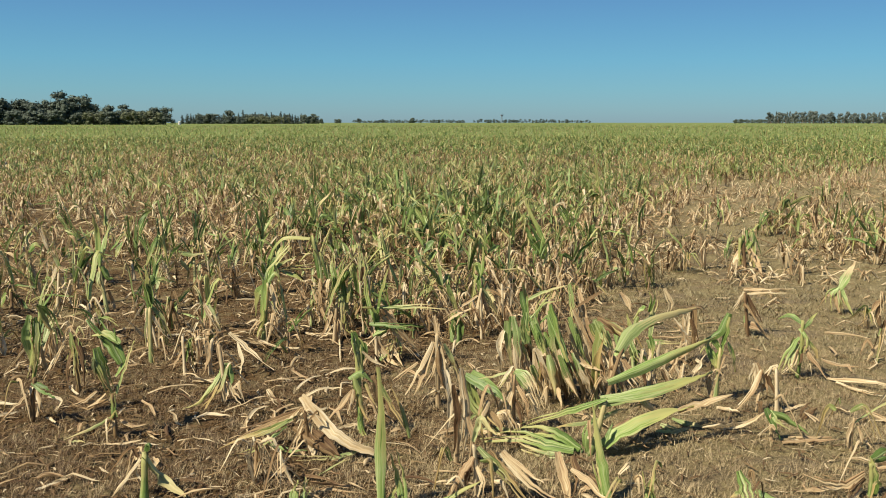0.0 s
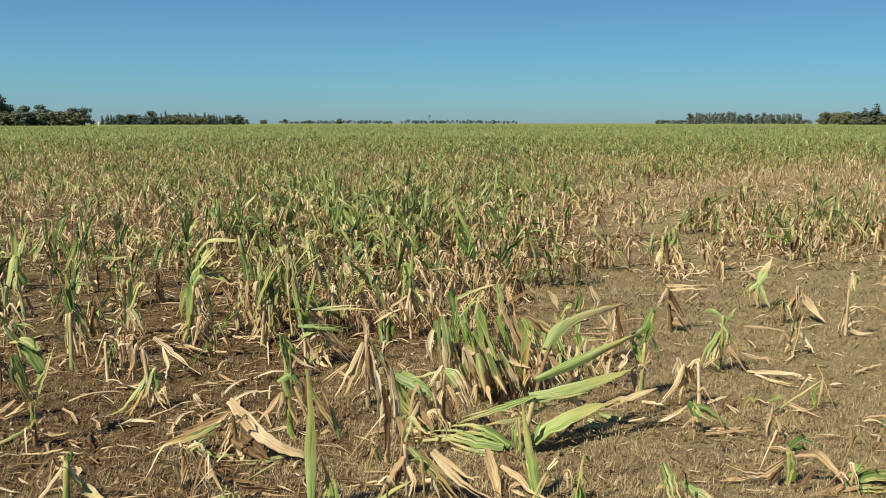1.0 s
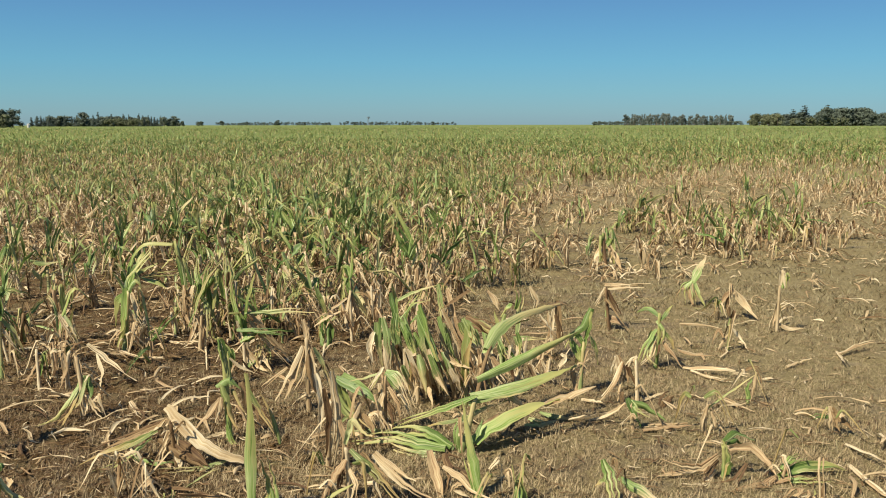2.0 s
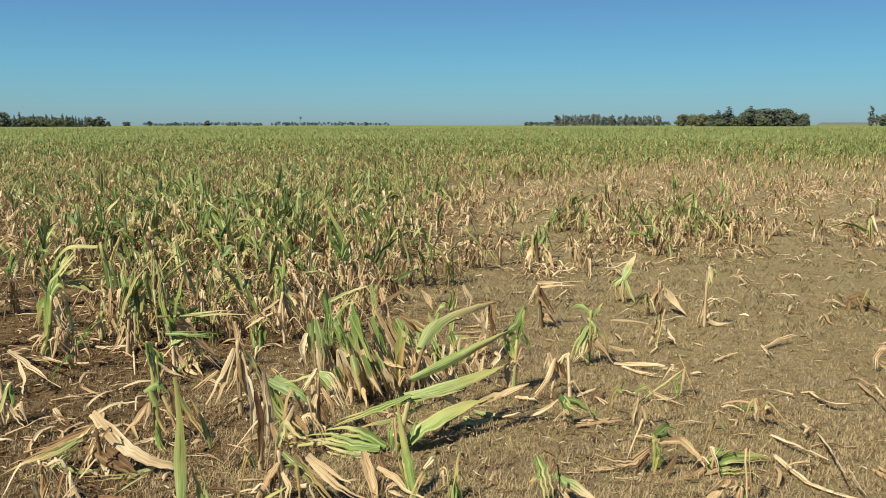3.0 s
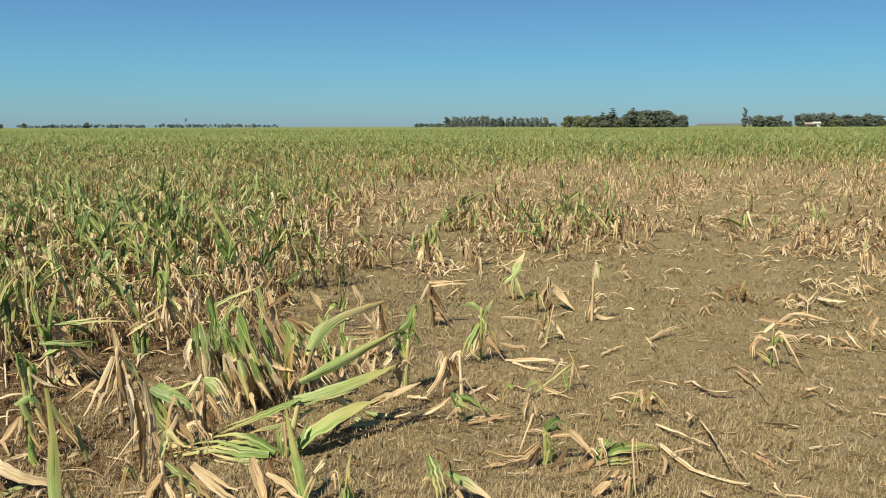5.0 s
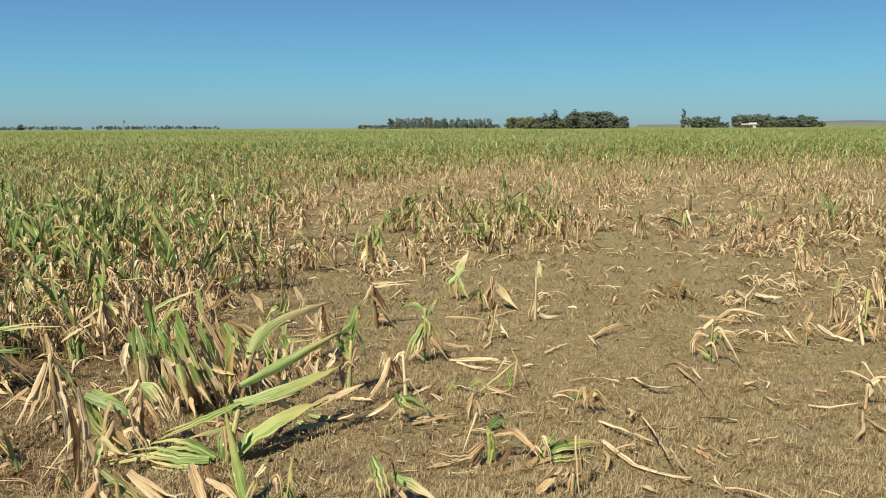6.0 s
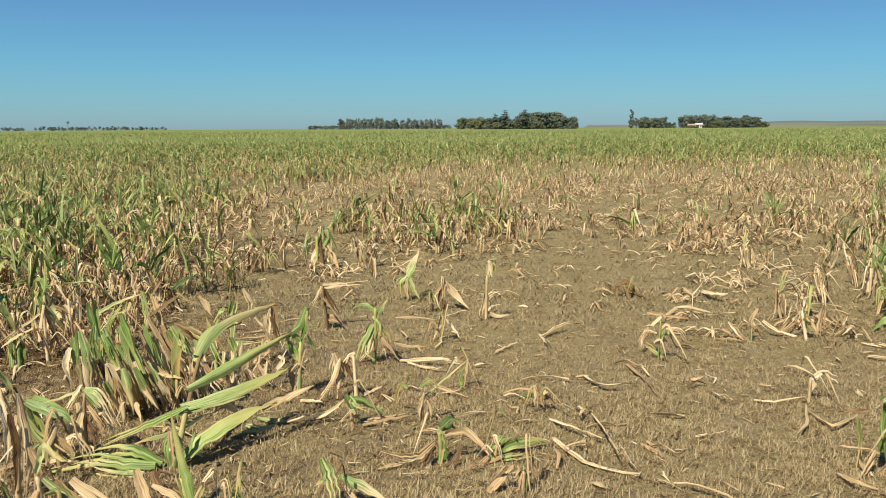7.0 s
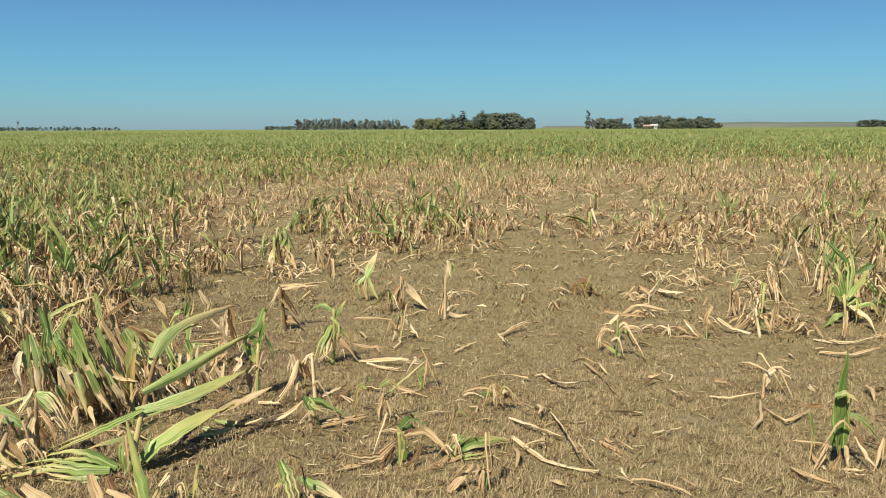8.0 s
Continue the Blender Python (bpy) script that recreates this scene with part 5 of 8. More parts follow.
stem(p, dry, (-0.00, 0.00, 0.01), 0.020, (100, 89, 0.103), (-80, 86, 0.106))
blade(p, pale, (-0.01, 0.00, 0.22), 0.022, (100, 74, 0.050), (100, 71, 0.051), (128, -40, 0.057), (123, -20, 0.056))
blade(p, half, (0.01, -0.00, 0.20), 0.030, (129, -29, 0.096), (124, -37, 0.096), (122, -40, 0.109))
blade(p, dry, (0.10, -0.02, 0.19), 0.045, (117, -37, 0.090), (122, -32, 0.095), (118, -17, 0.104))
blade(p, brown, (0.05, -0.01, 0.19), 0.028, (125, -41, 0.097), (119, -30, 0.107))
blade(p, dry, (-0.01, 0.00, 0.16), 0.035, (-126, -42, 0.055), (-131, -52, 0.062), (-122, -62, 0.064))
blade(p, dry, (0.00, 0.00, 0.13), 0.018, (148, -45, 0.077), (-126, -69, 0.076))
blade(p, brown, (-0.02, 0.00, 0.12), 0.024, (-134, -67, 0.063), (-165, -70, 0.057))
p = corn_plant(-2.28, 4.12, "knee-high battered corn plant, green and tan leaves on soil")
stem(p, brown, (-0.00, -0.00, 0.01), 0.024, (86, 87, 0.116), (86, 80, 0.102))
blade(p, green, (0.02, -0.00, 0.52), 0.047, (-94, -80, 0.095), (86, -86, 0.100), (86, -85, 0.112))
blade(p, green, (0.04, 0.00, 0.51), 0.037, (86, -89, 0.110), (-94, -84, 0.111), (-94, -81, 0.079))
blade(p, pale, (0.07, -0.03, 0.49), 0.024, (-94, -87, 0.115), (-55, -71, 0.149))
blade(p, deep, (0.06, 0.00, 0.57), 0.034, (37, -42, 0.070), (67, -70, 0.091), (86, -78, 0.063))
blade(p, half, (0.06, 0.00, 0.56), 0.029, (23, -65, 0.080), (71, -66, 0.094))
blade(p, green, (0.02, -0.00, 0.22), 0.024, (39, 81, 0.180), (62, 82, 0.165))
blade(p, dry, (0.17, 0.06, 0.41), 0.013, (-111, -61, 0.140), (-121, -59, 0.127))
blade(p, deep, (0.01, -0.00, 0.19), 0.034, (109, -21, 0.083), (108, -13, 0.084))
blade(p, dry, (-0.00, -0.00, 0.16), 0.024, (-139, -47, 0.083), (-135, -49, 0.093))
blade(p, dry, (0.02, -0.00, 0.16), 0.021, (136, -43, 0.072), (175, -66, 0.075))
blade(p, dry, (0.11, -0.05, 0.14), 0.021, (95, -16, 0.071), (-137, -56, 0.052))
p = corn_plant(-2.25, 4.55, "withered corn plant with dark hanging leaves")
stem(p, brown, (0.00, -0.00, 0.01), 0.023, (-94, 89, 0.152), (-94, 88, 0.140))
blade(p, half, (-0.03, -0.00, 0.33), 0.029, (130, -73, 0.096), (-127, -71, 0.110))
blade(p, brown, (-0.01, -0.00, 0.31), 0.029, (111, -64, 0.109), (147, -79, 0.178))
blade(p, half, (0.01, -0.00, 0.30), 0.023, (-156, -80, 0.125), (130, -79, 0.150))
blade(p, dry, (-0.07, 0.01, 0.32), 0.017, (86, 44, 0.052), (108, -53, 0.092))
blade(p, brown, (-0.02, -0.00, 0.26), 0.020, (-153, -72, 0.113), (142, -78, 0.119))
p = corn_plant(-1.78, 3.92, "knee-high battered corn plant, green and tan leaves on soil")
stem(p, brown, (0.00, 0.00, 0.01), 0.022, (-94, 87, 0.091), (-94, 88, 0.120))
blade(p, deep, (0.04, 0.01, 0.35), 0.067, (-64, 53, 0.102), (-77, 43, 0.094), (-77, 45, 0.098))
blade(p, green, (0.03, 0.02, 0.44), 0.035, (-85, 32, 0.075), (-86, -6, 0.072))
blade(p, green, (0.01, 0.00, 0.29), 0.025, (61, 57, 0.088), (72, 65, 0.096))
blade(p, pale, (0.01, 0.00, 0.21), 0.020, (86, 70, 0.129), (54, 71, 0.112))
blade(p, deep, (0.01, 0.03, 0.34), 0.030, (-30, 82, 0.078), (-39, 82, 0.088))
blade(p, green, (-0.06, -0.03, 0.43), 0.050, (86, -74, 0.070), (62, -74, 0.090), (44, -72, 0.095))
blade(p, half, (-0.07, -0.04, 0.38), 0.032, (86, -66, 0.091), (58, -65, 0.099))
blade(p, pale, (-0.07, -0.05, 0.39), 0.017, (86, -87, 0.052), (86, -81, 0.048))
blade(p, green, (-0.01, -0.02, 0.10), 0.025, (21, 80, 0.062), (-42, 79, 0.067))
blade(p, pale, (-0.02, 0.00, 0.10), 0.015, (-133, -20, 0.099), (-114, -19, 0.122))
blade(p, dry, (0.02, 0.00, 0.09), 0.017, (111, -17, 0.076), (86, 8, 0.073))
blade(p, brown, (-0.03, 0.00, 0.18), 0.040, (-108, -11, 0.080), (-74, 14, 0.123))
blade(p, dry, (-0.08, -0.00, 0.22), 0.015, (-126, -31, 0.065), (-104, -18, 0.057))
blade(p, dry, (-0.04, 0.00, 0.21), 0.015, (-137, -37, 0.055), (-121, -24, 0.049))
blade(p, dry, (0.00, 0.00, 0.09), 0.017, (-169, -35, 0.051), (-133, -38, 0.040))
p = corn_plant(-1.43, 4.42, "low corn plant with green strips leaning to the soil")
blade(p, green, (-0.01, 0.05, 0.20), 0.028, (-126, -60, 0.114), (-141, -40, 0.124), (-139, -8, 0.099))
blade(p, half, (0.00, 0.05, 0.20), 0.025, (-149, -61, 0.126), (-172, -30, 0.164))
blade(p, pale, (-0.01, 0.05, 0.18), 0.022, (-142, -51, 0.149), (-139, -27, 0.126))
blade(p, half, (0.01, 0.04, 0.18), 0.020, (-165, -56, 0.115), (-143, -30, 0.152))
blade(p, deep, (0.01, 0.05, 0.20), 0.031, (132, -69, 0.077), (-170, -69, 0.086))
blade(p, dry, (0.02, 0.02, 0.11), 0.025, (115, -55, 0.073), (118, -35, 0.069))
blade(p, dry, (0.01, 0.00, 0.08), 0.017, (151, -53, 0.037), (-138, -69, 0.041))
stem(p, dry, (0.00, 0.00, 0.01), 0.025, (-18, 78, 0.153), (-40, 76, 0.157))
p = corn_plant(-1.67, 4.96, "knee-high withered corn stub with tan hanging leaves")
blade(p, dry, (-0.02, -0.00, 0.20), 0.031, (140, -74, 0.090), (-130, -72, 0.108))
blade(p, dry, (0.05, 0.00, 0.19), 0.034, (135, -73, 0.091), (134, -70, 0.078))
blade(p, dry, (-0.06, 0.10, 0.39), 0.034, (108, -56, 0.098), (107, -57, 0.105))
blade(p, pale, (-0.03, 0.10, 0.39), 0.019, (114, -58, 0.081), (112, -61, 0.093))
blade(p, brown, (0.07, 0.05, 0.25), 0.031, (-117, -16, 0.053), (-109, -38, 0.049))
blade(p, dry, (0.10, 0.04, 0.24), 0.028, (105, -35, 0.114), (115, -27, 0.117), (112, -29, 0.131))
blade(p, dry, (0.15, 0.03, 0.19), 0.025, (135, -59, 0.103), (-167, -70, 0.089))
blade(p, dry, (-0.09, 0.01, 0.20), 0.022, (86, 30, 0.026), (86, 7, 0.052))
stem(p, dry, (0.00, -0.00, 0.01), 0.025, (-94, 89, 0.104), (86, 82, 0.113))
p = corn_plant(-1.58, 5.78, "corn plant with a long green leaf hanging down")
blade(p, green, (0.02, 0.01, 0.40), 0.047, (-94, -85, 0.173), (-94, -83, 0.114), (-94, -71, 0.097))
stem(p, pale, (-0.00, 0.00, 0.01), 0.033, (8, 75, 0.193), (21, 80, 0.187))
blade(p, dry, (0.04, 0.06, 0.35), 0.029, (120, -72, 0.115), (119, -59, 0.108))
blade(p, green, (0.02, 0.07, 0.37), 0.029, (74, 55, 0.080), (86, -51, 0.068))
blade(p, dry, (0.01, 0.03, 0.16), 0.025, (-109, -44, 0.103), (-138, -70, 0.084))
p = corn_plant(-0.85, 3.74, "low withered corn stub with tan hanging leaves")
stem(p, brown, (0.01, -0.00, 0.01), 0.023, (-94, 83, 0.058), (-94, 83, 0.132))
blade(p, dry, (-0.04, 0.05, 0.24), 0.052, (117, -39, 0.101), (113, -40, 0.119), (101, -28, 0.092), (86, -20, 0.102))
blade(p, brown, (-0.04, 0.04, 0.18), 0.035, (-70, -25, 0.137), (-85, -24, 0.144), (-121, -23, 0.144))
blade(p, half, (-0.06, 0.03, 0.16), 0.023, (-84, -30, 0.138), (-85, -20, 0.139), (-119, -19, 0.122))
blade(p, half, (-0.07, 0.01, 0.15), 0.019, (-89, -29, 0.144), (-89, -21, 0.136))
blade(p, green, (-0.10, 0.03, 0.11), 0.023, (-102, -37, 0.087), (-101, -30, 0.096), (-146, 0, 0.102))
blade(p, deep, (-0.18, 0.02, 0.04), 0.023, (112, -10, 0.095), (99, 1, 0.093))
blade(p, dry, (-0.02, 0.04, 0.19), 0.030, (150, -68, 0.088), (146, -62, 0.099), (158, -25, 0.035))
blade(p, brown, (0.01, -0.00, 0.10), 0.052, (109, -30, 0.089), (113, -33, 0.080))
blade(p, brown, (-0.07, 0.02, 0.11), 0.037, (114, -27, 0.119), (108, -25, 0.119))
blade(p, pale, (0.22, -0.01, 0.02), 0.021, (-113, -9, 0.091), (-112, 0, 0.098), (-94, 0, 0.106))
blade(p, dry, (-0.05, 0.04, 0.18), 0.016, (-122, -35, 0.051), (-105, -19, 0.051))
blade(p, dry, (-0.03, 0.03, 0.15), 0.021, (-163, -60, 0.086), (-155, -63, 0.075))
p = corn_plant(-0.67, 4.06, "low broken corn plant, mostly dry tan leaves")
stem(p, green, (0.00, -0.00, 0.01), 0.030, (-30, 82, 0.161), (-23, 81, 0.210))
blade(p, green, (-0.04, 0.05, 0.46), 0.038, (119, -77, 0.086), (142, -75, 0.095))
blade(p, half, (-0.04, 0.01, 0.26), 0.033, (129, -65, 0.071), (126, -67, 0.081), (129, -51, 0.071))
blade(p, deep, (-0.06, 0.01, 0.25), 0.038, (76, 23, 0.063), (86, -40, 0.075))
blade(p, dry, (-0.04, -0.01, 0.20), 0.023, (-128, -48, 0.081), (-117, -41, 0.100))
blade(p, dry, (-0.03, -0.03, 0.21), 0.028, (-138, -77, 0.063), (-153, -64, 0.053))
blade(p, brown, (0.05, 0.04, 0.26), 0.030, (129, -65, 0.071), (159, -69, 0.088))
blade(p, half, (0.07, 0.03, 0.25), 0.020, (113, -58, 0.124), (121, -49, 0.135))
blade(p, green, (-0.01, -0.04, 0.08), 0.025, (123, -65, 0.080), (133, 0, 0.028))
blade(p, brown, (0.10, 0.03, 0.16), 0.035, (129, -49, 0.067), (118, -57, 0.070))
blade(p, dry, (0.00, 0.05, 0.37), 0.015, (86, -43, 0.071), (86, -24, 0.080))
p = corn_plant(-0.34, 4.47, "shin-high withered corn stub with tan hanging leaves")
stem(p, dry, (0.00, 0.00, 0.01), 0.025, (-94, 89, 0.193), (-94, 89, 0.175))
blade(p, dry, (-0.03, 0.00, 0.33), 0.028, (-120, -62, 0.143), (-122, -57, 0.153))
blade(p, dry, (-0.02, 0.00, 0.33), 0.025, (-123, -68, 0.167), (-126, -64, 0.127))
blade(p, dry, (-0.00, 0.00, 0.32), 0.022, (-129, -76, 0.145), (-120, -60, 0.132))
blade(p, dry, (0.01, 0.00, 0.31), 0.031, (136, -79, 0.143), (133, -75, 0.160))
blade(p, brown, (0.00, 0.00, 0.31), 0.028, (166, -73, 0.102), (122, -73, 0.116))
blade(p, pale, (0.03, 0.00, 0.32), 0.022, (61, -64, 0.109), (86, -70, 0.075))
blade(p, dry, (-0.02, 0.02, 0.46), 0.028, (141, -74, 0.092), (86, -68, 0.069))
blade(p, dry, (0.08, 0.04, 0.20), 0.028, (104, -70, 0.098), (169, -73, 0.068))
blade(p, dry, (-0.10, -0.03, 0.23), 0.017, (-85, -39, 0.089), (-94, -39, 0.074))
p = corn_plant(1.65, 5.14, "shin-high battered corn plant, green and tan leaves on soil")
stem(p, green, (-0.00, 0.00, 0.01), 0.026, (115, 85, 0.170), (-65, 90, 0.149))
blade(p, green, (0.00, -0.00, 0.23), 0.033, (-92, -60, 0.133), (-112, -68, 0.109))
blade(p, pale, (-0.00, 0.00, 0.19), 0.026, (-112, -63, 0.119), (125, -47, 0.080))
blade(p, deep, (0.01, -0.00, 0.31), 0.029, (-49, 27, 0.080), (-57, -22, 0.075))
blade(p, green, (0.02, -0.01, 0.28), 0.026, (85, 54, 0.070), (96, 51, 0.050))
blade(p, green, (0.00, -0.00, 0.28), 0.029, (140, -46, 0.066), (-91, -75, 0.085))
blade(p, half, (0.03, -0.02, 0.23), 0.026, (115, -50, 0.071), (115, -68, 0.059))
blade(p, dry, (0.03, -0.01, 0.18), 0.029, (134, -49, 0.093), (137, -49, 0.117))
blade(p, dry, (0.11, -0.05, 0.12), 0.020, (95, -19, 0.095), (102, -2, 0.143))
blade(p, brown, (0.01, -0.00, 0.18), 0.026, (-176, -75, 0.083), (-112, -69, 0.078))
blade(p, dry, (-0.00, 0.00, 0.13), 0.023, (-110, -55, 0.075), (-76, -44, 0.075))
p = corn_plant(2.54, 6.97, "knee-high corn plant with pale green split leaves")
blade(p, turning, (-0.02, 0.01, 0.18), 0.068, (115, 63, 0.093), (115, 66, 0.091), (115, 66, 0.070))
blade(p, green, (-0.02, 0.01, 0.20), 0.045, (-87, -49, 0.081), (170, -78, 0.119))
blade(p, green, (-0.01, 0.00, 0.20), 0.036, (136, -63, 0.121), (136, -59, 0.104))
blade(p, pale, (-0.02, 0.01, 0.19), 0.036, (156, -74, 0.112), (150, -64, 0.078))
blade(p, dry, (-0.04, 0.02, 0.15), 0.036, (155, -71, 0.095), (151, -72, 0.054))
stem(p, dry, (-0.00, 0.00, 0.01), 0.036, (-65, 85, 0.086), (-65, 86, 0.102))
p = corn_plant(4.19, 6.27, "snapped dark corn stub lying over")
blade(p, brown, (-0.10, 0.05, 0.11), 0.050, (115, 21, 0.089), (115, -55, 0.098), (115, -29, 0.118))
blade(p, half, (-0.08, 0.04, 0.12), 0.036, (115, -6, 0.093), (115, -53, 0.094))
blade(p, brown, (-0.09, 0.04, 0.11), 0.032, (-65, -77, 0.058), (115, -84, 0.047))
stem(p, brown, (0.00, 0.00, 0.01), 0.036, (-65, 71, 0.061), (-65, 63, 0.063))
p = corn_plant(3.23, 4.50, "thin green shoot among broken tan corn leaves")
stem(p, green, (-0.01, 0.00, 0.01), 0.013, (115, 88, 0.124), (115, 88, 0.117))
blade(p, green, (-0.00, 0.00, 0.12), 0.017, (115, 71, 0.058), (115, 82, 0.042))
blade(p, half, (0.02, -0.01, 0.01), 0.033, (-32, 32, 0.087), (-44, 29, 0.063))
blade(p, dry, (0.27, 0.53, 0.16), 0.033, (115, -7, 0.129), (115, -6, 0.144))
blade(p, dry, (0.18, 0.19, 0.13), 0.030, (115, 0, 0.078), (173, -38, 0.104))
blade(p, dry, (0.11, 0.28, 0.13), 0.030, (-126, -26, 0.128), (-148, -22, 0.109))
blade(p, dry, (0.24, 0.33, 0.18), 0.023, (-102, -30, 0.096), (-65, -7, 0.058))
blade(p, dry, (0.10, 0.18, 0.11), 0.027, (-14, 9, 0.065), (-110, -19, 0.075))
p = corn_plant(1.19, 4.02, "low corn plant with dark green bent leaves on soil")
blade(p, deep, (-0.03, 0.01, 0.15), 0.034, (136, -58, 0.064), (130, -60, 0.081))
blade(p, deep, (-0.02, 0.01, 0.14), 0.034, (86, -25, 0.091), (112, -32, 0.114))
blade(p, green, (-0.01, 0.01, 0.14), 0.021, (139, -50, 0.049), (110, -29, 0.073))
blade(p, dry, (-0.00, 0.11, 0.10), 0.018, (-101, -29, 0.124), (-84, -13, 0.134))
blade(p, dry, (0.08, 0.03, 0.01), 0.023, (94, 1, 0.088), (95, 5, 0.100))
blade(p, brown, (0.15, 0.04, 0.01), 0.023, (156, -6, 0.049), (168, 0, 0.022))
stem(p, dry, (-0.00, 0.00, 0.01), 0.021, (-80, 84, 0.059), (-80, 85, 0.072))
p = corn_plant(1.51, 3.95, "cut corn stub with one thin green leaf")
stem(p, dry, (0.00, -0.00, 0.01), 0.018, (-80, 88, 0.069), (100, 83, 0.077))
blade(p, pale, (0.01, -0.00, 0.12), 0.013, (78, 32, 0.123), (79, 29, 0.184))
blade(p, dry, (-0.00, -0.00, 0.12), 0.018, (-124, -64, 0.066), (-121, -74, 0.054))
blade(p, dry, (0.02, -0.01, 0.11), 0.015, (156, -66, 0.059), (-129, -74, 0.048))
blade(p, dry, (0.22, 0.41, 0.05), 0.021, (118, -19, 0.104), (149, -4, 0.107))
blade(p, dry, (0.22, 0.32, 0.03), 0.015, (73, 0, 0.087), (55, 8, 0.085))
p = corn_plant(2.11, 3.89, "short broken corn stub with curled brown leaf")
blade(p, dry, (-0.04, 0.00, 0.13), 0.023, (178, -71, 0.064), (-139, -80, 0.064))
blade(p, brown, (-0.03, 0.00, 0.12), 0.031, (125, -48, 0.073), (123, -39, 0.068))
blade(p, brown, (-0.01, -0.00, 0.11), 0.021, (-156, -59, 0.060), (150, -59, 0.050))
blade(p, deep, (-0.03, 0.02, 0.07), 0.021, (-27, -8, 0.051), (-80, -21, 0.046))
p = corn_plant(0.02, 4.05, "broken corn plant with dark green and tan leaves folded down")
blade(p, half, (-0.20, 0.05, 0.26), 0.046, (104, -71, 0.178), (104, -45, 0.119))
blade(p, deep, (-0.18, 0.11, 0.26), 0.041, (110, -30, 0.104), (114, -41, 0.147))
blade(p, turning, (0.02, 0.08, 0.27), 0.039, (104, -47, 0.094), (124, -56, 0.154))
blade(p, pale, (0.00, 0.12, 0.27), 0.017, (-96, -56, 0.104))
blade(p, dry, (-0.13, -0.02, 0.01), 0.046, (127, 0, 0.127), (127, 0, 0.151))
blade(p, pale, (-0.13, 0.03, 0.01), 0.022, (104, 3, 0.155), (110, 0, 0.201))
blade(p, dry, (-0.01, 0.05, 0.23), 0.029, (156, -78, 0.127), (170, -72, 0.107))
blade(p, dry, (-0.03, 0.06, 0.16), 0.024, (-123, -73, 0.092), (145, -53, 0.076))
p = corn_plant(-0.21, 3.67, "dead tan corn stub with hanging straw leaves on soil")
blade(p, dry, (0.02, -0.00, 0.42), 0.032, (104, -82, 0.116), (104, -89, 0.160), (-76, -80, 0.143))
blade(p, dry, (-0.05, 0.07, 0.39), 0.028, (137, -71, 0.114), (-122, -84, 0.140))
blade(p, brown, (-0.01, -0.05, 0.36), 0.026, (67, -83, 0.141), (-34, -80, 0.172))
blade(p, dry, (0.05, -0.06, 0.23), 0.026, (122, -70, 0.094), (-76, -85, 0.106))
stem(p, dry, (-0.00, 0.00, 0.01), 0.022, (104, 88, 0.156), (104, 85, 0.140))
p = corn_plant(1.57, 3.04, "cut tan corn stub with a green sheath")
blade(p, dry, (-0.13, 0.02, 0.01), 0.030, (73, 30, 0.074), (75, 31, 0.081))
blade(p, green, (0.01, -0.01, 0.01), 0.022, (28, 78, 0.050), (-17, 76, 0.046))
blade(p, brown, (0.06, 0.03, 0.12), 0.018, (-142, -64, 0.051), (-139, -55, 0.061))
blade(p, dry, (0.00, 0.04, 0.09), 0.016, (180, -50, 0.048), (-136, -48, 0.054))
stem(p, dry, (0.00, -0.01, 0.01), 0.020, (100, 87, 0.041), (100, 87, 0.049))

# ---- leaves on the ground ----
fallen_leaf(dry, -1.47, 3.85, 0.018, (77, 0.091), (105, 0.12))
fallen_leaf(pale, -1.94, 3.79, 0.022, (60, 0.033), (120, 0.053))
fallen_leaf(dry, -1.79, 3.80, 0.016, (104, 0.098), (77, 0.089))
fallen_leaf(dry, -1.84, 5.89, 0.033, (149, 0.61), (145, 0.39))
fallen_leaf(dry, -1.60, 5.74, 0.046, (148, 0.36), (102, 0.16))
fallen_leaf(dry, -1.54, 6.37, 0.033, (76, 0.1), (109, 0.1))
fallen_leaf(dry, -1.35, 5.98, 0.026, (144, 0.14), (121, 0.085))
fallen_leaf(dry, -0.78, 4.05, 0.019, (43, 0.082), (87, 0.072))
fallen_leaf(dry, -1.26, 4.64, 0.031, (154, 0.22), (151, 0.2))
fallen_leaf(dry, -1.71, 4.76, 0.019, (96, 0.13), (21, 0.25))
fallen_leaf(dry, -0.74, 3.33, 0.021, (72, 0.066), (108, 0.15))
fallen_leaf(pale, -0.77, 3.48, 0.020, (26, 0.16), (32, 0.15))
fallen_leaf(dry, -0.30, 4.01, 0.024, (56, 0.091), (111, 0.11))
fallen_leaf(dry, -0.35, 3.46, 0.021, (104, 0.12), (59, 0.1))
fallen_leaf(pale, 0.69, 4.10, 0.028, (110, 0.077), (47, 0.15))
fallen_leaf(dry, 1.05, 4.48, 0.027, (114, 0.06), (134, 0.061))
fallen_leaf(dry, 1.22, 3.97, 0.022, (78, 0.15), (97, 0.12))
fallen_leaf(dry, 1.81, 4.99, 0.027, (152, 0.19), (132, 0.11))
fallen_leaf(brown, 1.42, 4.34, 0.049, (35, 0.13), (57, 0.054))
fallen_leaf(dry, 1.16, 3.45, 0.023, (81, 0.11), (57, 0.19))
fallen_leaf(dry, 0.93, 5.95, 0.027, (74, 0.14), (101, 0.25))
fallen_leaf(dry, 1.79, 5.06, 0.027, (129, 0.22), (128, 0.16))
fallen_leaf(dry, 2.14, 4.79, 0.023, (93, 0.065), (118, 0.055))
fallen_leaf(dry, 2.61, 4.35, 0.036, (-172, 0.27), (130, 0.16))
fallen_leaf(dry, 3.15, 4.85, 0.037, (178, 0.058), (-155, 0.24))
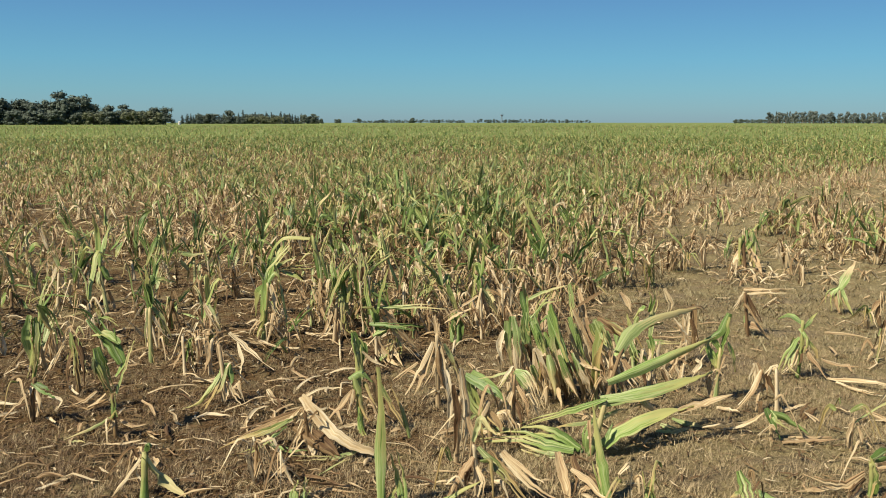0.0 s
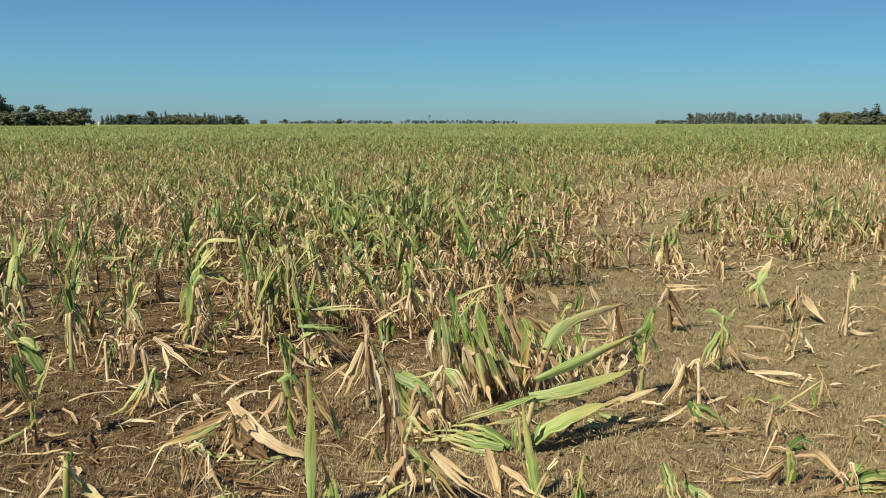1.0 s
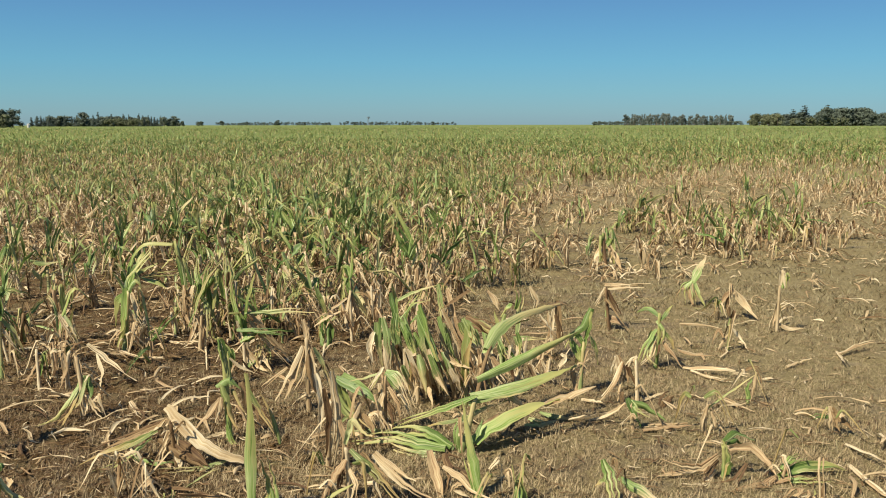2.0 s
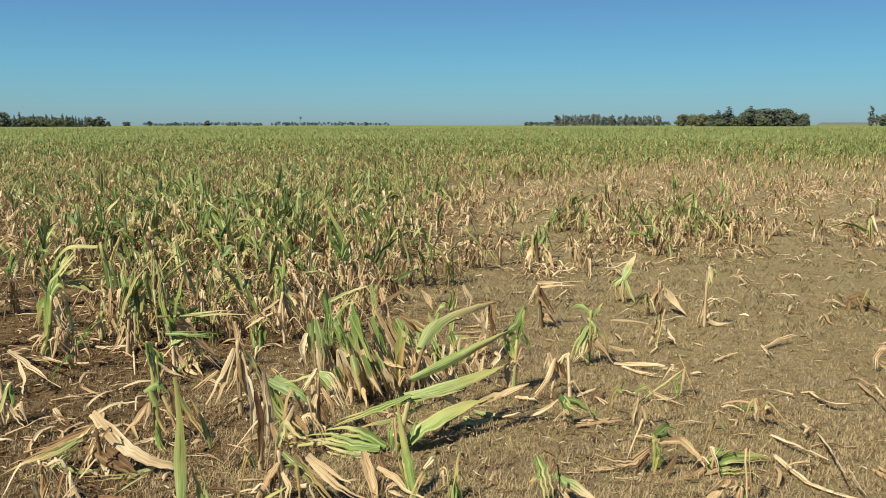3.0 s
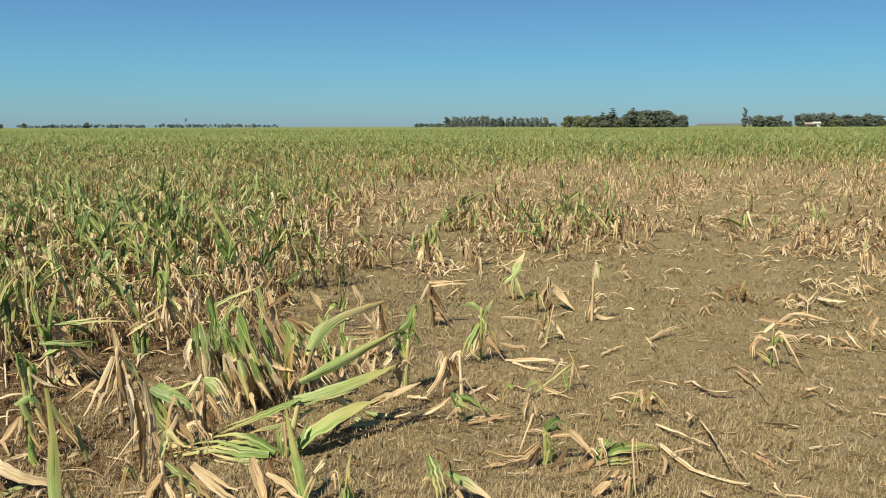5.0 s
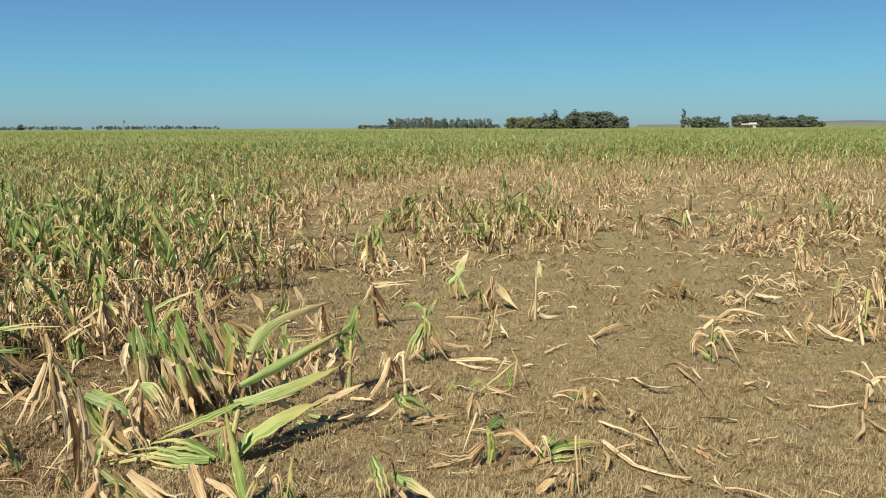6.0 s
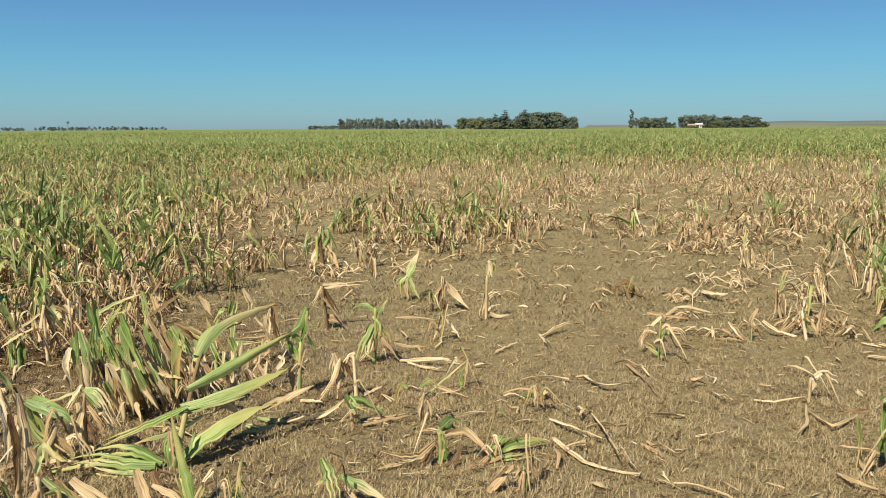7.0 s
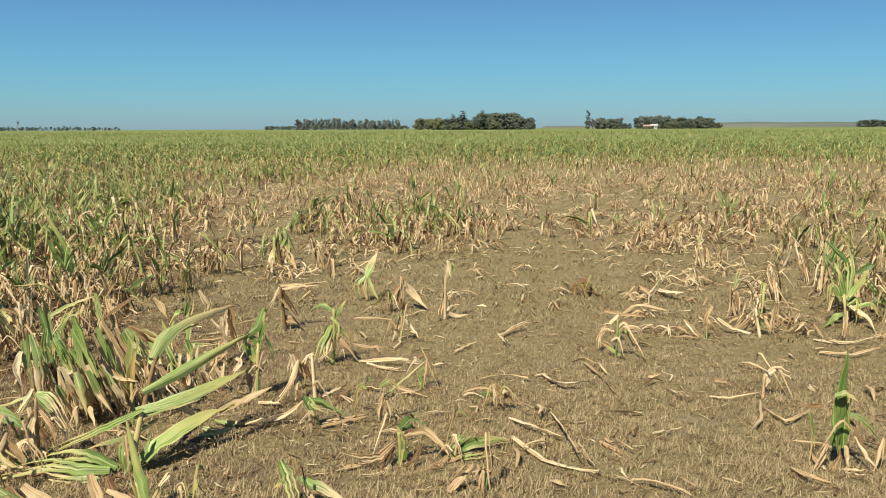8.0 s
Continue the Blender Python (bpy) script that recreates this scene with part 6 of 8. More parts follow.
fallen_leaf(dry, 2.98, 4.47, 0.026, (-161, 0.34), (-160, 0.32))
fallen_leaf(dry, 2.06, 3.72, 0.021, (174, 0.24), (163, 0.16))
fallen_leaf(dry, 1.96, 3.50, 0.028, (-178, 0.29), (155, 0.16), (162, 0.12))
fallen_leaf(dry, 2.29, 3.72, 0.015, (-158, 0.38), (-157, 0.33))
fallen_leaf(dry, 2.17, 3.28, 0.020, (-159, 0.15), (-157, 0.16))
fallen_leaf(brown, 4.39, 6.77, 0.062, (-160, 0.31), (-180, 0.29))
fallen_leaf(dry, 2.41, 5.05, 0.025, (55, 0.15), (76, 0.091))
fallen_leaf(dry, 2.84, 5.27, 0.031, (61, 0.19), (83, 0.13))
fallen_leaf(dry, 2.88, 5.36, 0.021, (-161, 0.23), (-158, 0.15))
fallen_leaf(dry, 2.04, 7.85, 0.041, (105, 0.2), (88, 0.21))
fallen_leaf(dry, 0.91, 4.15, 0.019, (87, 0.11), (65, 0.18))
fallen_leaf(dry, 2.55, 3.27, 0.019, (104, 0.072), (94, 0.08))
fallen_leaf(dry, 2.32, 3.31, 0.018, (-171, 0.087), (-166, 0.11))
fallen_leaf(dry, 4.43, 6.03, 0.044, (77, 0.25), (51, 0.35))
fallen_leaf(dry, 4.89, 6.27, 0.044, (-159, 0.35), (140, 0.11))
fallen_leaf(dry, 4.28, 5.44, 0.030, (135, 0.11), (143, 0.12))
fallen_leaf(dry, 1.38, 4.48, 0.028, (57, 0.07), (64, 0.083))
fallen_leaf(dry, 4.64, 4.33, 0.028, (144, 0.2), (103, 0.28))
fallen_leaf(dry, 3.09, 4.02, 0.022, (116, 0.031), (116, 0.04))
fallen_leaf(dry, 3.39, 3.82, 0.026, (158, 0.033), (145, 0.045))
fallen_leaf(dry, 3.05, 3.80, 0.021, (-163, 0.15), (175, 0.079))
fallen_leaf(dry, 3.16, 3.60, 0.017, (151, 0.1), (105, 0.17))
fallen_leaf(dry, 2.28, 3.29, 0.020, (177, 0.098), (-180, 0.062))
fallen_leaf(dry, 3.95, 5.47, 0.029, (60, 0.3), (174, 0.3))
fallen_leaf(dry, 4.44, 4.09, 0.031, (160, 0.2), (83, 0.31))
fallen_leaf(dry, 2.78, 2.68, 0.022, (-165, 0.12), (164, 0.091))
fallen_leaf(dry, 5.74, 6.97, 0.037, (-154, 0.65), (100, 0.22))
fallen_leaf(dry, -2.64, 7.39, 0.049, (151, 0.41), (147, 0.18))
fallen_leaf(dry, -2.34, 6.88, 0.048, (6, 0.14), (-7, 0.22))
fallen_leaf(dry, -2.42, 7.40, 0.039, (32, 0.19), (130, 0.3))
fallen_leaf(pale, -3.23, 6.41, 0.026, (16, 0.11), (14, 0.15))
fallen_leaf(dry, -4.53, 12.22, 0.071, (152, 0.72), (153, 0.58))
fallen_leaf(dry, -0.63, 4.06, 0.025, (130, 0.058), (38, 0.074))
fallen_leaf(dry, -1.46, 4.54, 0.021, (8, 0.1), (129, 0.077))


# ---- the rest of the crop ----
def random_plant(rng, life):
    """Parts of one battered plant: (is stalk, material index, start, width, segments)."""
    h = rng.uniform(0.09, 0.25) + 0.11 * max(0, life)
    if life < 0:
        h = rng.uniform(0.02, 0.09)
    lean, tilt = rng.uniform(0, 360), rng.uniform(55, 88) if life > 0 else rng.uniform(30, 80)
    parts = [(True, 4 if rng.random() > life * 0.6 else 2, (0, 0, 0), rng.uniform(0.013, 0.024), [(lean, tilt, h * 0.6), (lean + 30, tilt, h * 0.4)])]
    dead = [4, 4, 4, 5, 5, 3] if life > 0.3 else [4, 4, 4, 4, 5] if life > 0 else [4, 4, 4, 4, 4, 4, 5]
    for i in range(rng.randint(3, 5) if life > 0 and life < 0.3 else rng.randint(1, 3) if life > 0 else 0):       # sheaths and stubs of leaves round the stalk
        a, e, l = rng.uniform(0, 360), rng.uniform(52, 88), h * rng.uniform(0.55, 1.25)
        segs = [(a, e, l * 0.55), (a + rng.uniform(-25, 25), e + rng.uniform(-14, 8), l * 0.45)]
        top = l * math.sin(radians(e)) * 0.96
        if rng.random() < 0.6:
            drop = rng.uniform(35, 82)
            segs.append((a + rng.uniform(-80, 80), -drop, min(rng.uniform(0.06, 0.2), (top - 0.012) / math.sin(radians(drop)))))
        parts.append((False, rng.choice([0, 2, 3, 3]) if rng.random() < 0.3 * life else rng.choice(dead), (rng.uniform(-.03, .03), rng.uniform(-.03, .03), 0.005), rng.uniform(0.012, 0.030), segs))
    for i in range(rng.randint(6, 9)):
        a, z = rng.uniform(0, 360), h * rng.uniform(0.45, 1.0)
        out = 0.7 * z / math.tan(radians(tilt))
        start = (out * math.sin(radians(lean)), out * math.cos(radians(lean)), z)
        alive = rng.random() < life * (0.35 + 0.95 * z / h)
        kind = rng.random()
        w = rng.uniform(0.014, 0.034) if alive else rng.uniform(0.010, 0.027)
        if alive and kind < 0.42:                               # still standing, the tip broken over
            e = rng.uniform(48, 88)
            segs = [(a, e, rng.uniform(0.08, 0.20)), (a + rng.uniform(-15, 15), e - rng.uniform(4, 40), rng.uniform(0.07, 0.18))]
            if rng.random() < 0.6:
                segs.append((a + rng.uniform(-40, 40), rng.uniform(-75, -20), rng.uniform(0.05, 0.15)))
        elif alive and kind < 0.62:                             # thrown out sideways
            e = rng.uniform(8, 45)
            segs = [(a, e, rng.uniform(0.10, 0.22)), (a + rng.uniform(-20, 20), e - rng.uniform(8, 50), rng.uniform(0.08, 0.22))]
        else:                                                   # snapped and hanging
            up, l1 = (rng.uniform(20, 80), rng.uniform(0.02, 0.11)) if life > 0 else (rng.uniform(0, 45), rng.uniform(0.03, 0.10))
            top = z + l1 * math.sin(radians(up))
            drop = rng.uniform(38, 86) if life > 0 else rng.uniform(14, 45)
            l2 = min(rng.uniform(0.10, 0.28), (top - 0.012) / math.sin(radians(drop)))
            segs = [(a, up, l1), (a + rng.uniform(-20, 20), -drop, l2)]
            if rng.random() < (0.25 if life > 0 else 0.7):
                segs.append((a + rng.uniform(-40, 40), 0, rng.uniform(0.05, 0.14)))
        m = rng.choice([0, 0, 1, 1, 2, 3]) if alive else rng.choice(dead)
        parts.append((False, m, start, w, segs))
    return parts


def outward(segs):
    a = radians(segs[0][0])
    return (0.8 * math.sin(a), 0.8 * math.cos(a), 0.6)


KINDS = [(0.05, "withered corn stub with straw-coloured hanging leaves"), (0.4, "battered corn plant with tan and green torn leaves"),
         (0.8, "hail-torn corn plant with bent green leaves"), (-1, "collapsed corn plant, dry tan leaves lying on soil")]
crop = random.Random(5)
PROTOS = []
for life, label in KINDS:
    row = []
    for k in range(8):
        p = tagged(new("corn_plant"), label, "corn plant", "corn plants in the field")
        p.empty_display_size = 0.1
        for is_stalk, m, start, w, segs in random_plant(crop, life):
            if is_stalk:
                stem(p, LEAVES[m], start, w, *segs)
            else:
                v, f, uv = blade_data(crop, start, segs, w, 3, 4, outward(segs))
                ob = new("leaf", mesh_of("leaf", v, f, LEAVES[m], uv))
                ob.parent = p
        row.append(p)
    PROTOS.append(row)
WANTED = []


def settle(x, y, life, flat=False):
    """Ask for one more plant at x, y; life: how green it is."""
    WANTED.append((x, y, 3 if flat else min(2, max(0, int(life * 3 + crop.uniform(-0.6, 0.6))))))
    PLACED.append((x, y))


def stance(rng, x, y, size=1.0):
    s = size * rng.uniform(0.8, 1.25)
    return Matrix.LocRotScale((x, y, lie(x, y)), Euler((0, 0, rng.uniform(0, 6.28))), (s, s, s * rng.uniform(0.85, 1.15)))


def plant_singly(most):
    """The nearest of the wanted plants stand as single things; returns the rest."""
    order = sorted(WANTED, key=lambda w: w[0] ** 2 + w[1] ** 2)
    fresh = {p.name for row in PROTOS for p in row}
    for x, y, k in order[:most]:
        p, m = crop.choice(PROTOS[k]), stance(crop, x, y, 0.75 if k == 3 else 1.0)
        if p.name in fresh:
            fresh.discard(p.name)
            p.matrix_basis = m
        else:
            copy_thing(p, m).matrix_basis = m
    for row in PROTOS:
        for p in row:
            if p.name in fresh:
                p.matrix_basis = stance(crop, crop.uniform(-4, 0), crop.uniform(8, 9))
    return order[most:]


def stand(x, y, radius, count, life):
    """A small clump of plants."""
    for _ in range(max(1, round(count * 1.4))):
        a, r = crop.uniform(0, 6.28), radius * math.sqrt(crop.random())
        settle(x + r * math.sin(a), y + r * math.cos(a), life, life < 0.2 and crop.random() < 0.7)


def heap(x, y, count):
    """Plants beaten flat on one spot."""
    for _ in range(count):
        settle(x + crop.gauss(0, 0.22), y + crop.gauss(0, 0.16), 0, True)


def soft(v, a, b):
    t = min(1, max(0, (v - a) / (b - a)))
    return t * t * (3 - 2 * t)


def near_patch(x, y, cx, cy, r):
    return 1 - soft(math.hypot(x - cx, y - cy), 0.7 * r, 1.3 * r)


def edge_of_crop(y):
    """The x up to which the thick crop stands."""
    return np.interp(y, [4, 6.2, 8.9, 12.9, 19, 29, 36], [-0.6, 0.25, 0.9, 1.8, 4.6, 12, 60])


def thickness(x, y):
    r = math.hypot(x, y)
    patchy = noise.noise((x * 0.55, y * 0.55, 5)) * 0.5 + 0.5
    thick = 1 - soft(x - edge_of_crop(y), -0.4, 0.5)
    west = soft(-x / max(y, 1), 0.12, 0.42)
    d = thick * (0.95 - 0.35 * west * (1 - soft(r, 14, 22)) - 0.35 * west * (1 - soft(r, 7.5, 11)))
    start = 7.6 + 2.6 * soft(x / max(y, 1), 0.15, 0.42)        # the bare ground reaches farther out to the east
    d = max(d, soft(r, start, start + 2.2) * (0.10 + 0.16 * soft(r, 15, 24) + 0.64 * soft(patchy, 0.38, 0.68)) * (0.72 + 0.28 * soft(r, 14, 23)))
    d = max(d, soft(y + 0.25 * x, 27, 33) * 0.9)
    d *= (0.22 + 0.78 * soft(r, 5.2, 6.6)) * (1 - 0.8 * near_patch(x, y, -5.5, 12, 1.2)) * (1 - 0.85 * near_patch(x, y, 4.3, 21.5, 2.2))
    for cx, cy, cr in ((20, 39, 2.0), (24, 47, 2.6), (29, 57, 3.2)):
        d *= 1 - 0.85 * near_patch(x, y, cx, cy, cr)
    return d * (0.55 + 0.6 * patchy)


def greenness(x, y):
    r = math.hypot(x, y)
    g = 0.12 + 0.44 * (1 - soft(x - edge_of_crop(y), -1.5, 0.6)) - 0.26 * soft(-x / max(y, 1), 0.14, 0.42) * (1 - soft(r, 14, 30))
    g = max(g, 0.86 * soft(y + 0.25 * x, 16, 43))
    return min(1, max(0, g + 0.35 * noise.noise((x * 0.4, y * 0.4, 9))))


WEST, EAST = radians(-35), radians(57)


def scatter(rng, r0, r1, density, gap=0.0):
    """Places between the distances r0 and r1, thinned by the state of the crop."""
    n = int(0.5 * (EAST - WEST) * (r1 * r1 - r0 * r0) * density)
    for _ in range(n):
        a, r = rng.uniform(WEST, EAST), math.sqrt(rng.uniform(r0 * r0, r1 * r1))
        x, y = r * math.sin(a), r * math.cos(a)
        if rng.random() < thickness(x, y):
            if gap and any((x - u) ** 2 + (y - v) ** 2 < gap * gap for u, v in PLACED):
                continue
            yield x, y


def merged(name, pieces, materials, label, category, smooth=True):
    """Many placed copies of small pieces (vertices, faces, uvs, slots, matrix) as one mesh."""
    vs, ls, ps, us, ms, base = [], [], [], [], [], 0
    for (v, f, uv, slot), mat in pieces:
        vs.append(v @ np.array(mat.to_3x3()).T + np.array(mat.translation))
        ls.append(f + base)
        us.append(uv[f.ravel()])
        ms.append(slot)
        base += len(v)
    vs, ls, us, ms = np.concatenate(vs), np.concatenate(ls), np.concatenate(us), np.concatenate(ms)
    me = bpy.data.meshes.new(name)
    me.vertices.add(len(vs)), me.loops.add(ls.size), me.polygons.add(len(ls))
    me.vertices.foreach_set("co", vs.astype(np.float32).ravel())
    me.loops.foreach_set("vertex_index", ls.astype(np.int32).ravel())
    me.polygons.foreach_set("loop_start", np.arange(0, ls.size, 4, dtype=np.int32))
    me.polygons.foreach_set("material_index", ms.astype(np.int32))
    me.polygons.foreach_set("use_smooth", np.full(len(ls), smooth))
    me.uv_layers.new(name="UVMap").data.foreach_set("uv", us.astype(np.float32).ravel())
    for m in materials:
        me.materials.append(m)
    me.update(), me.validate()
    return tagged(new(name, me), label, category, kind="stuff")


def thinned(rng, parts, most):
    return parts if len(parts) <= most else rng.sample(parts, most)


def light_plant(rng, life, steps, cols, most):
    """A plant as one light piece for the distance."""
    v, f, uv, slot = [], [], [], []
    for is_stalk, m, start, w, segs in thinned(rng, random_plant(rng, life)[1:], most):
        a, b, c = blade_data(rng, start, segs, w * (1.0 if cols > 1 else 1.25), steps, cols, outward(segs), 0.8 if cols > 1 else 0)
        f += [[i + len(v) for i in q] for q in b]
        slot += [m] * len(b)
        v += a
        uv += c
    return np.array(v), np.array(f), np.array(uv), np.array(slot)


def crop_band(name, r0, r1, density, steps, cols, most, size, seed, label, extra=(), leaves=LEAVES):
    rng = random.Random(seed)
    bank = [[light_plant(rng, life, steps, cols, most) for _ in range(14)] for life in (0.05, 0.38, 0.75, -1)]
    pieces = [(rng.choice(bank[k]), stance(rng, x, y, 0.9 if k == 3 else 1.06)) for x, y, k in extra]
    for x, y in scatter(rng, r0, r1, density):
        g = min(2, max(0, int(greenness(x, y) * 3 + rng.uniform(-0.6, 0.6))))
        g = 3 if g == 0 and r1 < 30 and rng.random() < 0.5 else g
        s = rng.uniform(0.75, 1.3) * size * (0.86 + 0.36 * greenness(x, y))
        pieces.append((rng.choice(bank[g]), Matrix.LocRotScale((x, y, lie(x, y)), Euler((0, 0, rng.uniform(0, 6.28))), (s, s, s))))
    return merged(name, pieces, leaves, label, "crop")


# ---- clumps in the thin stretch ----
stand(2.0, 10.2, 0.30, 2, 0.1)
stand(2.3, 10.3, 0.30, 2, 0.0)
stand(2.4, 9.4, 0.37, 3, 0.6)
stand(2.6, 8.5, 0.37, 3, 0.1)
stand(3.7, 12.2, 0.44, 4, 0.45)
stand(3.9, 10.7, 0.44, 4, 0.25)
stand(4.7, 12.0, 0.37, 3, 0.1)
stand(4.7, 10.4, 0.58, 6, 0.35)
stand(4.7, 9.6, 0.51, 5, 0.15)
stand(4.0, 9.6, 0.37, 3, 0.5)
stand(6.1, 13.7, 0.37, 3, 0.7)
stand(7.1, 14.0, 0.37, 3, 0.0)
stand(7.7, 13.9, 0.44, 4, 0.0)
stand(5.8, 10.8, 0.30, 2, 0.2)
stand(6.1, 10.2, 0.30, 2, 0.0)
stand(10.7, 16.9, 0.51, 5, 0.05)
stand(8.7, 12.9, 0.44, 4, 0.05)
stand(6.8, 10.2, 0.23, 1, 0.0)
stand(9.6, 13.3, 0.37, 3, 0.1)
stand(9.7, 12.7, 0.30, 2, 0.0)
stand(6.7, 8.8, 0.30, 2, 0.0)
stand(6.4, 8.1, 0.30, 2, 0.0)
stand(0.9, 8.7, 0.37, 3, 0.2)
stand(1.4, 9.5, 0.30, 2, 0.1)
stand(1.3, 8.0, 0.37, 3, 0.5)
stand(1.6, 8.9, 0.30, 2, 0.1)
stand(2.1, 8.2, 0.30, 2, 0.1)
stand(2.4, 8.4, 0.30, 2, 0.0)
stand(3.0, 8.7, 0.30, 2, 0.0)
stand(3.1, 14.1, 0.44, 4, 0.15)
stand(3.7, 14.4, 0.44, 4, 0.1)
stand(5.6, 16.9, 0.37, 3, 0.1)
stand(6.0, 16.6, 0.37, 3, 0.1)
stand(6.6, 16.4, 0.37, 3, 0.1)
stand(3.0, 16.2, 0.37, 3, 0.3)
stand(2.4, 15.3, 0.44, 4, 0.2)
stand(1.3, 10.5, 0.30, 2, 0.1)
stand(0.9, 9.9, 0.30, 2, 0.2)
stand(3.0, 10.1, 0.30, 2, 0.1)
stand(3.9, 9.8, 0.30, 2, 0.1)
stand(8.9, 13.0, 0.44, 4, 0.05)
stand(6.7, 8.9, 0.30, 2, 0.0)
stand(6.5, 8.4, 0.30, 2, 0.0)
stand(8.0, 9.6, 0.30, 2, 0.0)
stand(7.5, 8.5, 0.30, 2, 0.0)
stand(6.2, 7.2, 0.30, 2, 0.2)
stand(6.1, 6.7, 0.23, 1, 0.0)
stand(7.6, 7.9, 0.23, 1, 0.1)
stand(16.5, 18.2, 0.58, 6, 0.1)
stand(14.5, 16.7, 0.30, 2, 0.0)
stand(15.2, 15.9, 0.58, 6, 0.4)
stand(11.6, 11.6, 0.44, 4, 0.05)
stand(9.7, 9.5, 0.30, 2, 0.05)
stand(8.5, 8.0, 0.44, 4, 0.2)
stand(8.3, 7.5, 0.44, 4, 0.2)
stand(7.4, 6.5, 0.72, 8, 0.4)
stand(8.7, 7.3, 0.72, 8, 0.4)
stand(10.5, 9.1, 0.72, 8, 0.4)
stand(11.4, 10.5, 0.51, 5, 0.2)
stand(7.1, 5.9, 0.51, 5, 0.4)
stand(6.5, 5.9, 0.37, 3, 0.2)
stand(6.5, 6.6, 0.23, 1, 0.0)
stand(13.9, 11.9, 0.65, 7, 0.4)
stand(15.1, 13.7, 0.65, 7, 0.35)
stand(15.3, 14.6, 0.37, 3, 0.1)
stand(6.4, 5.4, 0.51, 5, 0.4)
stand(5.7, 4.7, 0.51, 5, 0.4)
stand(4.8, 6.2, 0.23, 1, 0.0)
stand(4.8, 5.6, 0.23, 1, 0.0)
stand(5.3, 6.5, 0.23, 1, 0.0)
stand(4.6, 5.0, 0.23, 1, 0.1)
stand(5.0, 5.0, 0.23, 1, 0.0)
stand(4.0, 5.5, 0.23, 1, 0.05)
stand(6.4, 7.2, 0.30, 2, 0.0)
stand(5.8, 6.4, 0.23, 1, 0.0)
stand(4.1, 4.9, 0.23, 1, 0.0)
stand(4.3, 6.4, 0.23, 1, 0.1)
stand(3.7, 6.0, 0.23, 1, 0.0)
stand(1.7, 11.0, 0.30, 2, 0.0)
stand(1.8, 10.0, 0.30, 2, 0.3)
stand(2.0, 9.2, 0.37, 3, 0.1)
stand(2.8, 9.3, 0.37, 3, 0.05)
stand(3.4, 10.1, 0.44, 4, 0.1)
stand(4.3, 11.6, 0.44, 4, 0.2)
stand(4.0, 10.1, 0.44, 4, 0.2)
stand(3.6, 11.6, 0.44, 4, 0.3)
stand(3.4, 11.7, 0.32, 4, 0.50)
stand(3.9, 12.8, 0.32, 3, 0.40)
stand(3.5, 10.6, 0.32, 3, 0.50)
stand(4.4, 12.0, 0.32, 3, 0.30)
stand(5.2, 12.4, 0.32, 4, 0.55)
stand(5.1, 11.6, 0.32, 5, 0.60)
stand(5.1, 10.9, 0.32, 5, 0.55)
stand(5.2, 10.5, 0.32, 4, 0.30)
stand(5.2, 10.1, 0.32, 3, 0.20)
stand(5.7, 14.3, 0.32, 3, 0.30)
stand(5.4, 15.7, 0.32, 3, 0.30)
stand(8.0, 14.3, 0.32, 3, 0.20)
stand(14.2, 17.3, 0.32, 3, 0.30)
heap(7.6, 8.9, 5)
heap(7.8, 9.5, 4)
heap(7.3, 8.1, 3)
heap(6.5, 8.5, 4)
heap(6.5, 8.8, 3)
heap(4.8, 6.0, 2)
heap(4.7, 5.0, 2)
heap(4.5, 4.7, 2)
heap(4.2, 4.9, 2)
heap(5.7, 6.3, 2)
heap(7.2, 10.5, 2)
heap(6.9, 11.1, 3)
heap(10.4, 15.3, 4)
heap(11.0, 14.2, 4)
heap(8.9, 16.1, 5)
heap(9.2, 10.8, 4)
for x, y in scatter(crop, 3.5, 5.2, 9, 0.2):
    if x < edge_of_crop(y):
        settle(x, y, 0.1)
for x, y in scatter(crop, 5.2, 8.6, 24, 0.09):
    settle(x, y, greenness(x, y))
for _ in range(230):                                             # single beaten-down plants strewn over the open stretch
    r, h = crop.uniform(6.2, 15.5), radians(crop.uniform(14, 52))
    x, y = r * math.sin(h), r * math.cos(h)
    if crop.random() < 0.25 + 1.1 * noise.noise((x * 0.7, y * 0.7, 31)):
        settle(x, y, 0.3, crop.random() < 0.8)
rest = plant_singly(265)

FAR_LEAVES = [green, deep, deep, half, dry, brown]
crop_band("corn_crop_near", 8.6, 15, 23, 2, 2, 12, 1.12, 21, "battered corn standing thick, tan and green leaves", rest)
crop_band("corn_crop_middle", 15, 26, 18, 1, 2, 10, 0.95, 24, "battered corn in patches, tan and green leaves")
crop_band("corn_crop_far", 26, 70, 10.5, 1, 1, 5, 0.88, 22, "far battered corn crop, mostly green", leaves=FAR_LEAVES)
crop_band("corn_crop_distant", 70, 260, 0.66, 1, 1, 3, 1.08, 23, "distant green and straw-coloured corn crop", leaves=FAR_LEAVES)


# ---- dead grass and litter ----
def turf(x, y):
    """How thick the dead grass lies."""
    n = noise.noise((x * 0.9, y * 0.9, 2)) * 0.5 + 0.5
    open_ground = soft(x - edge_of_crop(max(y, 4)), -0.8, 0.6)
    front = 1 - soft(y, 3.4, 5.2)
    return (0.25 + 0.75 * max(open_ground, 0.25 * front)) * (0.5 + 0.5 * soft(n, 0.34, 0.58))


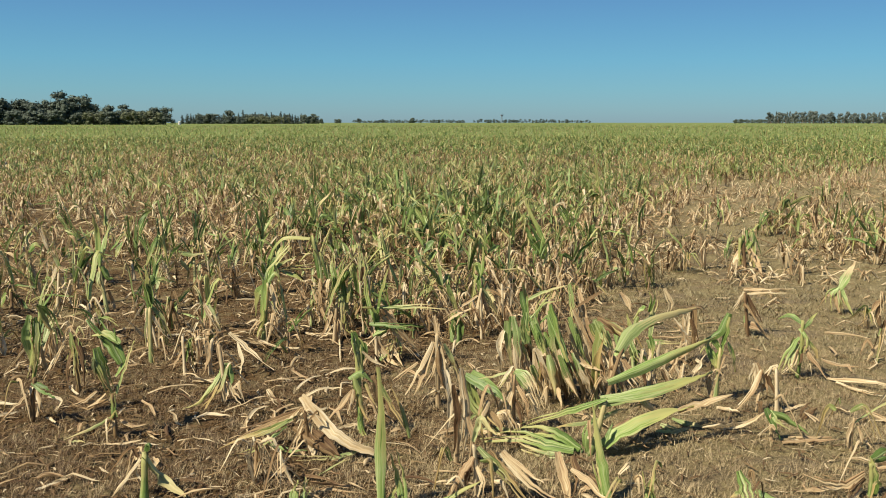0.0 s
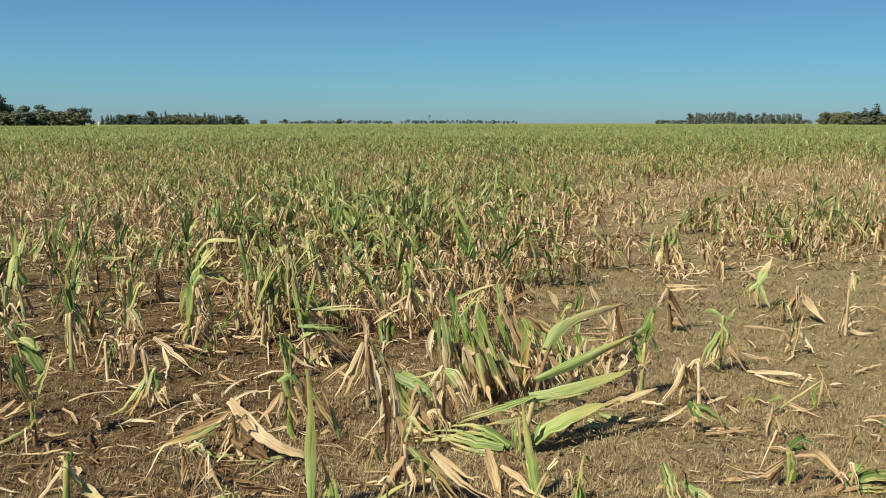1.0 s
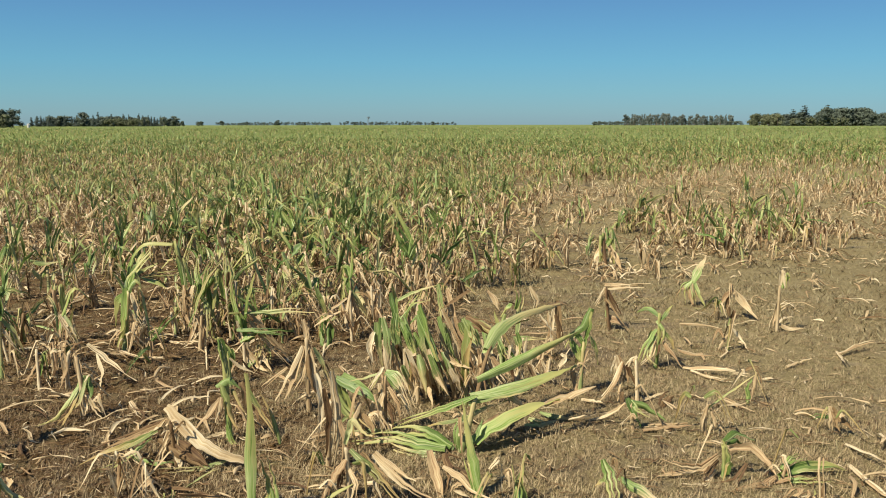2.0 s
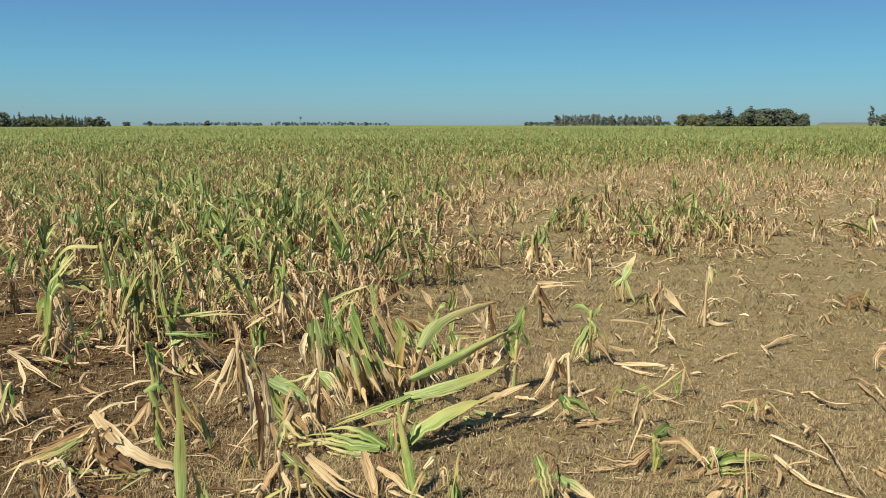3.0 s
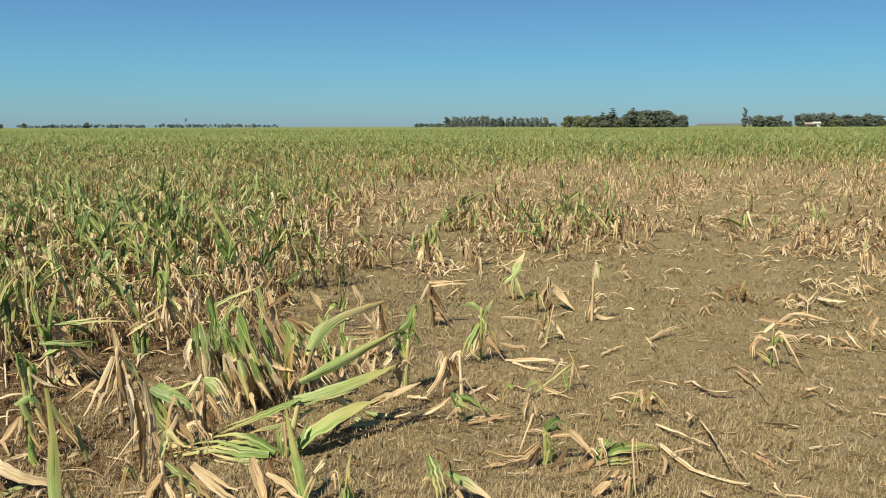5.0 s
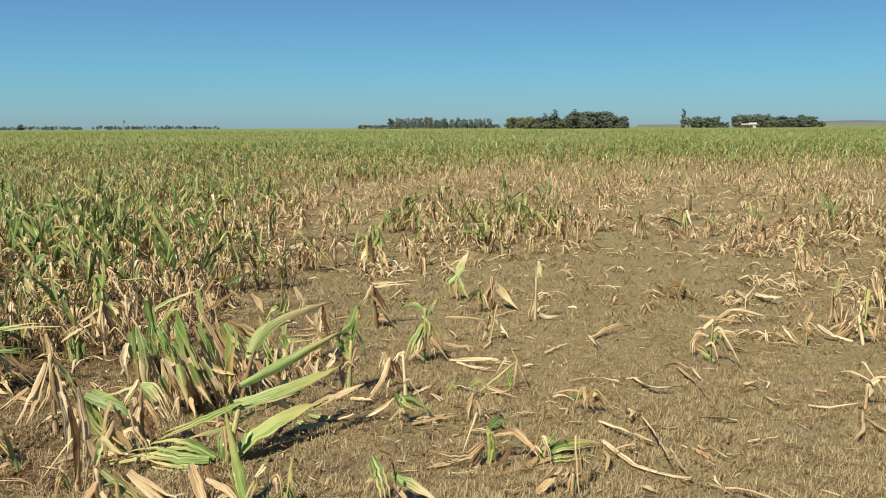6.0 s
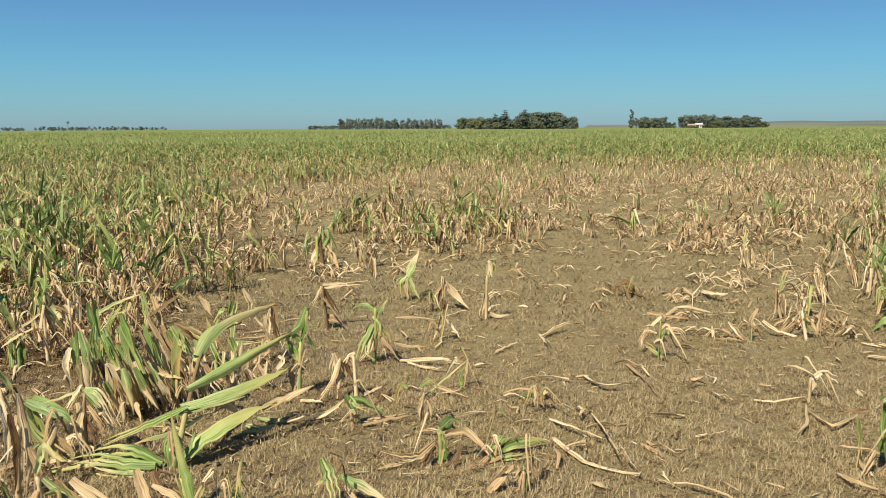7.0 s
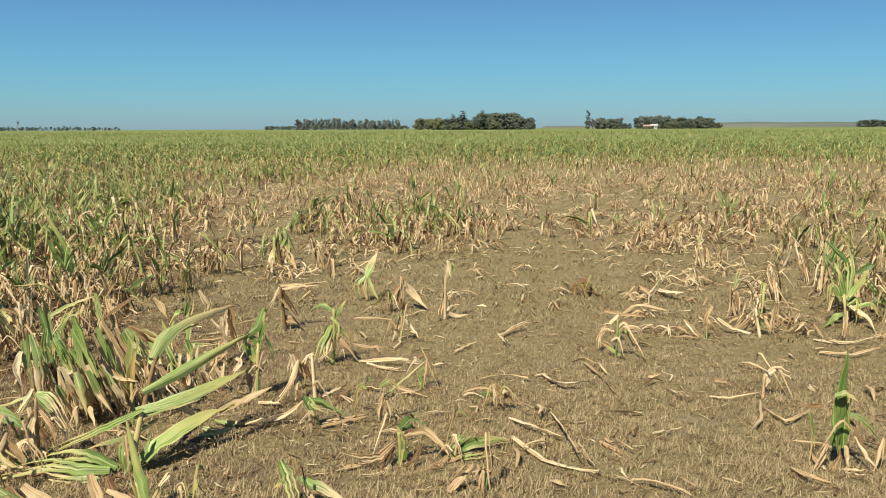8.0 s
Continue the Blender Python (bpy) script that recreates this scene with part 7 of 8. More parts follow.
def build_grass():
    rng = random.Random(31)
    pieces = []
    quad = np.array([[0, 1, 2, 3]])
    bank = []
    for k in range(40):
        blades = rng.randint(5, 9) if k % 3 else 2
        v = []
        for _ in range(blades):
            h, w, a = rng.uniform(0.014, 0.044), rng.uniform(0.0007, 0.0016), rng.uniform(0, 6.28)
            tilt = radians(rng.uniform(3, 60))
            ox, oy = rng.gauss(0, 0.012), rng.gauss(0, 0.012)
            dx, dy = math.sin(a), math.cos(a)
            tx, ty, tz = ox + dx * h * math.cos(tilt), oy + dy * h * math.cos(tilt), 0.002 + h * math.sin(tilt)
            v += [(ox - dy * w, oy + dx * w, -0.002), (ox + dy * w, oy - dx * w, -0.002), (tx + dy * w * .4, ty - dx * w * .4, tz), (tx - dy * w * .4, ty + dx * w * .4, tz)]
        bank.append((np.array(v), np.arange(4 * blades).reshape(-1, 4), np.zeros((4 * blades, 2)), np.zeros(blades, int)))
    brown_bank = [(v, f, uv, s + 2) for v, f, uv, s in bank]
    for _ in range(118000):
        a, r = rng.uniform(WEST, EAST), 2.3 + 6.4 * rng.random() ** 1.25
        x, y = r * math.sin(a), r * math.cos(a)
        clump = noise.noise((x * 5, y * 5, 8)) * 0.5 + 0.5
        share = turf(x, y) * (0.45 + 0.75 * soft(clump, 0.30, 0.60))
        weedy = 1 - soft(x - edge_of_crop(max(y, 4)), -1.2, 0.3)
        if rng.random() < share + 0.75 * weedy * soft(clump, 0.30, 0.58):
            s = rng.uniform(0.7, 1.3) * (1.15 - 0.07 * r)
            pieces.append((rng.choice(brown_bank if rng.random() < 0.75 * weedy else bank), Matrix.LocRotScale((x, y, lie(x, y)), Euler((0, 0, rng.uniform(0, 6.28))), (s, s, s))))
    coarse = []
    for _ in range(30):
        v = []
        for _ in range(3):
            h, w, a, o = rng.uniform(0.012, 0.035), rng.uniform(0.002, 0.0045), rng.uniform(0, 6.28), rng.uniform(0, 6.28)
            dx, dy, ox, oy = math.sin(a), math.cos(a), rng.gauss(0, 0.03), rng.gauss(0, 0.03)
            lx, ly = math.sin(o) * h, math.cos(o) * h
            v += [(ox - dy * w, oy + dx * w, -0.003), (ox + dy * w, oy - dx * w, -0.003), (ox + lx + dy * w * .4, oy + ly - dx * w * .4, h), (ox + lx - dy * w * .4, oy + ly + dx * w * .4, h)]
        coarse.append((np.array(v), np.arange(12).reshape(-1, 4), np.zeros((12, 2)), np.ones(3, int)))
    for _ in range(90000):
        a, r = rng.uniform(WEST, EAST), 6.0 + 16 * rng.random() ** 1.2
        x, y = r * math.sin(a), r * math.cos(a)
        clump = noise.noise((x * 3.1, y * 3.1, 8)) * 0.5 + 0.5
        if rng.random() < soft(x - edge_of_crop(y), -1, 0.6) * (0.12 + 0.75 * soft(clump, 0.4, 0.68)) * soft(r, 5.8, 7.5):
            s = rng.uniform(0.7, 1.3)
            pieces.append((rng.choice(coarse), Matrix.LocRotScale((x, y, lie(x, y)), Euler((0, 0, rng.uniform(0, 6.28))), (s, s, s))))
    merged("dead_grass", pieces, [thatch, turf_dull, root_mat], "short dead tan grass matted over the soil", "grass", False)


def build_litter():
    rng = random.Random(32)
    bank = []
    for _ in range(40):
        l, w = rng.uniform(0.02, 0.11), rng.uniform(0.003, 0.011)
        segs = [(0, rng.uniform(-3, 14), l * 0.5), (rng.uniform(-30, 30), rng.uniform(-14, 2), l * 0.5)]
        v, f, uv = blade_data(rng, (0, 0, 0.008), segs, w, 1, 1, (0, 0, 1), 0)
        bank.append((np.array(v), np.array(f), np.array(uv), np.full(len(f), rng.choice([0, 1, 1, 1]))))
    dull = [q for q in bank if q[3][0] == 1]
    pieces = []
    for _ in range(30000):
        a, r = rng.uniform(WEST, EAST), 2.4 + 13 * rng.random() ** 1.5
        x, y = r * math.sin(a), r * math.cos(a)
        if rng.random() < 0.45 + 0.5 * (1 - soft(x - edge_of_crop(max(y, 4)), -0.5, 1.2)):
            pieces.append((rng.choice(bank), Matrix.LocRotScale((x, y, lie(x, y)), Euler((0, 0, rng.uniform(0, 6.28))), (1, 1, 1))))
    for px, py in PLACED:                     # more of it round the foot of each plant
        if math.hypot(px, py) < 9:
            for _ in range(9):
                x, y = px + rng.gauss(0, 0.10), py + rng.gauss(0, 0.08)
                pieces.append((rng.choice(dull), Matrix.LocRotScale((x, y, lie(x, y)), Euler((0, 0, rng.uniform(0, 6.28))), (1, 1, 1))))
    merged("leaf_litter", pieces, [dry, brown], "shreds of dead corn leaf strewn on soil", "litter")


def build_coarse_litter():
    """Whole dead leaves lying about in the thin stretch."""
    rng = random.Random(33)
    bank = []
    for _ in range(40):
        l, w = rng.uniform(0.08, 0.30), rng.uniform(0.007, 0.022)
        segs = [(0, rng.uniform(0, 22), l * 0.4), (rng.uniform(-40, 40), rng.uniform(-22, 4), l * 0.4), (rng.uniform(-60, 60), -2, l * 0.2)]
        v, f, uv = blade_data(rng, (0, 0, 0.010), segs, w, 2, 2, (0, -0.2, 1), 0.5)
        v = np.array(v)
        v[:, 2] = np.maximum(v[:, 2], 0.004)
        bank.append((v, np.array(f), np.array(uv), np.full(len(f), rng.choice([0, 0, 0, 0, 1]))))
    pieces = []
    for _ in range(13000):
        a, r = rng.uniform(WEST, EAST), 3.4 + 24 * rng.random() ** 1.1
        x, y = r * math.sin(a), r * math.cos(a)
        patch = noise.noise((x * 0.55, y * 0.55, 5)) * 0.5 + 0.5
        share = 0.5 * soft(patch, 0.35, 0.7) * soft(r, 8, 11) + 0.7 * (1 - soft(x - edge_of_crop(max(y, 4)), -0.5, 0.9)) * (0.4 + 0.6 * soft(r, 5, 7)) + 0.07 + 0.4 * soft(noise.noise((x * 0.8, y * 0.8, 14)), 0.0, 0.35) * soft(r, 6.5, 9)
        if rng.random() < share:
            pieces.append((rng.choice(bank), Matrix.LocRotScale((x, y, lie(x, y)), Euler((0, 0, rng.uniform(0, 6.28))), (1, 1, 1))))
    merged("dead_leaves", pieces, [dry, brown], "dead corn leaves lying scattered over the field", "litter")


def build_clods():
    """Crumbs and clods of dry soil under the thick crop."""
    rng = random.Random(34)
    corners = np.array([(x, y, z) for z in (-0.6, 0.6) for x, y in ((-1, -1), (1, -1), (1, 1), (-1, 1))], float)
    quads = np.array([(0, 1, 5, 4), (1, 2, 6, 5), (2, 3, 7, 6), (3, 0, 4, 7), (4, 5, 6, 7)])
    bank = []
    for _ in range(30):
        v = corners * np.array([[rng.uniform(0.55, 1.15), rng.uniform(0.55, 1.15), rng.uniform(0.4, 1.0)] for _ in range(8)])
        bank.append((v, quads, np.zeros((8, 2)), np.zeros(5, int)))
    pieces = []
    for _ in range(20000):
        a, r = rng.uniform(WEST, EAST), 2.4 + 6.5 * rng.random() ** 1.3
        x, y = r * math.sin(a), r * math.cos(a)
        under = 1 - soft(x - edge_of_crop(max(y, 4)), -0.7, 0.8)
        if rng.random() < (0.06 + 0.7 * under) * soft(noise.noise((x * 2.5, y * 2.5, 17)), -0.3, 0.3):
            s = 0.004 + 0.011 * rng.random() ** 2.5
            pieces.append((rng.choice(bank), Matrix.LocRotScale((x, y, lie(x, y) + 0.2 * s), Euler((rng.uniform(-.4, .4), rng.uniform(-.4, .4), rng.uniform(0, 6.28))), (s, s, s))))
    for px, py in PLACED:                     # soil pushed up round the roots
        if math.hypot(px, py) < 8:
            for _ in range(10):
                x, y, s = px + rng.gauss(0, 0.09), py + rng.gauss(0, 0.08), 0.005 + 0.013 * rng.random() ** 2
                pieces.append((rng.choice(bank), Matrix.LocRotScale((x, y, lie(x, y) + 0.2 * s), Euler((rng.uniform(-.4, .4), rng.uniform(-.4, .4), rng.uniform(0, 6.28))), (s, s, s))))
    merged("soil_clods", pieces, [soil], "crumbs and small clods of dry brown soil", "soil")


build_clods()
build_grass()
build_litter()
build_coarse_litter()


# ---- trees ----
LAND = lie(0, 600)        # height of the ground round the far trees and the farm


def blob_core(verts, faces, cx, cy, cz, r, flat, seed):
    """The dense inside of a clump of foliage: an uneven lump of quads."""
    n = 2
    for axis in range(3):
        for way in (-1, 1):
            i = len(verts)
            for u in range(n + 1):
                for v in range(n + 1):
                    d = [0, 0, 0]
                    d[axis], d[(axis + 1) % 3], d[(axis + 2) % 3] = way, 2 * u / n - 1, 2 * v / n - 1
                    d = Vector(d).normalized()
                    k = r * (0.82 + 0.35 * noise.noise((d.x * 2.2 + seed, d.y * 2.2, d.z * 2.2)))
                    verts.append((cx + d.x * k, cy + d.y * k, cz + d.z * k * flat))
            for u in range(n):
                for v in range(n):
                    q = i + u * (n + 1) + v
                    faces.append((q, q + 1, q + n + 2, q + n + 1))


def ball_leaves(rng, blobs, count, size):
    """Leaf sprays over the skins of uneven blobs."""
    verts, faces = [], []
    total = sum(b[3] ** 2 for b in blobs)
    for cx, cy, cz, r, flat in blobs:
        blob_core(verts, faces, cx, cy, cz, r * 0.72, flat, rng.uniform(0, 50))
        for _ in range(int(count * r * r / total)):
            d = Vector((rng.gauss(0, 1), rng.gauss(0, 1), rng.gauss(0, 1))).normalized()
            k = r * (0.62 + 0.48 * rng.random())
            c = Vector((cx + d.x * k, cy + d.y * k, cz + d.z * k * flat))
            t = (0.6 * d + Vector((rng.gauss(0, .6), rng.gauss(0, .6), rng.gauss(0, .6)))).normalized()
            a = t.orthogonal().normalized()
            a.rotate(Matrix.Rotation(rng.uniform(0, 6.28), 3, t))
            b = t.cross(a)
            s = size * rng.uniform(0.6, 1.4)
            i = len(verts)
            verts += [tuple(c + a * s), tuple(c + b * s * 0.6), tuple(c - a * s), tuple(c - b * s * 0.7 + t * s * 0.3)]
            faces.append((i, i + 1, i + 2, i + 3))
    return verts, faces


def limb(verts, faces, p, q, r0, r1, sides=6):
    p, q = Vector(p), Vector(q)
    t = (q - p).normalized()
    a = t.orthogonal().normalized()
    b = t.cross(a)
    i = len(verts)
    for c, r in ((p, r0), (p.lerp(q, 0.5) + a * r0 * 0.4, (r0 + r1) / 2), (q, r1)):
        for k in range(sides):
            w = 6.2832 * k / sides
            verts.append(tuple(c + a * math.cos(w) * r + b * math.sin(w) * r))
    for row in range(2):
        for k in range(sides):
            j = (k + 1) % sides
            o = i + row * sides
            faces.append((o + k, o + j, o + sides + j, o + sides + k))


def tree_model(seed, kind, label, material):
    """A tree 10 m high: trunk with limbs, and a ragged crown."""
    rng = random.Random(seed)
    blobs, tv, tf = [], [], []
    if kind in ("round", "bush"):
        wide, top = (3.0, 8.9) if kind == "round" else (4.0, 8.4)
        for _ in range(30):
            a, z = rng.uniform(0, 6.28), rng.uniform(0.9, top - 1.2)
            r = wide * math.sqrt(rng.random()) * math.sqrt(max(0.04, 1 - ((z - 3.4) / (top - 3.0)) ** 2))
            blobs.append((r * math.sin(a), r * math.cos(a), z, rng.uniform(0.9, 1.6), 0.9))
        blobs.append((0, 0, top - 1.3, 1.3, 0.9))
        n, size = 1250, 0.28
    elif kind == "gum":
        for _ in range(15):
            a, r = rng.uniform(0, 6.28), rng.uniform(0.2, 1.9)
            blobs.append((r * math.sin(a), r * math.cos(a), rng.uniform(2.2, 8.4), rng.uniform(0.7, 1.3), 1.0))
        n, size = 850, 0.24
    elif kind == "poplar":
        for k in range(12):
            blobs.append((rng.uniform(-.5, .5), rng.uniform(-.5, .5), 1.2 + k * 0.72, rng.uniform(0.7, 1.2) * (1 - 0.04 * k), 1.2))
        n, size = 1000, 0.20
    else:
        for k in range(10):
            r = 1.9 * (1 - k / 10.5)
            for _ in range(2):
                a = rng.uniform(0, 6.28)
                blobs.append((0.5 * r * math.sin(a), 0.5 * r * math.cos(a), 0.9 + k * 0.92, 0.3 + 0.72 * r, 0.7))
        n, size = 1000, 0.22
    verts, faces = ball_leaves(rng, blobs, n, size)
    limb(tv, tf, (0, 0, -0.3), (rng.uniform(-.3, .3), rng.uniform(-.3, .3), 5.5), 0.30, 0.13)
    for b in blobs[:6]:
        limb(tv, tf, (0, 0, min(5, b[2] * 0.5)), b[:3], 0.13, 0.04, 5)
    t = tagged(new("tree"), label, "tree", "trees along the horizon")
    for name, v, f, m in (("trunk", tv, tf, bark), ("crown", verts, faces, material)):
        ob = new(name, mesh_of(name, v, f, m))
        ob.parent = t
    return t


MODELS = {
    "round": [tree_model(40 + i, "round", "dark green broadleaved tree with a rounded crown", foliage) for i in range(4)],
    "bush": [tree_model(50 + i, "bush", "low olive-green bushy tree in full leaf", olive) for i in range(2)],
    "gum": [tree_model(60 + i, "gum", "grey-green tree with bare trunk, clumped crown", gum) for i in range(4)],
    "conifer": [tree_model(70 + i, "conifer", "dark pointed conifer on the horizon", needles) for i in range(3)],
    "poplar": [tree_model(80, "poplar", "tall narrow grey-green tree beside smaller trees", gum)],
}
wood = random.Random(90)
TAKEN = set()


def tree_place(heading, away, height, wide):
    s, a = height / 8.7, radians(heading)
    return Matrix.LocRotScale((away * math.sin(a), away * math.cos(a), LAND - 0.05), Euler((0, 0, wood.uniform(0, 6.28))), (s * wide, s * wide, s))


def tree(kind, heading, away, height, wide=1.0):
    """heading in degrees clockwise from +y, distance and height in metres."""
    m = wood.choice(MODELS[kind])
    place = tree_place(heading, away, height, wide)
    if m.name in TAKEN:
        m = copy_thing(m, place)
    TAKEN.add(m.name)
    m.matrix_basis = place


def tree_line(kinds, a0, a1, away, low, high, count, wide=1.0):
    for i in range(count):
        a = a0 + (a1 - a0) * (i + wood.uniform(0.1, 0.9)) / count
        tree(wood.choice(kinds), a, away * wood.uniform(0.96, 1.05), wood.uniform(low, high), wide * wood.uniform(0.85, 1.2))


def rng_of_far(n, share):
    return np.random.default_rng(n).random(n) < share


def far_belt(name, kinds, a0, a1, away, low, high, count, wide, label):
    """A belt of trees or bushes too far off to tell apart, in one mesh."""
    pieces = []
    for i in range(count):
        a = a0 + (a1 - a0) * (i + wood.uniform(0.0, 1.0)) / count
        place = tree_place(a, away * wood.uniform(0.96, 1.05), wood.uniform(low, high), wide * wood.uniform(0.8, 1.2))
        crown = wood.choice(MODELS[wood.choice(kinds)]).children
        crown = next(c for c in crown if c.name.startswith("crown")).data
        v, f = np.empty(len(crown.vertices) * 3), np.empty(len(crown.loops), int)
        crown.vertices.foreach_get("co", v), crown.loops.foreach_get("vertex_index", f)
        v, f = v.reshape(-1, 3), f.reshape(-1, 4)
        f = f[rng_of_far(len(f), 0.42 if away > 1200 else 0.42)]
        pieces.append(((v, f, np.zeros((len(v), 2)), np.zeros(len(f), int)), place))
    merged(name, pieces, [foliage], label, "tree belt", False)


# thick grove to the west
tree_line(["round"], -34, -24.2, 430, 8.6, 10.4, 20, 1.35)
tree_line(["round"], -24.4, -20.6, 430, 5.6, 7.0, 9, 1.35)
tree_line(["round", "bush"], -34, -20.4, 415, 4.6, 6.2, 24, 1.6)
for heading, height, wide in ((-29.2, 11.6, 1.2), (-28.0, 11.0, 1.2), (-26.9, 10.6, 0.7), (-25.9, 14.4, 1.0), (-25.4, 12.4, 1.1), (-24.7, 12.8, 0.9), (-23.4, 8.7, 1.1), (-22.5, 8.9, 1.2), (-21.0, 7.6, 1.2), (-20.3, 7.9, 1.2), (-31, 11, 1.2), (-33, 12, 1.2)):
    tree("round", heading, 424, height, wide)
# dark belt of conifers and broadleaved trees
tree_line(["conifer", "round"], -19.4, -11.4, 720, 5.5, 8.0, 39, 1.4)
tree_line(["conifer"], -18.6, -12.0, 715, 6.5, 9.0, 14)
tree_line(["bush"], -15.4, -13.2, 690, 5.2, 6.4, 8, 1.3)
tree("round", -16.6, 700, 10.3, 1.1), tree("conifer", -15.8, 700, 9.4)
tree_line(["round"], -11.6, -10.9, 900, 4.0, 5.0, 3, 1.2)
# single trees and thin lines on the skyline
tree_line(["round"], -10.3, -9.9, 1500, 6.0, 7.5, 3, 1.2)
far_belt("far_tree_belt", ["gum", "round"], -9.2, -2.3, 2000, 4.5, 8.0, 76, 1.6, "thin dark belt of trees on the skyline")
tree("round", -5.5, 1900, 11, 1.6), tree("round", -8.8, 1900, 9.5, 1.4)
far_belt("far_tree_belt", ["gum", "round"], -1.8, 5.4, 2000, 5.0, 8.6, 66, 1.4, "broken dark row of trees on the skyline")
# belt of tall gums behind a hedge
far_belt("hedge", ["bush"], 13.8, 22.6, 960, 3.2, 5.2, 48, 1.6, "low dark hedge under the gum trees")
tree_line(["gum", "gum", "gum", "poplar"], 15.6, 22.0, 930, 7.2, 11.0, 46, 1.05)
tree("round", 13.9, 930, 4.2)
# grove with two pointed trees
tree_line(["bush"], 23.0, 24.6, 610, 7.2, 8.4, 8, 1.0)
tree_line(["round"], 24.4, 30.2, 620, 6.4, 8.6, 26, 1.0)
tree_line(["round"], 26.9, 29.3, 605, 9.6, 11.4, 12, 1.0)
tree_line(["bush", "round"], 24.2, 30.3, 600, 4.2, 5.6, 20, 1.2)
tree("conifer", 25.9, 600, 11.2, 1.9), tree("conifer", 27.1, 600, 11.4, 1.6), tree("conifer", 25.3, 602, 9.2, 2.0)
tree("round", 30.2, 610, 4.6, 1.1)
# trees round the farmhouse
tree("poplar", 33.55, 700, 12.6, 1.25), tree("gum", 33.85, 700, 8.5)
tree_line(["gum", "round"], 34.0, 35.6, 700, 6.4, 8.6, 9, 1.1)
tree_line(["round"], 35.4, 36.1, 705, 4.2, 5.2, 4, 1.1)
tree_line(["gum", "round"], 36.3, 38.4, 725, 7.6, 9.6, 11, 1.1)
tree_line(["round"], 38.0, 40.9, 715, 7.4, 8.6, 16, 1.1)
tree_line(["round", "bush"], 38.2, 41.3, 700, 4.6, 6.0, 14, 1.2)
tree_line(["bush"], 36.6, 38.4, 672, 1.4, 2.3, 7, 1.3)
tree("round", 40.2, 712, 9.2, 1.1), tree("gum", 37.7, 722, 9.8)
# dark wood under the far slope
far_belt("far_wood", ["round", "bush"], 49.0, 56, 1500, 8, 12.5, 40, 1.9, "dark wood under the far slope")
for _row in MODELS.values():
    for _m in _row:
        if _m.name not in TAKEN:
            tree_line([next(k for k, v in MODELS.items() if _m in v)], -34, -32, 430, 7, 9, 3)


def far_slopes():
    """Low swells of land beyond the field."""
    for a0, a1, away, top, cover in ((30.6, 34.5, 3600, 12, heath), (38, 60, 3400, 15, heath), (38, 60, 5200, 31, foliage), (44, 60, 2300, 9, heath)):
        verts, faces = [], []
        n = 60
        for i in range(n + 1):
            a = radians(a0 + (a1 - a0) * i / n)
            ends = soft(i / n, 0, 0.12) * (1 - soft(i / n, 0.93, 1) * (0.9 if a1 < 40 else 0))
            h = top * ends * (0.85 + 0.3 * noise.noise((i * 0.11, top, 0)) + 0.05 * noise.noise((i * 0.8, top, 3)))
            for k, (d, z) in enumerate(((-260, -1), (-120, 0.55), (0, 1.0), (180, 0.7), (420, -1))):
                verts.append(((away + d) * math.sin(a), (away + d) * math.cos(a), h * z - 0.5 if z > 0 else -1.0))
        for i in range(n):
            for k in range(4):
                faces.append((i * 5 + k, (i + 1) * 5 + k, (i + 1) * 5 + k + 1, i * 5 + k + 1))
        tagged(new("backdrop_hill", mesh_of("backdrop_hill", verts, faces, cover)), "low far slope in dull brown and green", "hill", kind="structure")


far_slopes()


# ---- farmhouse, windpump, tank ----
def part(name, bm, material, parent, label=""):
    me = bpy.data.meshes.new(name)
    bm.to_mesh(me)
    bm.free()
    me.materials.append(material)
    ob = new(name, me)
    ob.parent = parent
    if label:
        ob["label"] = label
    return ob


def box(bm, cx, cy, cz, sx, sy, sz):
    bmesh.ops.create_cube(bm, size=1, matrix=Matrix.LocRotScale((cx, cy, cz), None, (sx, sy, sz)))
    return bm


def gable(x0, x1, depth, eaves, ridge, over=0.4):
    bm = bmesh.new()
    pts = []
    for x in (x0 - over, x1 + over):
        for y, z in ((-depth / 2 - over, eaves - 0.1), (0, ridge), (depth / 2 + over, eaves - 0.1), (depth / 2 + over, eaves + 0.1), (0, ridge + 0.25), (-depth / 2 - over, eaves + 0.1)):
            pts.append(bm.verts.new((x, y, z)))
    for k in range(6):
        bm.faces.new((pts[k], pts[(k + 1) % 6], pts[6 + (k + 1) % 6], pts[6 + k]))
    bm.faces.new(pts[:6]), bm.faces.new(pts[6:])
    bmesh.ops.recalc_face_normals(bm, faces=bm.faces)
    return bm


def farmhouse(heading, away, x0, x1, depth, eaves, ridge, roof, label, holes, skin=whitewash):
    h = tagged(new("farmhouse"), label, "house", "farm buildings")
    part("wall", box(bmesh.new(), (x0 + x1) / 2, 0, eaves / 2 - 0.1, x1 - x0, depth, eaves + 0.2), skin, h)
    part("roof", gable(x0, x1, depth, eaves, ridge), roof, h)
    for x, w, z, t, name in holes:
        o = part(name, box(bmesh.new(), x, -depth / 2 - 0.02, z, w, 0.12, t), whitewash, h)
        part("pane" if name == "window" else "panel", box(bmesh.new(), x, -depth / 2 - 0.09, z, w - 0.25, 0.06, t - 0.25), pane_dark, o)
    a = radians(heading)
    h.matrix_basis = Matrix.Translation((away * math.sin(a), away * math.cos(a), LAND)) @ Matrix.Rotation(-a, 4, "Z")


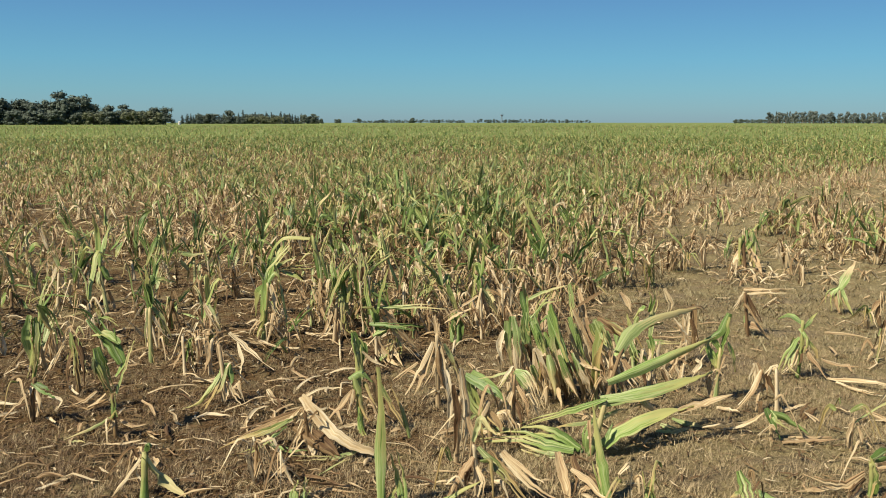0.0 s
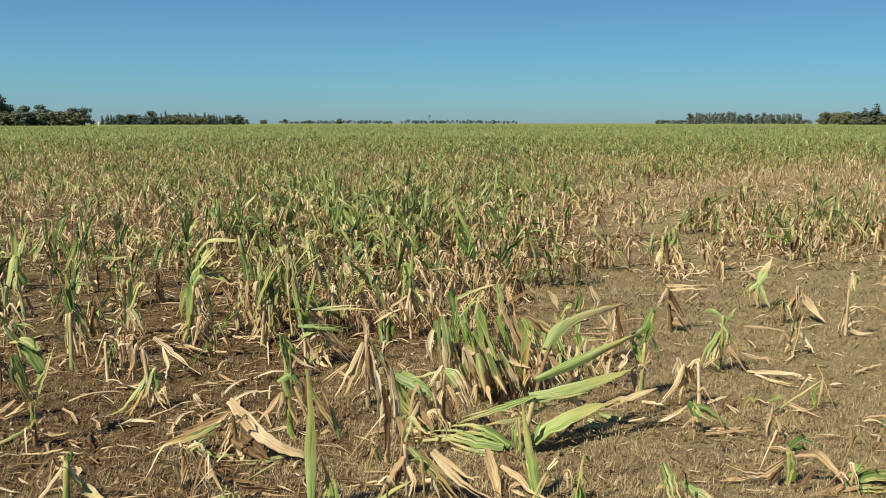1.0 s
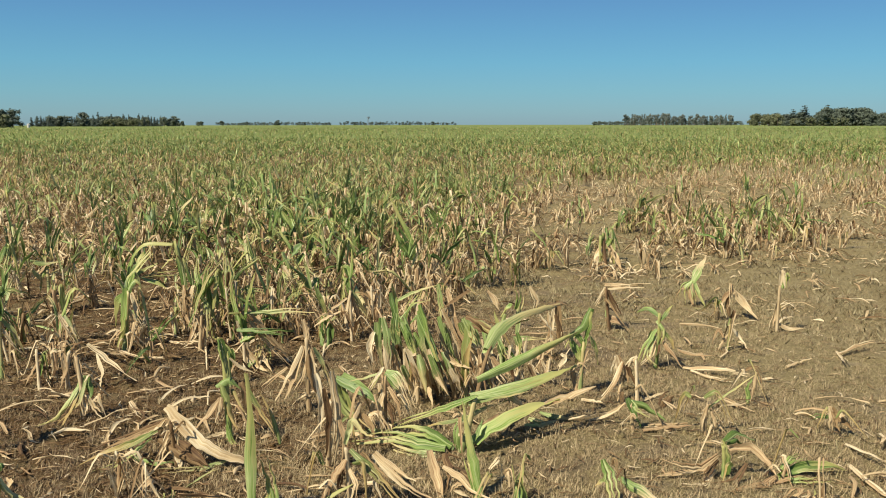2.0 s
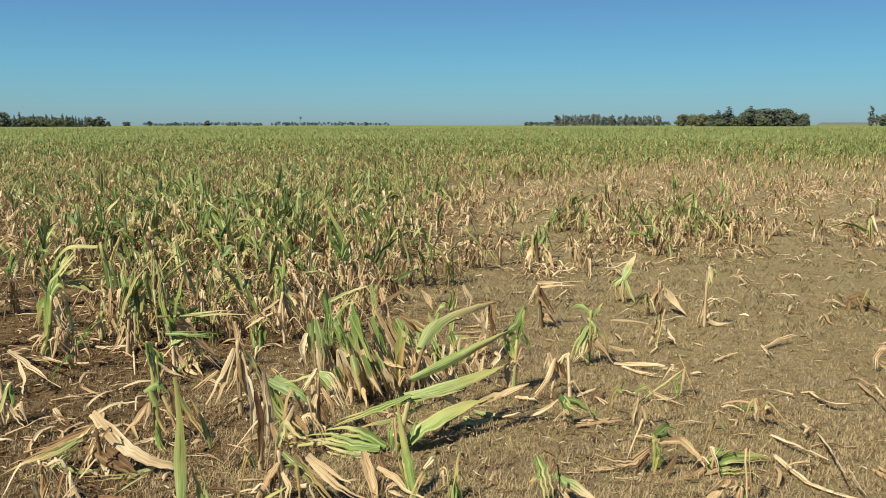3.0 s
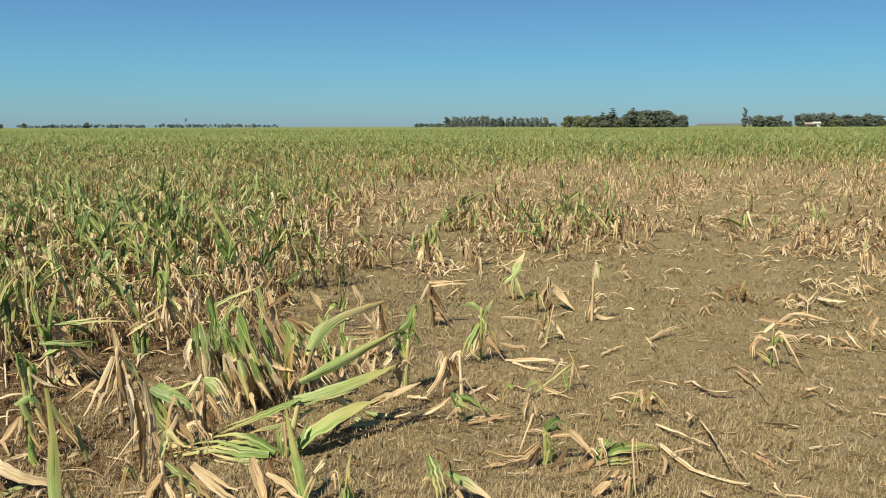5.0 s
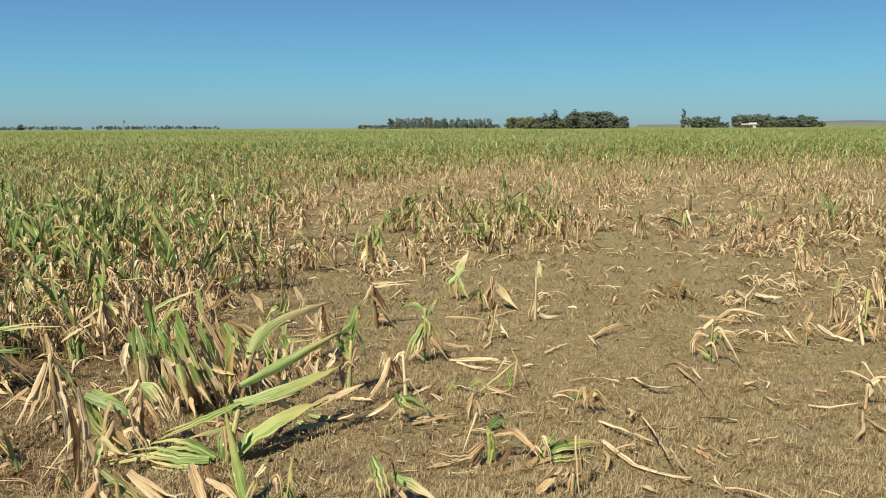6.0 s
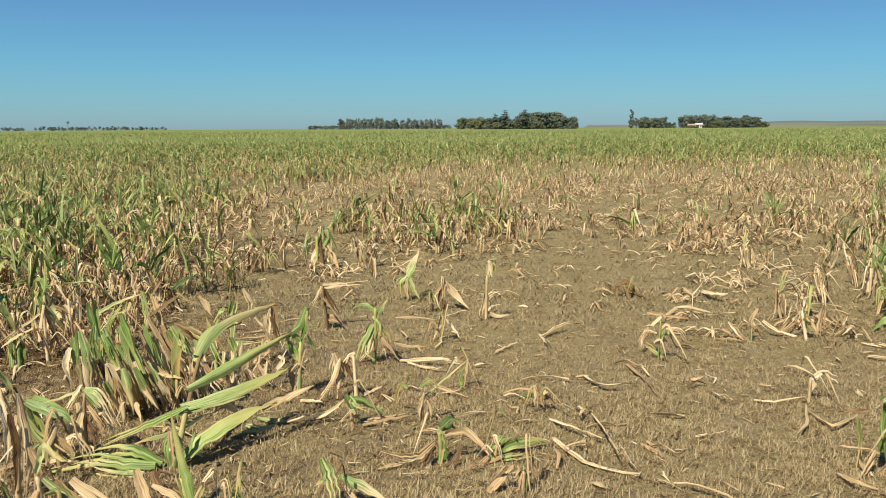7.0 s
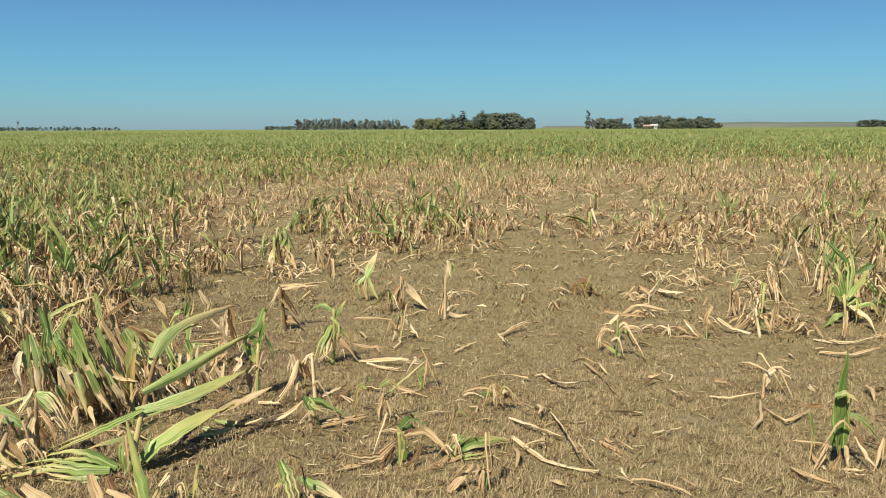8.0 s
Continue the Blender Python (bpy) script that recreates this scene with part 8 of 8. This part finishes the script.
farmhouse(37.5, 690, -2.4, 2.3, 5, 2.3, 3.2, tin, "white farmhouse with a pale roof among trees", ((-0.9, 2.4, 1.1, 2.1, "door"), (1.4, 1.2, 1.3, 1.1, "window")))
farmhouse(37.1, 684, -2.6, 2.6, 5, 1.8, 2.7, tile_red, "low brown farm shed with a reddish roof beside trees", ((0, 2, 0.9, 1.6, "door"),), bark)


def windpump(heading, away, height):
    p = tagged(new("windpump"), "dark steel farm windpump standing on the skyline", "windpump")
    for i in range(4):
        v, f = [], []
        sx, sy = ((1, 1), (1, -1), (-1, -1), (-1, 1))[i]
        limb(v, f, (sx * 1.3, sy * 1.3, -0.2), (sx * 0.15, sy * 0.15, height - 0.6), 0.13, 0.10)
        new("leg", mesh_of("leg", v, f, steel)).parent = p
    for z in (0.3, 0.55, 0.78):
        r = 1.3 + (0.15 - 1.3) * z
        bm = bmesh.new()
        for s in (-1, 1):
            box(bm, 0, s * r, height * z, 2 * r, 0.12, 0.12), box(bm, s * r, 0, height * z, 0.12, 2 * r, 0.12)
        part("brace", bm, steel, p)
    v, f = [], []
    for k in range(16):
        a0 = 6.2832 * k / 16
        i = len(v)
        for r, da, dy in ((0.35, -.10, .05), (0.35, .10, -.05), (1.75, .15, -.12), (1.75, -.15, .12)):
            v.append((r * math.cos(a0 + da), dy - 0.9, height + r * math.sin(a0 + da)))
        f.append((i, i + 1, i + 2, i + 3))
    new("wheel", mesh_of("wheel", v, f, steel, smooth=False)).parent = p
    bm = bmesh.new()
    box(bm, 0, 0.3, height, 0.18, 2.6, 0.18), box(bm, 0, 1.9, height, 0.08, 1.2, 1.1)
    part("tail_vane", bm, steel, p)
    a = radians(heading)
    p.matrix_basis = Matrix.Translation((away * math.sin(a), away * math.cos(a), LAND)) @ Matrix.Rotation(radians(40), 4, "Z")


windpump(0.0, 1150, 10.2)


def water_tank(heading, away):
    t = tagged(new("water_tank"), "small white water tank at the grove's edge", "water tank")
    bm = bmesh.new()
    bmesh.ops.create_cone(bm, cap_ends=True, segments=20, radius1=0.6, radius2=0.6, depth=1.3, matrix=Matrix.Translation((0, 0, 0.65)))
    part("barrel", bm, whitewash, t)
    bm = bmesh.new()
    bmesh.ops.create_cone(bm, cap_ends=True, segments=20, radius1=0.65, radius2=0.15, depth=0.3, matrix=Matrix.Translation((0, 0, 1.44)))
    part("lid", bm, whitewash, t)
    a = radians(heading)
    t.location = (away * math.sin(a), away * math.cos(a), LAND)


water_tank(-19.5, 408)
